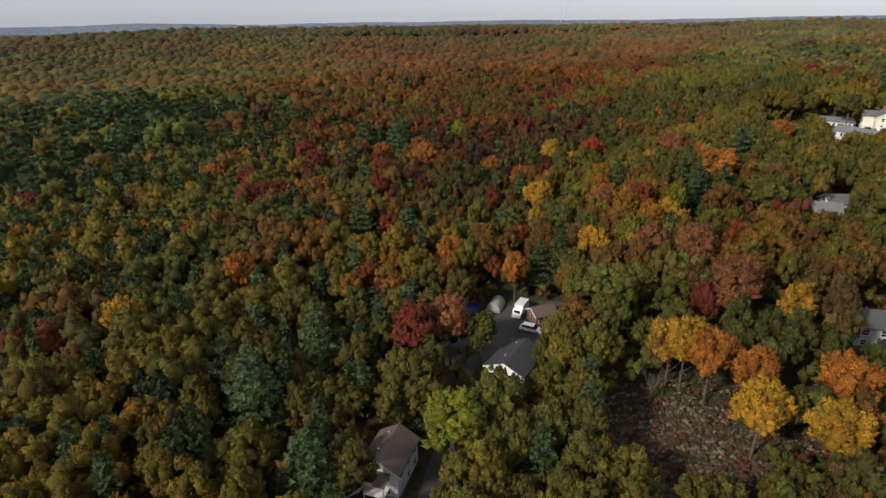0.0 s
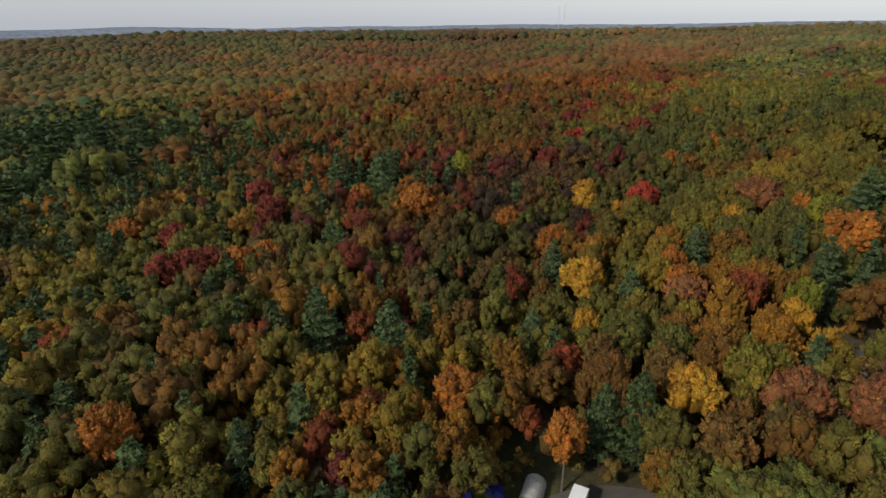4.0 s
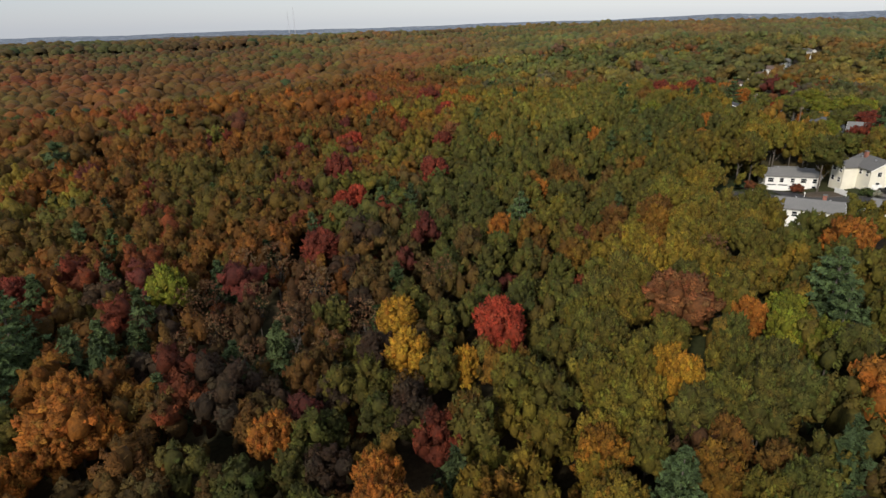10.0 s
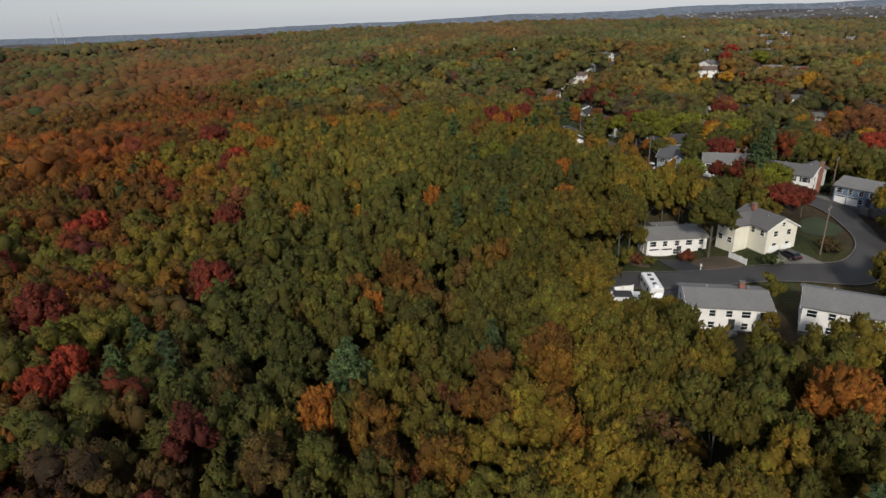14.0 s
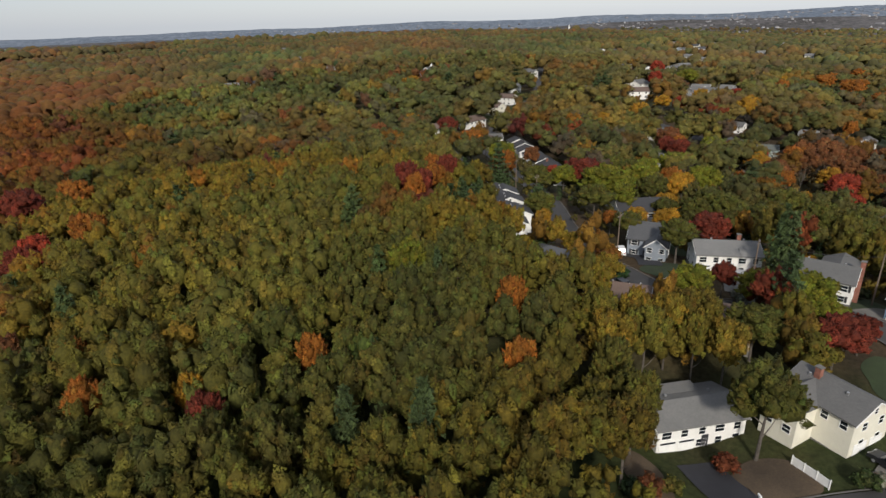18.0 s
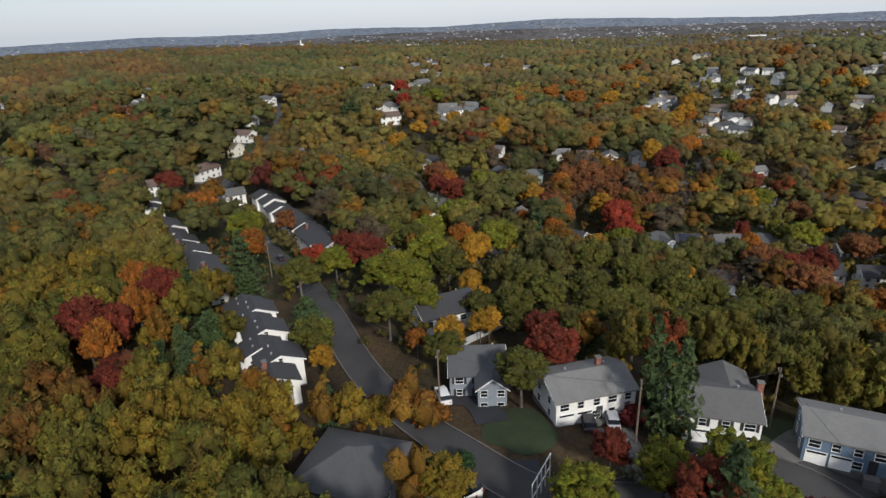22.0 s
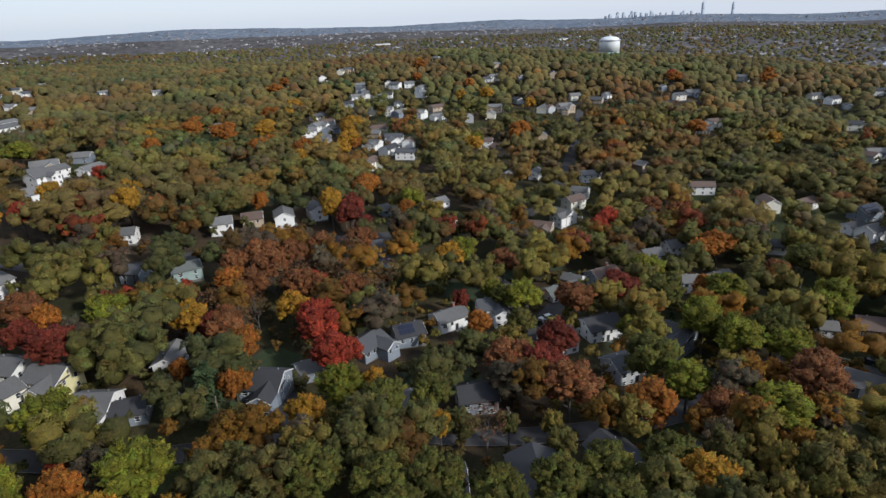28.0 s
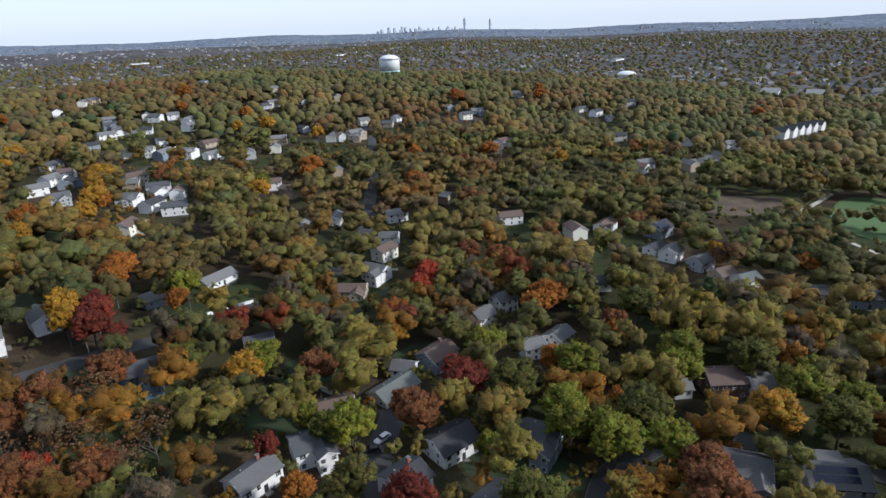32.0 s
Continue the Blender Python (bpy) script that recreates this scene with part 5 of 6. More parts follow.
    if "d" in opts:
        m = Matrix.Translation((0, W * 0.27, eave - 0.4)) @ Matrix.Rotation(radians(90), 4, "Z")
        part("dormer", prism([(-L * 0.22, 0), (L * 0.22, 0), (L * 0.22, h * 0.9), (-L * 0.22, h * 0.9)], -W * 0.22, W * 0.24), WALLS[wall], t, m)
        part("dormer_roof", box(-L * 0.24, L * 0.24, W * 0.02, W * 0.55, eave + h * 0.9 - 0.42, eave + h * 0.9 - 0.25), ROOFS[roof], t)
    if "s" in opts:
        tilt = Matrix.Rotation(math.atan(pitch), 4, "X")
        for i in range(int(L / 1.25) - 2):
            for j in range(2):
                ux = -L / 2 + 1.6 + i * 1.15
                v = W * 0.14 + j * W * 0.19
                part("solar_panel", PANEL, None, t, Matrix.Translation((ux, -v, eave + h + 0.27 - v * pitch)) @ tilt)
    if "p" in opts:
        part("porch_deck", box(-1.8, 1.8, -2.4, 0, 2.0, 2.2), TRIM, t, side(-L / 2 - 0.02, 0, 0, 270))
        part("porch_roof", prism([(-2.7, 4.3), (0.0, 4.9), (0.0, 5.05), (-2.7, 4.45)], -2.1, 2.1), ROOFS[roof], t, side(-L / 2 - 0.02, 0, 0, 270))
        for px in (-1.7, 1.7):
            part("porch_post", box(px - 0.07, px + 0.07, -2.35, -2.2, -2, 4.4), TRIM, t, side(-L / 2 - 0.02, 0, 0, 270))
            for k in range(7):
                part("baluster", box(px * 1 - 0.03, px + 0.03, -2.1 + k * 0.3, -2.05 + k * 0.3, 2.2, 3.1), TRIM, t, side(-L / 2 - 0.02, 0, 0, 270))
        for k in range(10):
            part("stair_tread", box(-2.9 - k * 0.28, -2.6 - k * 0.28, -2.3, -1.2, 1.9 - k * 0.22, 1.98 - k * 0.22), TRIM, t, side(-L / 2 - 0.02, 0, 0, 270))
    # vents and a pipe on near roofs
    if detail > 1 and "h" not in opts:
        for px in (-L * 0.2, L * 0.31):
            part("roof_vent", box(px - 0.15, px + 0.15, W * 0.14, W * 0.14 + 0.3, eave + h - W * 0.18 * pitch, eave + h - W * 0.14 * pitch + 0.5, 0.02), METAL, t)
    return t


PANEL = as_mesh("solar_panel", box(-0.54, 0.54, -0.78, 0.78, 0, 0.05), SOLAR)

# houses of the lane and of the street on the ridge
house(164, 244, -40, 13.2, 8.2, 4.3, "white", "pale", "gd", 2, 0.30, base=14.5)
house(139.7, 221.7, -54, 13.0, 8.6, 4.5, "white", "pale", "ec", 2, 0.30, base=14.7)
house(146.4, 204.8, -73, 13.4, 8.4, 4.8, "white", "pale", "e", 2, 0.34, base=16.5)
cream = house(172.2, 227.8, 64, 10.0, 7.4, 5.8, "cream", "grey", "rc", 2, 0.55, base=17.3)
for q in (-1.6, 1.6):
    part("garage_door", GARAGE, None, cream, side(-5.04, q, 0.05, 270), "white panelled garage door")
house(214, 253.5, -61, 12.5, 8.5, 4.4, "white", "pale", "gc", 2, 0.38, base=20.3)
house(213.2, 236, -90, 11.8, 8.5, 4.4, "white", "grey", "gkrc", 2, 0.40, base=20.1)
house(212, 217, -100, 14.5, 8.2, 4.3, "blue", "pale", "ge", 2, 0.36, base=19.0)
house(190.5, 281, -92, 11.5, 10.5, 4.0, "slate", "blue", "he", 2, 0.48, base=19.7)
house(187, 246, -80, 9.5, 9.0, 3.6, "tan", "brown", "e", 2, 0.5)
house(183.5, 262.5, -72, 9.5, 8.5, 3.6, "tan", "brown", "e", 2, 0.5)
house(219, 271, -75, 9.0, 8.0, 4.6, "slate", "blue", "wk", 2, 0.7)
house(238, 282, -50, 12.0, 9.0, 4.0, "white", "dark", "e", 2)
house(270.6, 308.4, -50, 8.0, 9.0, 4.6, "grey", "dark", "", 1)
house(253.8, 294.7, -50, 7.0, 8.0, 3.6, "grey", "dark", "", 1)
# round the yard where the flight begins
house(-9.5, 77.5, 72, 9.0, 6.6, 5.2, "white", "brown", "p", 2, 0.6)
house(14.2, 100.8, 58, 10.5, 8.0, 2.6, "white", "dark", "e", 2, 0.42, base=-6.2)
house(102, 149, -21, 8.0, 8.0, 4.6, "grey", "pale", "e", 2)
house(111, 156, -8, 8.0, 7.0, 3.8, "white", "grey", "e", 1)
house(69, 142, 16, 7.0, 6.5, 3.2, "grey", "blue", "", 1, clear=False)
PLOTS.append((69, 142, 5.2))
house(87, 103, -15, 9.5, 8.0, 4.6, "grey", "blue", "e", 2)
# the terraces of stepped townhouses along the main street
terrace = "townhouses along the main street"
for i, (x, y, up, off) in enumerate(((206.2, 300.4, 0.0, 1.0), (210, 303.8, 1.1, -1.2), (213.8, 307.2, 0.2, 1.2), (217.6, 310.6, 1.2, -0.8), (221.4, 314, 0.3, 0.8), (225.2, 317.4, 1.0, -0.8), (229, 320.8, 0.0, 0.6),
                                     (243, 340, 0.3, 0.6), (247.6, 344.6, 1.3, -1.0), (253, 350, 0.2, 1.0), (258.4, 355.4, 1.2, -0.8), (264, 361, 0.2, 0.8), (270, 367.5, 1.2, -0.8), (276, 374, 0.2, 0.6), (282, 380.5, 1.0, -0.6),
                                     (291, 390, 0.2, 0.8), (297, 396.5, 1.1, -0.8), (303, 403, 0.2, 0.6), (320, 424, 0.3, 0.4), (326, 431, 1.1, -0.6)) + (
                                     (282.5, 329.5, 0.2, -0.8), (287.5, 334, 0.8, 0.4), (292.3, 338.5, 1.2, 0.8), (297, 343, 0.2, -0.8), (302.5, 348, 1.2, 0.8), (308, 353.5, 0.2, -0.8), (316, 362, 0.2, -0.6), (321.5, 367.5, 1.2, 0.8), (332, 378, 0.3, -0.6), (337.5, 383.5, 1.2, 0.6))):
    a = 41.0 if i < 7 else 46.5
    nx, ny = -math.sin(radians(a)), math.cos(radians(a))
    house(x + nx * off * 0.9, y + ny * off * 0.9, a, 5.2 if i < 7 else 7.6, 7.2 if i < 7 else 8.4, 4.6 + 0.65 * up, "white", "dark", "c" if i in (0, 8, 13, 22) else "", 2 if i < 8 else 1, 0.42, "townhouse", True, gz(x, y) - 0.2, terrace)
# the suburb below the ridge
for x, y, rot, L, W, eave, wall, roof, opts in (
        (360, 206, -75, 10.5, 7.5, 4.0, "white", "grey", "ec"), (362, 191, -100, 9, 8, 5.4, "white", "blue", "w"), (372, 179, -108, 10, 9, 4.8, "tan", "brown", "e"), (374, 159, -81, 13.5, 8, 3.2, "grey", "green", "e"),
        (382, 150, -143, 7, 6, 4.2, "white", "grey", ""), (382, 137, -81, 11, 8.5, 5.4, "slate", "brown", "ec"), (343, 163, -90, 11, 9, 4.4, "white", "dark", "e"), (338, 180, -85, 9, 8.5, 4.6, "white", "dark", "c"),
        (319, 170, -85, 10, 8.5, 4.6, "grey", "blue", "e"), (329, 146, -156, 9.5, 8, 5.6, "slate", "blue", "w"), (394, 107, -91, 8.5, 8, 5.6, "white", "grey", ""), (398, 92, -96, 8.5, 8, 5.6, "white", "grey", "e"),
        (366, 110, -111, 7.5, 7, 4.6, "white", "pale", ""), (364, 99, -82, 9, 7, 4.6, "white", "grey", ""), (314, 87, -127, 10.5, 9, 5.6, "brown", "brown", "e"), (321, 97, -124, 5, 6, 3.4, "white", "pale", "")):
    house(x, y, rot, L, W, eave, wall, roof, opts, 2)
for x, y, rot, L, W, eave, wall, roof, opts in (
        (306, 81, -110, 8, 8, 5.4, "white", "grey", "e"), (292, 119, -148, 9, 8.5, 5.0, "slate", "grey", "w"), (279, 107, -137, 12.5, 9.5, 4.6, "grey", "grey", "ds"), (325, -3, -142, 12, 8.5, 4.6, "grey", "dark", "e"),
        (310, -14, -142, 12, 8.5, 4.6, "slate", "dark", "e"), (370, -3, -94, 10, 8, 4.8, "grey", "grey", ""), (356, 5, -104, 8.5, 8, 4.8, "tan", "brown", ""), (347, 3, -105, 9.5, 8, 4.4, "cream", "green", ""),
        (385, -4, -81, 10, 8, 5.2, "white", "grey", "e"), (395, -6, -88, 10, 7, 4.0, "white", "dark", ""), (410, -33, -87, 13, 10, 5.4, "slate", "dark", "s"), (385, 51, -122, 9, 8, 4.0, "white", "dark", ""),
        (417, 216, -99, 10, 9, 5.4, "blue", "blue", "we"), (474, 200, -79, 8.5, 8, 3.4, "slate", "grey", ""), (485, 173, -70, 15, 8, 3.2, "white", "pale", "e"), (419, 181, -106, 9, 8, 4.0, "slate", "blue", "")):
    house(x, y, rot, L, W, eave, wall, roof, opts, 1)
for x, y, rot, L, W, eave, wall, roof, opts in (
        (454, 127, -131, 12, 8, 3.2, "tan", "brown", "w"), (462, 110, -159, 11.5, 8, 5.6, "white", "grey", "w"), (478, 95, -76, 11, 8, 5.6, "cream", "brown", ""), (492, 83, -135, 9.5, 8, 5.4, "white", "grey", ""),
        (524, 57, -106, 12, 8, 5.4, "white", "pale", "e"), (539, 108, -43, 9, 6, 4.8, "white", "white_r", ""), (541, 87, -40, 11, 6.5, 4.8, "white", "pale", ""), (342, 307, -117, 9, 8, 5.4, "yellow", "grey", "w"),
        (330, 296, -107, 8.5, 7.5, 3.8, "white", "grey", "w"), (350, 318, -117, 9, 8, 4.6, "white", "grey", "e"), (327, 289, -90, 7, 7, 3.0, "slate", "dark", ""), (348, 283, -13, 9.5, 6, 4.2, "white", "pale", ""),
        (331, 261, -115, 9.5, 9, 4.6, "slate", "dark", "w"), (338, 251, -79, 5.5, 6, 3.2, "slate", "grey", ""), (348, 234, -53, 10, 8, 3.9, "slate", "blue", "w"), (353, 221, -87, 8.5, 8, 3.9, "slate", "dark", "s")):
    house(x, y, rot, L, W, eave, wall, "pale" if roof == "white_r" else roof, opts, 2 if x < 356 else 1)
for x, y, rot, L, W, eave, wall, roof, opts in (
        (317, 232, -100, 8.5, 7.5, 3.2, "white", "pale", "e"), (315, 214, -98, 9, 8, 4.2, "slate", "dark", ""), (278, 216, 166, 14.5, 9.5, 4.4, "slate", "dark", "c"), (283, 197, -171, 10, 8, 4.8, "blue", "dark", "e"),
        (281, 184, -104, 8, 8, 4.0, "grey", "blue", ""), (283, 233, -104, 9.5, 8, 4.0, "slate", "dark", ""), (448, 274, -88, 8.5, 8, 5.2, "white", "pale", "e"), (459, 262, -91, 8.5, 8, 4.0, "tan", "brown", ""),
        (458, 249, 0, 11, 8, 5.8, "white", "grey", "e"), (470, 234, 8, 11, 7.5, 5.6, "white", "grey", ""), (440, 307, -95, 7, 7, 4.2, "white", "grey", ""), (404, 299, -117, 7, 7, 4.2, "slate", "blue", ""),
        (404, 284, -75, 9, 7, 4.2, "teal", "green", ""), (558, 360, -42, 12, 8, 5.0, "white", "grey", "e"), (568, 345, -33, 14, 8, 4.2, "white", "pale", ""), (497, 353, -58, 9, 9, 5.6, "white", "pale", "")):
    house(x, y, rot, L, W, eave, wall, roof, opts, 2 if x < 320 else 1)
for x, y, rot, L, W, eave, wall, roof, opts in (
        (349, 447, -42, 15, 9, 5.0, "white", "brown", "e"), (372, 438, -7, 14, 9, 5.2, "white", "brown", ""), (340, 400, -45, 8, 8, 5.0, "white", "grey", ""), (408, 446, -93, 10, 9, 5.0, "cream", "brown", ""),
        (434, 454, -92, 11, 8, 5.0, "white", "brown", ""), (404, 406, -46, 9, 9, 5.2, "white", "grey", ""), (539, 506, -6, 14, 9, 5.6, "white", "grey", "w"), (471, 474, -18, 9, 8, 4.8, "white", "grey", ""),
        (500, 591, 10, 14, 9, 6.2, "white", "grey", "w"), (516, 596, 10, 12, 9, 6.2, "white", "grey", ""), (534, 403, -8, 13, 10, 6.0, "white", "grey", "w"), (535, 360, -40, 10, 9, 6.0, "white", "grey", "w"),
        (548, 366, -40, 9, 8, 5.4, "white", "grey", ""), (361, 329, -43, 8, 8, 4.8, "white", "grey", ""), (404, 339, -24, 9, 8, 4.8, "white", "pale", ""), (338, 316, -44, 7, 7, 4.4, "cream", "grey", "")):
    house(x, y, rot, L, W, eave, wall, roof, opts, 1)

# houses farther off, smaller to the eye
far_rng = random.Random(12)
FARTHER = (
    ((684, 217), (660, 208), (646, 192), (640, 174), (618, 166), (605, 157), (582, 187), (805, 165), (833, 150), (844, 137), (760, 151), (836, 117), (878, 98), (877, 82), (825, 83), (757, 135), (740, 128), (735, 110), (723, 97), (710, 71), (716, 47), (739, 34), (865, -9), (934, -50), (859, -49), (854, -90), (723, -10), (717, -30), (754, -62), (738, -78)),
    ((750, -100), (765, -3), (625, 89), (604, 86), (633, 36), (536, 11), (478, 10), (620, -112), (626, -128), (1007, 140), (970, 170), (1049, -5), (756, -172), (727, -187), (766, -286), (575, -227), (652, -292), (665, -371), (529, -264), (484, -221), (482, -188), (507, -166), (484, -238), (497, -283), (434, -20), (437, 2)),
    ((890, 483), (857, 454), (1066, 500), (974, 416), (958, 357), (705, 207), (694, 199), (672, 165), (645, 156), (635, 147), (720, 287), (1011, 130), (894, 136), (891, 103), (612, -102), (717, -162), (674, -294), (630, -287), (501, -153), (494, 387), (707, 466), (682, 478), (959, 519), (983, 497), (572, 368), (610, 360)),
    ((752, 201), (718, 196), (683, 160), (652, 154), (868, 140), (822, 129), (888, 101), (847, 76), (782, 116), (760, 86), (721, -14), (722, -33), (868, -19), (1018, 515), (1046, 559), (876, 571), (855, 586), (581, 876), (506, 731), (409, 713), (407, 754), (685, 1051), (426, 746), (579, 646), (543, 510)))
for rows in FARTHER:
    for x, y in rows:
        house(x, y, far_rng.choice((-130, -115, -95, -80, -45, -20, 10)) + far_rng.uniform(-8, 8), far_rng.uniform(10, 14.5), far_rng.uniform(8, 9.5), far_rng.choice((4.2, 5.4, 5.8)),
              far_rng.choice(("white", "white", "white", "cream", "grey", "tan", "slate")), far_rng.choice(("grey", "pale", "pale", "brown", "blue", "dark")), far_rng.choice(("", "", "w")), 0)
for x, y, rot, L, W, eave, wall, roof in ((634, 470, -28, 26, 13, 5.2, "cream", "brown"), (662, 450, -28, 34, 10, 3.6, "white", "pale"), (650, 436, -28, 30, 9, 3.4, "cream", "pale"), (752, 446, -30, 26, 14, 5.0, "white", "grey"), (724, 430, -30, 22, 8, 3.2, "white", "pale"), (790, 455, -30, 16, 10, 4.4, "white", "pale")):
    house(x, y, rot, L, W, eave, wall, roof, "", 0, 0.3, "long_building")
for i, (x, y) in enumerate(((488, -360), (486, -373), (485, -386), (484, -399), (483, -412), (481, -425))):
    house(x, y, 0, 11, 10, 7.5, "white", "dark", "", 0, 0.7, "row_house", group="row houses beyond the park")

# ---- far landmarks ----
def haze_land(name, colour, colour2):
    """Far land with the haze of miles of air mixed into its colours: slate blue woods with paler towns."""
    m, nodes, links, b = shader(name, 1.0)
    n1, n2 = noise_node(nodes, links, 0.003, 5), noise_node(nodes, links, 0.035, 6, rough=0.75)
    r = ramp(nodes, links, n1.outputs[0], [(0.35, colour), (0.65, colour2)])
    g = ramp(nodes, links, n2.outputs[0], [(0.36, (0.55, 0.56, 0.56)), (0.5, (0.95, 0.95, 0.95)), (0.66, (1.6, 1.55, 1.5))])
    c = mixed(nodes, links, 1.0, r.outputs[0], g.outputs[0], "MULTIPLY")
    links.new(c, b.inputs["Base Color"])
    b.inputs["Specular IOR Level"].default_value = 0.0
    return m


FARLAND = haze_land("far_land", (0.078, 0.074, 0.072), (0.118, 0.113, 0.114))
# the blue is distance haze, put into the base colour of the hills
HAZED_HILLS = haze_land("hazed_far_hills", (0.135, 0.160, 0.198), (0.165, 0.190, 0.228))
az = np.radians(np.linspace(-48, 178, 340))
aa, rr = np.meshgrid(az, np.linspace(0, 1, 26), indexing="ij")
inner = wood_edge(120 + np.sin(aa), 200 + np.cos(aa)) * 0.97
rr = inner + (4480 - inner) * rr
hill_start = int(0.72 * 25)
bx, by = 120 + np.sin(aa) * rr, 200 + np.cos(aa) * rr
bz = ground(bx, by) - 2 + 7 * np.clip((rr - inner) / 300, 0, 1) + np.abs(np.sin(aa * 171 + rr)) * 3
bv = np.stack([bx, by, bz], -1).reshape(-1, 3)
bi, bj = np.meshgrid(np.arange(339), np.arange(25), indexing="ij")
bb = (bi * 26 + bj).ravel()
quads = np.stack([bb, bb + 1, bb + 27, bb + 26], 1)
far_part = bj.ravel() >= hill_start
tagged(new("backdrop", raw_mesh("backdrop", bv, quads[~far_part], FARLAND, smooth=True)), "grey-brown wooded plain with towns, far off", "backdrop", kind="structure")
tagged(new("backdrop", raw_mesh("backdrop", bv, quads[far_part], HAZED_HILLS, smooth=True)), "far hills under the sky, tinted slate blue for haze", "backdrop", kind="structure")

TANK_WHITE = plain("tank_white", (0.72, 0.74, 0.74), 0.5, coarse=0.05, fine=0.6, vary=0.15, bump=0.0)
TANK_TEAL = plain("tank_teal", (0.42, 0.62, 0.62), 0.5, coarse=0.05, fine=0.6, vary=0.15, bump=0.0)


def lathe(rings, n=32):
    bm = bmesh.new()
    rows = [[bm.verts.new((r * math.cos(2 * math.pi * i / n), r * math.sin(2 * math.pi * i / n), z)) for i in range(n)] for r, z in rings]
    for a, b in zip(rows[:-1], rows[1:]):
        for i in range(n):
            f = bm.faces.new((a[i], a[(i + 1) % n], b[(i + 1) % n], b[i]))
            f.smooth = True
    bm.faces.new(rows[-1])
    bm.faces.new(list(reversed(rows[0])))
    return bm


tank = thing("water_tank", Matrix.Translation((1033, -280, 3)), "large white and pale teal steel water tank above the trees", "water tower")
part("lower_wall", lathe([(15.0, -12), (15.0, 14), (15.3, 14.2), (15.3, 20)]), TANK_TEAL, tank)
part("upper_wall", lathe([(15.35, 20), (15.35, 36), (15.0, 36.8)]), TANK_WHITE, tank)
part("dome", lathe([(15.2, 36.8), (14.4, 38.6), (12, 40.4), (8, 41.9), (3, 42.6), (0.6, 42.7)]), TANK_WHITE, tank)
part("walkway", lathe([(15.4, 36.2), (16.3, 36.2), (16.3, 36.6), (15.4, 36.6)]), METAL, tank)
part("railing", lathe([(16.2, 36.6), (16.3, 36.6), (16.3, 37.7), (16.2, 37.7)]), METAL, tank)
part("vent", lathe([(1.2, 42.6), (1.2, 43.6), (1.6, 43.7), (0.4, 44.3)], 12), TANK_WHITE, tank)
part("ladder", box(-0.5, 0.5, -15.9, -15.5, 0, 36), METAL, tank)
PLOTS.append((1033, -280, 18))

MAST_PAINT = plain("mast_paint", (0.42, 0.42, 0.46), 0.6, vary=0.2, bump=0.0)
for i, (x, y, top) in enumerate(((698, 3475, 150), (668, 3480, 128))):
    z = gz(x, y)
    mast = thing("radio_mast", Matrix.Translation((x, y, z)), "tall slender lattice radio mast on a far wooded hill", "mast", "radio masts")
    bm = bmesh.new()
    for k in range(3):
        a = k * 2.094
        tube(bm, (1.6 * math.cos(a), 1.6 * math.sin(a), -5), (0.9 * math.cos(a), 0.9 * math.sin(a), top - z), 0.34, 0.24, 4)
    part("lattice", bm, MAST_PAINT, mast)
    for q in (0.3, 0.55, 0.8):
        part("platform", box(-2.6, 2.6, -2.6, 2.6, (top - z) * q, (top - z) * q + 2.0), MAST_PAINT, mast)

# tower walls carry the haze of distance in their base colour
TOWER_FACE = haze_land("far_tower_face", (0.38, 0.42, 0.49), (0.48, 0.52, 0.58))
sky_rng = random.Random(4)
for i in range(26):
    f = i / 25
    x, y = 3863 + (3520 - 3863) * f + sky_rng.uniform(-25, 25), -2053 + (-2523 + 2053) * f
    if i in (15, 16, 17, 18, 19, 20):
        high = sky_rng.uniform(12, 24)
    else:
        high = sky_rng.uniform(18, 46) if i < 14 else sky_rng.uniform(10, 26)
    w = sky_rng.uniform(8, 16)
    t = thing("office_tower", Matrix.Translation((x, y, gz(x, y))), "hazy blue-grey high-rise of the far city skyline", "high-rise", "city skyline")
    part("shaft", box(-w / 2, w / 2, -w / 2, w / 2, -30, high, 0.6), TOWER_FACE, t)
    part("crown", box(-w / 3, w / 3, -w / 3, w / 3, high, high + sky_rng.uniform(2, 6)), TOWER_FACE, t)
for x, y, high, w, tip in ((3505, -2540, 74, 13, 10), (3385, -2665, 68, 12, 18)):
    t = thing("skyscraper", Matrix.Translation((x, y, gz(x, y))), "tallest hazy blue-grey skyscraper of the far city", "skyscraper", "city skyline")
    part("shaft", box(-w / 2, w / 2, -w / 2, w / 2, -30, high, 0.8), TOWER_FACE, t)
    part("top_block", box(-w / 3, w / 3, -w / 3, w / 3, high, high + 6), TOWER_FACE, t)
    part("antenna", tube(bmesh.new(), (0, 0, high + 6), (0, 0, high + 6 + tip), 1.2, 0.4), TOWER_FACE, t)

t = thing("church", Matrix.Translation((2839, 1688, gz(2839, 1688) + 4)) @ Matrix.Scale(0.62, 4), "white far church with a tall pointed steeple", "church")
part("nave", prism([(-9, -5), (9, -5), (9, 12), (0, 20), (-9, 12)], -20, 20), WALLS["white"], t)
part("tower", box(-24, -15, -4.5, 4.5, -5, 34), WALLS["white"], t)
part("spire", tube(bmesh.new(), (-19.5, 0, 34), (-19.5, 0, 58), 5.5, 0.3, 8), WALLS["white"], t)
t = thing("dome_hall", Matrix.Translation((1170, -1086, gz(1170, -1086))), "low far hall with a white domed roof", "hall")
part("wall", lathe([(24, -3), (24, 9)], 32), WALLS["white"], t)
part("roof", lathe([(25, 9), (22, 13), (15, 16.5), (6, 18.5), (0.5, 19)], 32), TANK_WHITE, t)
PLOTS.append((1170, -1086, 60))
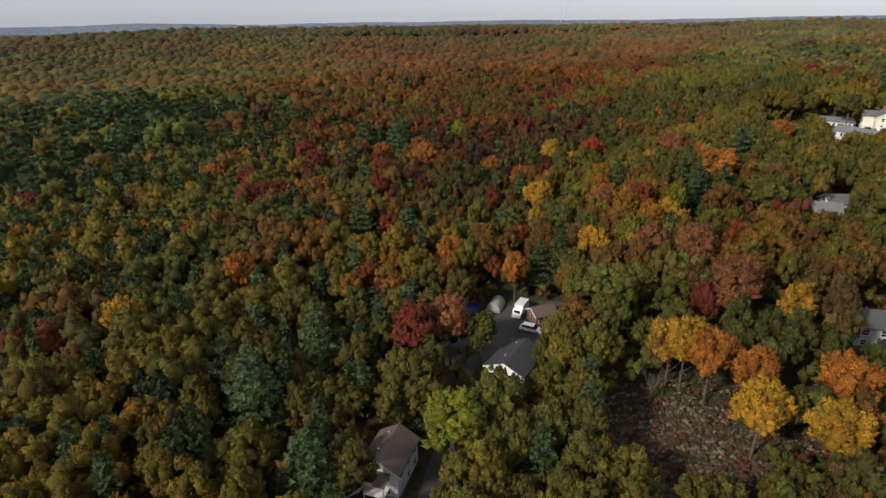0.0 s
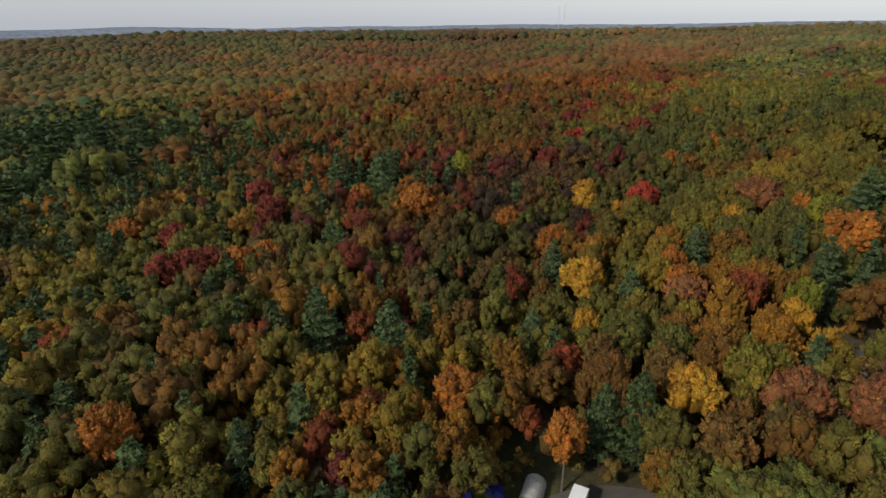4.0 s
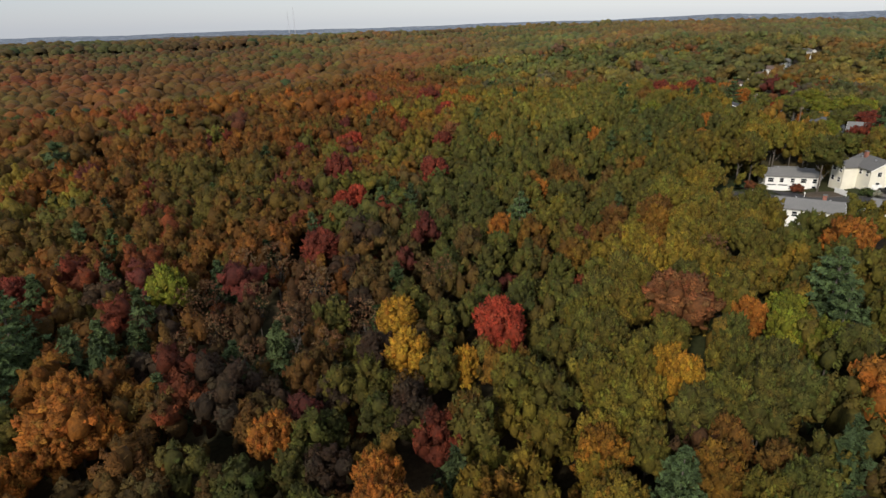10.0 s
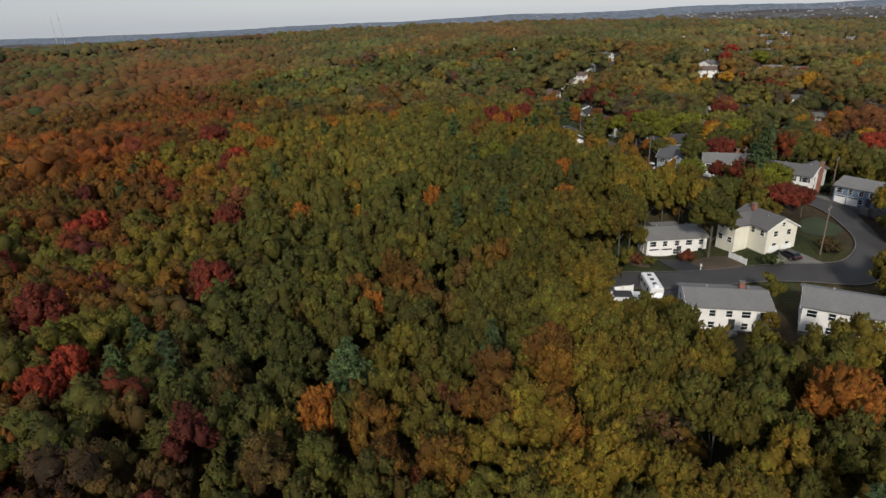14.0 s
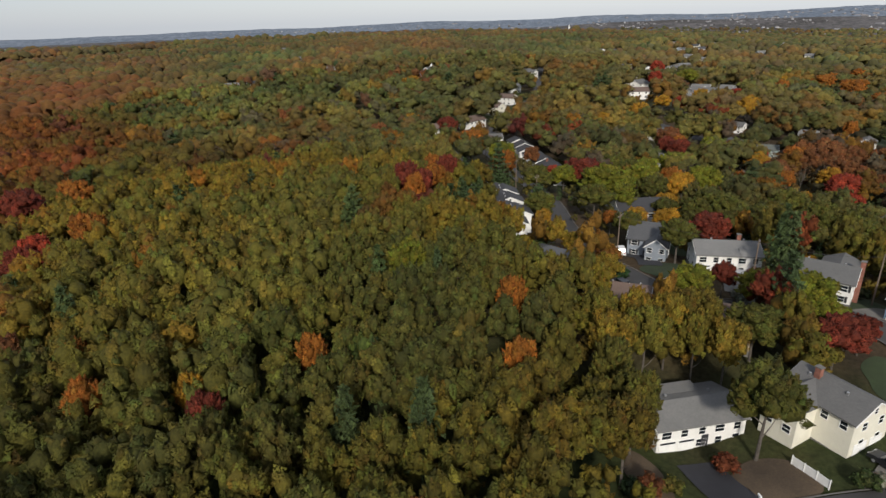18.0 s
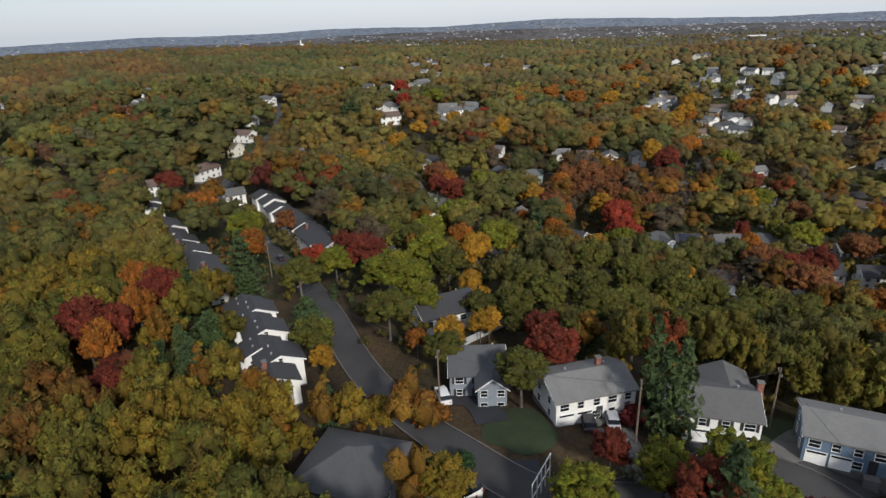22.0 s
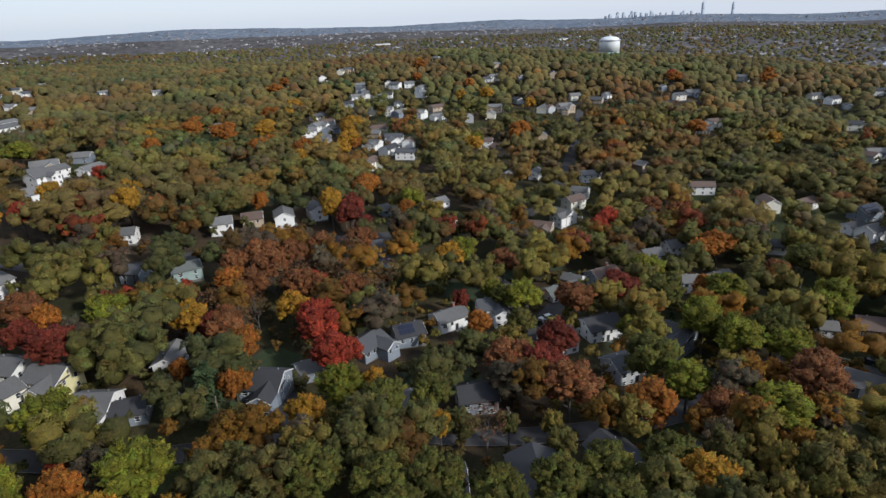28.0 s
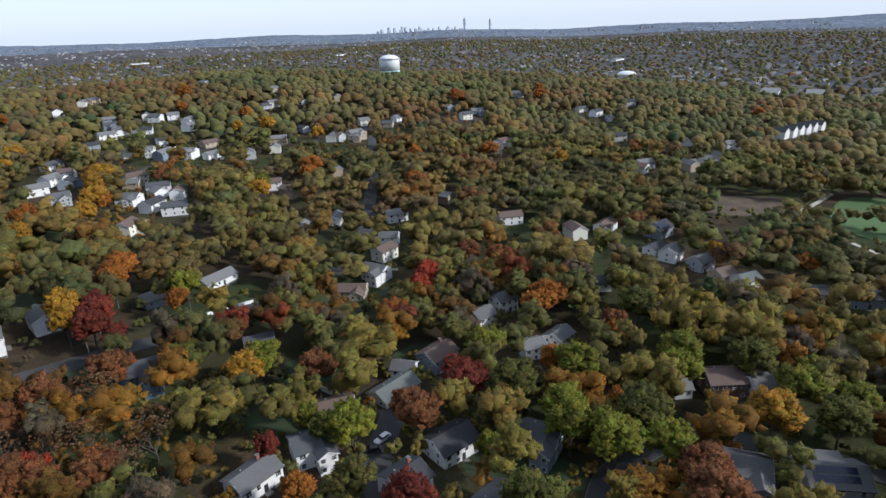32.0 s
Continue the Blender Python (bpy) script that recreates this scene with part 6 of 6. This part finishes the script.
for x, y, rot, L in ((626, -645, 20, 70), (590, -705, 20, 60), (2750, 1100, 30, 60), (1900, 2700, 60, 50), (900, 3300, 80, 70), (2800, -300, 10, 70), (2500, -1000, 20, 60), (1500, -1500, 15, 70)):
    t = thing("long_building", pose(x, y, gz(x, y), 0, 0, rot - 90), "long pale flat-roofed building far beyond the woods", "building", "far buildings")
    part("wall", box(-L / 2, L / 2, -11, 11, -3, 12), WALLS["white"], t)
    part("roof", box(-L / 2 - 0.6, L / 2 + 0.6, -11.6, 11.6, 12, 13), ROOFS["pale"], t)
    for k in range(int(L / 12)):
        part("window_band", box(-L / 2 + 3 + k * 12, -L / 2 + 12 + k * 12, -11.1, -10.9, 5, 8), GLASS, t)
    PLOTS.append((x, y, L * 0.5))


def far_town():
    """Hundreds of houses too far to tell apart, in streets over the plain."""
    rng = np.random.default_rng(31)
    vs, fs, cs, n = [], [], [], 0
    body = np.array([(x, y, z) for z in (0, 1) for y in (-1, 1) for x in (-1, 1)] + [(-1, 0, 1.55), (1, 0, 1.55)], float)
    quads = [(0, 1, 5), (0, 5, 4), (2, 6, 7), (2, 7, 3), (0, 4, 6), (0, 6, 2), (1, 3, 7), (1, 7, 5), (4, 8, 6), (5, 7, 9), (4, 5, 9), (4, 9, 8), (6, 8, 9), (6, 9, 7)]
    roofs = np.array([0] * 10 + [1] * 4)
    for _ in range(8000):
        a, d = math.radians(28 + 140 * rng.random() ** 0.7), 800 + 3300 * rng.random() ** 0.8
        x, y = 200 + math.sin(a) * d, 230 + math.cos(a) * d
        if d < wood_edge(x, y) and rng.random() < 0.85:
            continue
        if noise.noise(Vector((x / 260, y / 260, 5.0))) < -0.05 or noise.noise(Vector((x / 60, y / 60, 9.0))) < -0.1:
            continue
        L, W, H, t = rng.uniform(4.5, 7.5), rng.uniform(3, 4.8), rng.uniform(5, 8), rng.uniform(0, 3.14)
        if rng.random() < 0.05:
            L, W = L * 3, W * 2
        v = body * (L, W, H) - (0, 0, 4)
        L, W = L * 0.8, W * 0.8
        v = np.stack([v[:, 0] * math.cos(t) - v[:, 1] * math.sin(t) + x, v[:, 0] * math.sin(t) + v[:, 1] * math.cos(t) + y, v[:, 2] + gz(x, y) + (6 if d > wood_edge(x, y) else 4)], 1)
        # wall tones greyed for haze in the colour itself, dimmest towards the north-east
        wall = np.array((0.46, 0.46, 0.47)) * rng.uniform(0.35, 1.0) ** (2.6 if a < 1.6 else 1.5)
        roof = np.array((0.15, 0.14, 0.14)) * rng.uniform(0.4, 1.5)
        for q, f in enumerate(quads):
            vs.append(v[list(f)])
            cs.append(np.repeat((roof if roofs[q] else wall)[None], 3, 0))
            fs.append(np.arange(3) + n)
            n += 3
    m, nodes, links, b = shader("hazed_town_paint", 0.8)
    at = nodes.new("ShaderNodeAttribute")
    at.attribute_name = "leaf"
    links.new(at.outputs["Color"], b.inputs["Base Color"])
    tagged(new("far_town", raw_mesh("far_town", np.vstack(vs), np.array(fs), m, np.vstack(cs))), "pale scattered houses of the far suburbs among trees", "town", kind="stuff")


far_town()

# ---- vehicles ----
CAR_PAINT = {k: plain("car_paint_" + k, c, 0.3, 0.1, vary=0.06, bump=0.0) for k, c in
             (("white", (0.75, 0.75, 0.75)), ("black", (0.02, 0.02, 0.024)), ("silver", (0.42, 0.43, 0.45)), ("blue", (0.04, 0.07, 0.16)), ("red", (0.3, 0.03, 0.03)))}
RUBBER = plain("tyre_rubber", (0.02, 0.02, 0.02), 0.9, vary=0.2)
LAMP, _n, _l, _b = shader("headlight_lens", 0.1)
_b.inputs["Base Color"].default_value = (0.7, 0.7, 0.7, 1)
REDLAMP, _n, _l, _b = shader("tail_light_lens", 0.2)
_b.inputs["Base Color"].default_value = (0.4, 0.02, 0.02, 1)


def wheel_at(t, x, y, r=0.34):
    w = part("wheel", tube(bmesh.new(), (0, -0.11, 0), (0, 0.11, 0), r, r, 14), RUBBER, t, Matrix.Translation((x, y, r)))
    part("rim", tube(bmesh.new(), (0, -0.12, 0), (0, 0.12, 0), r * 0.6, r * 0.6, 10), METAL, w)


def car(x, y, rot, paint="white", tall=1.65, L=4.7, name="car", words=""):
    t = thing(name, pose(x, y, gz(x, y) + 0.2, 0, 0, rot), words or f"{paint} parked car on the asphalt", "car", "parked cars")
    h = L / 2
    part("body", prism([(-h, 0.35), (h, 0.35), (h, 0.75), (h - 0.25, 0.92), (h - 1.2, 1.0), (-h + 0.5, 1.02), (-h, 0.9)], -0.88, 0.88), CAR_PAINT[paint], t, Matrix.Rotation(radians(-90), 4, "Z"))
    part("cabin_glass", prism([(-h + 0.35, 1.0), (h - 1.3, 0.99), (h - 2.0, tall - 0.08), (-h + 0.7, tall - 0.08)], -0.8, 0.8), GLASS, t, Matrix.Rotation(radians(-90), 4, "Z"))
    part("roof_panel", box(-h + 0.62, h - 1.95, -0.74, 0.74, tall - 0.09, tall, 0.03), CAR_PAINT[paint], t)
    for wx in (-h + 0.85, h - 0.9):
        for wy in (-0.82, 0.82):
            wheel_at(t, wx, wy)
    for wy in (-0.6, 0.6):
        part("headlight", box(h - 0.12, h + 0.02, wy - 0.2, wy + 0.2, 0.66, 0.8, 0.02), LAMP, t)
        part("tail_light", box(-h - 0.02, -h + 0.08, wy - 0.2, wy + 0.2, 0.7, 0.88, 0.02), REDLAMP, t)
    return t


car(212.6, 275.2, 30, "white", 1.75)
car(278.7, 343.3, 45, "black")
car(167.3, 220.6, 62, "black", 1.5)
car(357.4, 173.8, 100, "white", 1.5)
car(355.2, 178.4, 60, "black", 1.5)
car(304.1, 101.4, 30, "black")
car(300.3, 108.4, -35, "black")
car(193.2, 266.8, 60, "black", 1.5)
car(210.5, 249.2, 10, "silver")
car(208.8, 252.5, 12, "black")
car(217.0, 222.0, 150, "black")
car(19.6, 115.3, -28, "white", 1.7, 5.2)
car(198.5, 305.5, 110, "black", 1.5)
car(331.0, 301.0, 70, "blue")
car(27.6, 110.4, 60, "white", 1.5)


def box_truck(x, y, rot):
    t = thing("box_truck", pose(x, y, gz(x, y) + 0.1, 0, 0, rot), "white box truck parked on the gravel yard", "truck")
    part("cargo_box", box(-2.8, 1.2, -1.1, 1.1, 0.8, 3.1, 0.04), CAR_PAINT["white"], t)
    part("cab", prism([(1.3, 0.5), (3.0, 0.5), (3.0, 1.3), (2.3, 1.5), (1.9, 2.2), (1.3, 2.2)], -1.0, 1.0), CAR_PAINT["white"], t, Matrix.Rotation(radians(-90), 4, "Z") @ Matrix.Diagonal((1, 1, 1, 1)))
    part("windscreen", box(2.0, 2.4, -0.8, 0.8, 1.45, 2.05), GLASS, t)
    for wx in (-1.8, 2.2):
        for wy in (-0.95, 0.95):
            wheel_at(t, wx, wy, 0.42)


box_truck(18.0, 122.6, -118)


def motorhome(x, y, rot):
    t = thing("motorhome", pose(x, y, gz(x, y) + 0.15, 0, 0, rot), "white motorhome with dark roof hatches on a driveway", "motorhome")
    part("body", box(-3.9, 3.2, -1.2, 1.2, 0.5, 3.2, 0.12), CAR_PAINT["white"], t)
    part("cab", prism([(3.2, 0.5), (4.2, 0.5), (4.2, 1.2), (3.6, 1.5), (3.2, 2.3)], -1.0, 1.0), CAR_PAINT["white"], t, Matrix.Rotation(radians(-90), 4, "Z"))
    for hx in (-2.6, -0.6, 1.2):
        part("roof_hatch", box(hx - 0.35, hx + 0.35, -0.35, 0.35, 3.2, 3.36, 0.03), DARKTRIM, t)
    part("air_conditioner", box(1.9, 2.8, -0.4, 0.4, 3.2, 3.5, 0.06), TRIM, t)
    for wx in (-2.4, 3.0):
        for wy in (-1.05, 1.05):
            wheel_at(t, wx, wy, 0.4)
    for hx in (-2.8, -0.5, 1.5):
        part("side_window", box(hx - 0.45, hx + 0.45, -1.24, -1.19, 1.9, 2.5, 0.02), GLASS, t)


motorhome(136.9, 233.3, -137)
t = thing("utility_trailer", pose(131.6, 235.4, gz(131.6, 235.4) + 0.1, 0, 0, -50), "low white box trailer with a dark load inside a fence", "trailer")
part("bed", box(-2.6, 2.6, -1.4, 1.4, 0.6, 1.9, 0.03), CAR_PAINT["white"], t)
part("load", box(-2.2, 1.0, -1.1, 1.1, 1.9, 2.2, 0.03), DARKTRIM, t)
for wy in (-1.2, 1.2):
    wheel_at(t, 0.0, wy, 0.36)

PLOTS.extend([(155, 225, 6), (150, 222.5, 5), (159, 211, 7), (153, 215, 5), (166, 208, 5), (186, 214, 9), (177, 221.5, 8), (195, 228, 7), (169, 214, 7), (176, 207.5, 8), (161, 228, 6), (200, 225, 7), (190, 220, 8), (203, 232, 5), (206, 270, 8), (194.8, 270.5, 5), (207.3, 290.3, 4), (201.8, 255.4, 4), (132, 234, 5.5), (137, 232, 5.0)])
LOW_GARDENS.extend([(412, 276, 9), (417, 262, 10), (423, 246, 9), (427, 230, 9), (430, 212, 9), (431, 196, 9), (438, 176, 9), (446, 160, 9), (385, 190, 9), (398, 200, 8), (125, 229, 7), (121, 226, 6), (128, 222, 7), (132, 213, 7), (137, 204, 7), (126, 215, 6), (400, -100, 22), (388, -68, 18), (378, -40, 14), (335, -105, 20), (326, -75, 16), (318, -50, 12), (372, -130, 18)])

# ---- yard things, fences, poles ----
CANVAS = plain("grey_canvas", (0.34, 0.33, 0.30), 0.9, coarse=1.2, fine=8, vary=0.25)
TARP = plain("blue_tarpaulin", (0.015, 0.03, 0.28), 0.55, coarse=0.9, fine=5, vary=0.35, bump=0.4)
t = thing("storage_tent", pose(12.6, 126.6, gz(12.6, 126.6), 0, 0, 68), "grey rounded canvas storage tent on the gravel yard", "tent")
arch = [(-1.6, 0.0)] + [(-1.6 * math.cos(q * math.pi / 10), 0.8 + 1.6 * math.sin(q * math.pi / 10)) for q in range(11)] + [(1.6, 0.0)]
part("cover", prism(arch, -2.3, 2.3), CANVAS, t)
for k in range(4):
    part("hoop", prism([(a * 1.02, b * 1.02) for a, b in arch], -2.15 + k * 1.4, -2.08 + k * 1.4), METAL, t)
t = thing("tarpaulin", pose(4.6, 127.8, gz(4.6, 127.8), 0, 0, 12), "crumpled blue tarpaulin over a low heap", "tarpaulin")
bm = bmesh.new()
bmesh.ops.create_grid(bm, x_segments=18, y_segments=10, size=1.0)
for v in bm.verts:
    v.co = Vector((v.co.x * 4.6, v.co.y * 2.2, 0.2 + 0.9 * max(0, 1 - v.co.x ** 2) * max(0, 1 - v.co.y ** 2) + 0.35 * noise.noise(Vector((v.co.x * 4, v.co.y * 3, 1)))))
bmesh.ops.solidify(bm, geom=bm.faces[:], thickness=0.05)
part("sheet", bm, TARP, t)
house(22.6, 119.6, 20, 5.4, 4.4, 2.3, "brown", "brown", "", 1, 0.5, "garden_shed")


def fence(points, height=1.7, material=None, words="white panel fence along a garden", board=1.9):
    """Posts and boards along a line, each a part."""
    line = smooth_line(points, board) if len(points) > 2 else np.array(points, float)
    seg = []
    for a, b in zip(line[:-1], line[1:]):
        n = max(1, int(round(np.hypot(*(b - a)) / board)))
        seg += [a + (b - a) * k / n for k in range(n)]
    seg.append(line[-1])
    x0, y0 = seg[0]
    t = thing("fence", Matrix.Translation((x0, y0, gz(x0, y0))), words, "fence")
    for i, (x, y) in enumerate(seg):
        z = gz(x, y) - gz(x0, y0)
        part("post", box(-0.07, 0.07, -0.07, 0.07, -0.5, height + 0.12, 0.01), material or TRIM, t, Matrix.Translation((x - x0, y - y0, z)))
        if i + 1 < len(seg):
            q = seg[i + 1]
            ln = math.hypot(q[0] - x, q[1] - y)
            m = Matrix.Translation((x - x0, y - y0, z)) @ Matrix.Rotation(math.atan2(q[1] - y, q[0] - x), 4, "Z") @ Matrix.Rotation(-math.atan2(gz(*q) - gz(x, y), ln), 4, "Y")
            part("panel", box(0.05, ln - 0.05, -0.025, 0.025, 0.08, height, 0.008), material or TRIM, t, m)
    return t


fence([(162.6, 230.2), (160.1, 225.8)], 1.3)
fence([(132.6, 238.6), (129.2, 233.6), (126.6, 229.6), (123.6, 225.0)], 1.8)
fence([(130.6, 232.2), (134.0, 229.2), (134.9, 230.2), (136.8, 227.2)], 1.8)
fence([(132.6, 238.6), (135.4, 236.2)], 1.8)
fence([(191.2, 272.2), (189.0, 268.2), (192.0, 264.6)], 1.6)
fence([(393.0, 188.5), (391.5, 184.0), (393.3, 177.9), (386.0, 174.5), (379.0, 172.0)], 1.8)
fence([(452.5, 187.0), (457.5, 168.5)], 1.4, None, "white garden wall along the road")
fence([(422.0, 119.0), (431.0, 108.0)], 1.2)
fence([(470.0, 104.0), (463.0, 98.0)], 1.2)
fence([(229.0, 276.0), (238.0, 271.0), (246.0, 268.5)], 1.6, WALLS["grey"], "weathered grey board fence behind a house")
fence([(340.0, 285.0), (333.0, 279.5)], 1.2)
WOOD_POLE = plain("pole_wood", (0.16, 0.12, 0.09), 0.9, coarse=1, fine=8, vary=0.3)
pole_tops = []
for x, y in ((172.3, 216.5), (216.0, 227.0), (206.5, 246.0), (210, 275), (229, 308), (262, 336), (302, 246), (314, 270), (296, 214), (440, 180), (429, 226), (416, 286)):
    t = thing("utility_pole", Matrix.Translation((x, y, gz(x, y))), "brown wooden utility pole beside the street", "pole", "utility poles")
    part("shaft", tube(bmesh.new(), (0, 0, -0.6), (0, 0, 10.5), 0.17, 0.11, 8), WOOD_POLE, t)
    part("crossarm", box(-1.1, 1.1, -0.06, 0.06, 9.6, 9.75), WOOD_POLE, t)
    for q in (-0.95, 0.0, 0.95):
        part("insulator", tube(bmesh.new(), (q, 0, 9.75), (q, 0, 9.98), 0.06, 0.04, 6), METAL, t)
    pole_tops.append(Vector((x, y, gz(x, y) + 9.9)))
for a, b in ((0, 1), (1, 2), (2, 3), (3, 4), (4, 5), (6, 7), (6, 8), (9, 10)):
    p, q = pole_tops[a], pole_tops[b]
    bm = bmesh.new()
    across = (q - p).cross(UP).normalized() * 0.025
    rings = []
    for k in range(9):
        cur = p.lerp(q, k / 8) - Vector((0, 0, 4 * (k / 8) * (1 - k / 8) * 0.9))
        rings.append([bm.verts.new(cur + o) for o in (across, UP * 0.025, -across, -UP * 0.025)])
    for r0, r1 in zip(rings[:-1], rings[1:]):
        for k in range(4):
            bm.faces.new((r0[k], r0[(k + 1) % 4], r1[(k + 1) % 4], r1[k]))
    ob = new("power_line", as_mesh("power_line", bm, DARKTRIM))
    tagged(ob, "thin black sagging power line between poles", "cable")
t = thing("play_frame", pose(194.0, 257.6, gz(194, 257.6), 0, 0, -15), "tall white tubular frame beside the turning place", "frame")
for i, px in enumerate((-3.0, -1.4, 0.0, 1.4, 3.0)):
    part("upright", tube(bmesh.new(), (px, 0, -0.4), (px, 0, 4.2), 0.07, 0.07, 6), TRIM, t)
for z in (2.1, 4.15):
    part("crossbar", tube(bmesh.new(), (-3.1, 0, z), (3.1, 0, z), 0.07, 0.07, 6), TRIM, t)
t = thing("mailbox", pose(153.6, 231.9, gz(153.6, 231.9), 0, 0, 40), "white mailbox on a post beside the kerb", "mailbox")
part("post", box(-0.06, 0.06, -0.06, 0.06, -0.3, 1.1), TRIM, t)
part("box", prism([(-0.14, 1.1), (0.14, 1.1), (0.14, 1.3), (0.0, 1.42), (-0.14, 1.3)], -0.3, 0.3), TRIM, t)

# low shrubs by the houses
SHRUBS = crown_meshes(broadleaf, (140, 141, 142), 330, 0.2, lobes=12, radius=1.5, low=0.1, high=2.4)
for x, y, s, c in ((157.6, 236.6, 1.2, (0.16, 0.045, 0.02)), (158.9, 238.0, 0.7, (0.05, 0.07, 0.02)), (149, 240.5, 1.0, (0.11, 0.10, 0.02)), (147, 242.5, 1.2, (0.14, 0.05, 0.02)), (145.5, 244, 1.0, (0.04, 0.065, 0.03)),
                   (162.5, 222.5, 1.1, (0.05, 0.07, 0.02)), (163.6, 221, 0.9, (0.28, 0.27, 0.22)), (174.5, 215, 1.2, (0.07, 0.05, 0.02)), (176, 216.5, 1.2, (0.08, 0.06, 0.02)), (196, 268, 1.3, (0.03, 0.06, 0.02)), (194, 272, 1.5, (0.04, 0.07, 0.02))) + (
                   (206, 274, 1.4, (0.24, 0.10, 0.02)), (208, 277, 1.6, (0.26, 0.11, 0.02)), (204.5, 276, 1.3, (0.22, 0.09, 0.02)), (211, 281, 1.5, (0.24, 0.11, 0.02)), (232, 232, 2.0, (0.03, 0.05, 0.02)), (200, 246, 1.4, (0.34, 0.36, 0.30)),
                   (211, 246, 1.5, (0.13, 0.018, 0.02)), (216, 243, 1.3, (0.04, 0.06, 0.02)), (219, 229, 1.2, (0.04, 0.05, 0.02))):
    t = thing("shrub", Matrix.Translation((x, y, gz(x, y) - 0.1)), "dense rounded garden shrub near a house", "shrub", "garden shrubs")
    k = int(abs(x * 7 + y) * 10) % 3
    b = part("leaves", SHRUBS[k], None, t, Matrix.Diagonal((s, s, s * 0.9, 1)))
    b.color = (*c, 1)
    part("stem", tube(bmesh.new(), (0, 0, -0.2), (0, 0, 1.0 * s), 0.09, 0.05, 6), BARK, t)


def brush():
    """Dry brush and broken stone over the clearing and between gardens."""
    rng = np.random.default_rng(77)
    vs, fs, cs, n = [], [], [], 0
    for _ in range(2200):
        x, y = 42 + rng.normal(0, 13), 80 + rng.normal(0, 7)
        s = rng.uniform(0.12, 0.42)
        v, f, c = broadleaf(140 + rng.integers(4), 22, 1.0, 2, 0, 3.0, 0.2, 5.0)
        vs.append(v * (s, s, s * 0.8) + (x, y, gz(x, y)))
        fs.append(f + n)
        cs.append(c * np.array(((0.11, 0.075, 0.05), (0.09, 0.07, 0.04), (0.14, 0.05, 0.035), (0.2, 0.18, 0.15))[rng.integers(4)] + (1.0,)))
        n += len(v)
    tagged(new("dry_brush", raw_mesh("dry_brush", np.vstack(vs), np.vstack(fs), LEAF, np.vstack(cs))), "dry brown brush scattered over a rough clearing", "brush", kind="stuff")


brush()

plant()
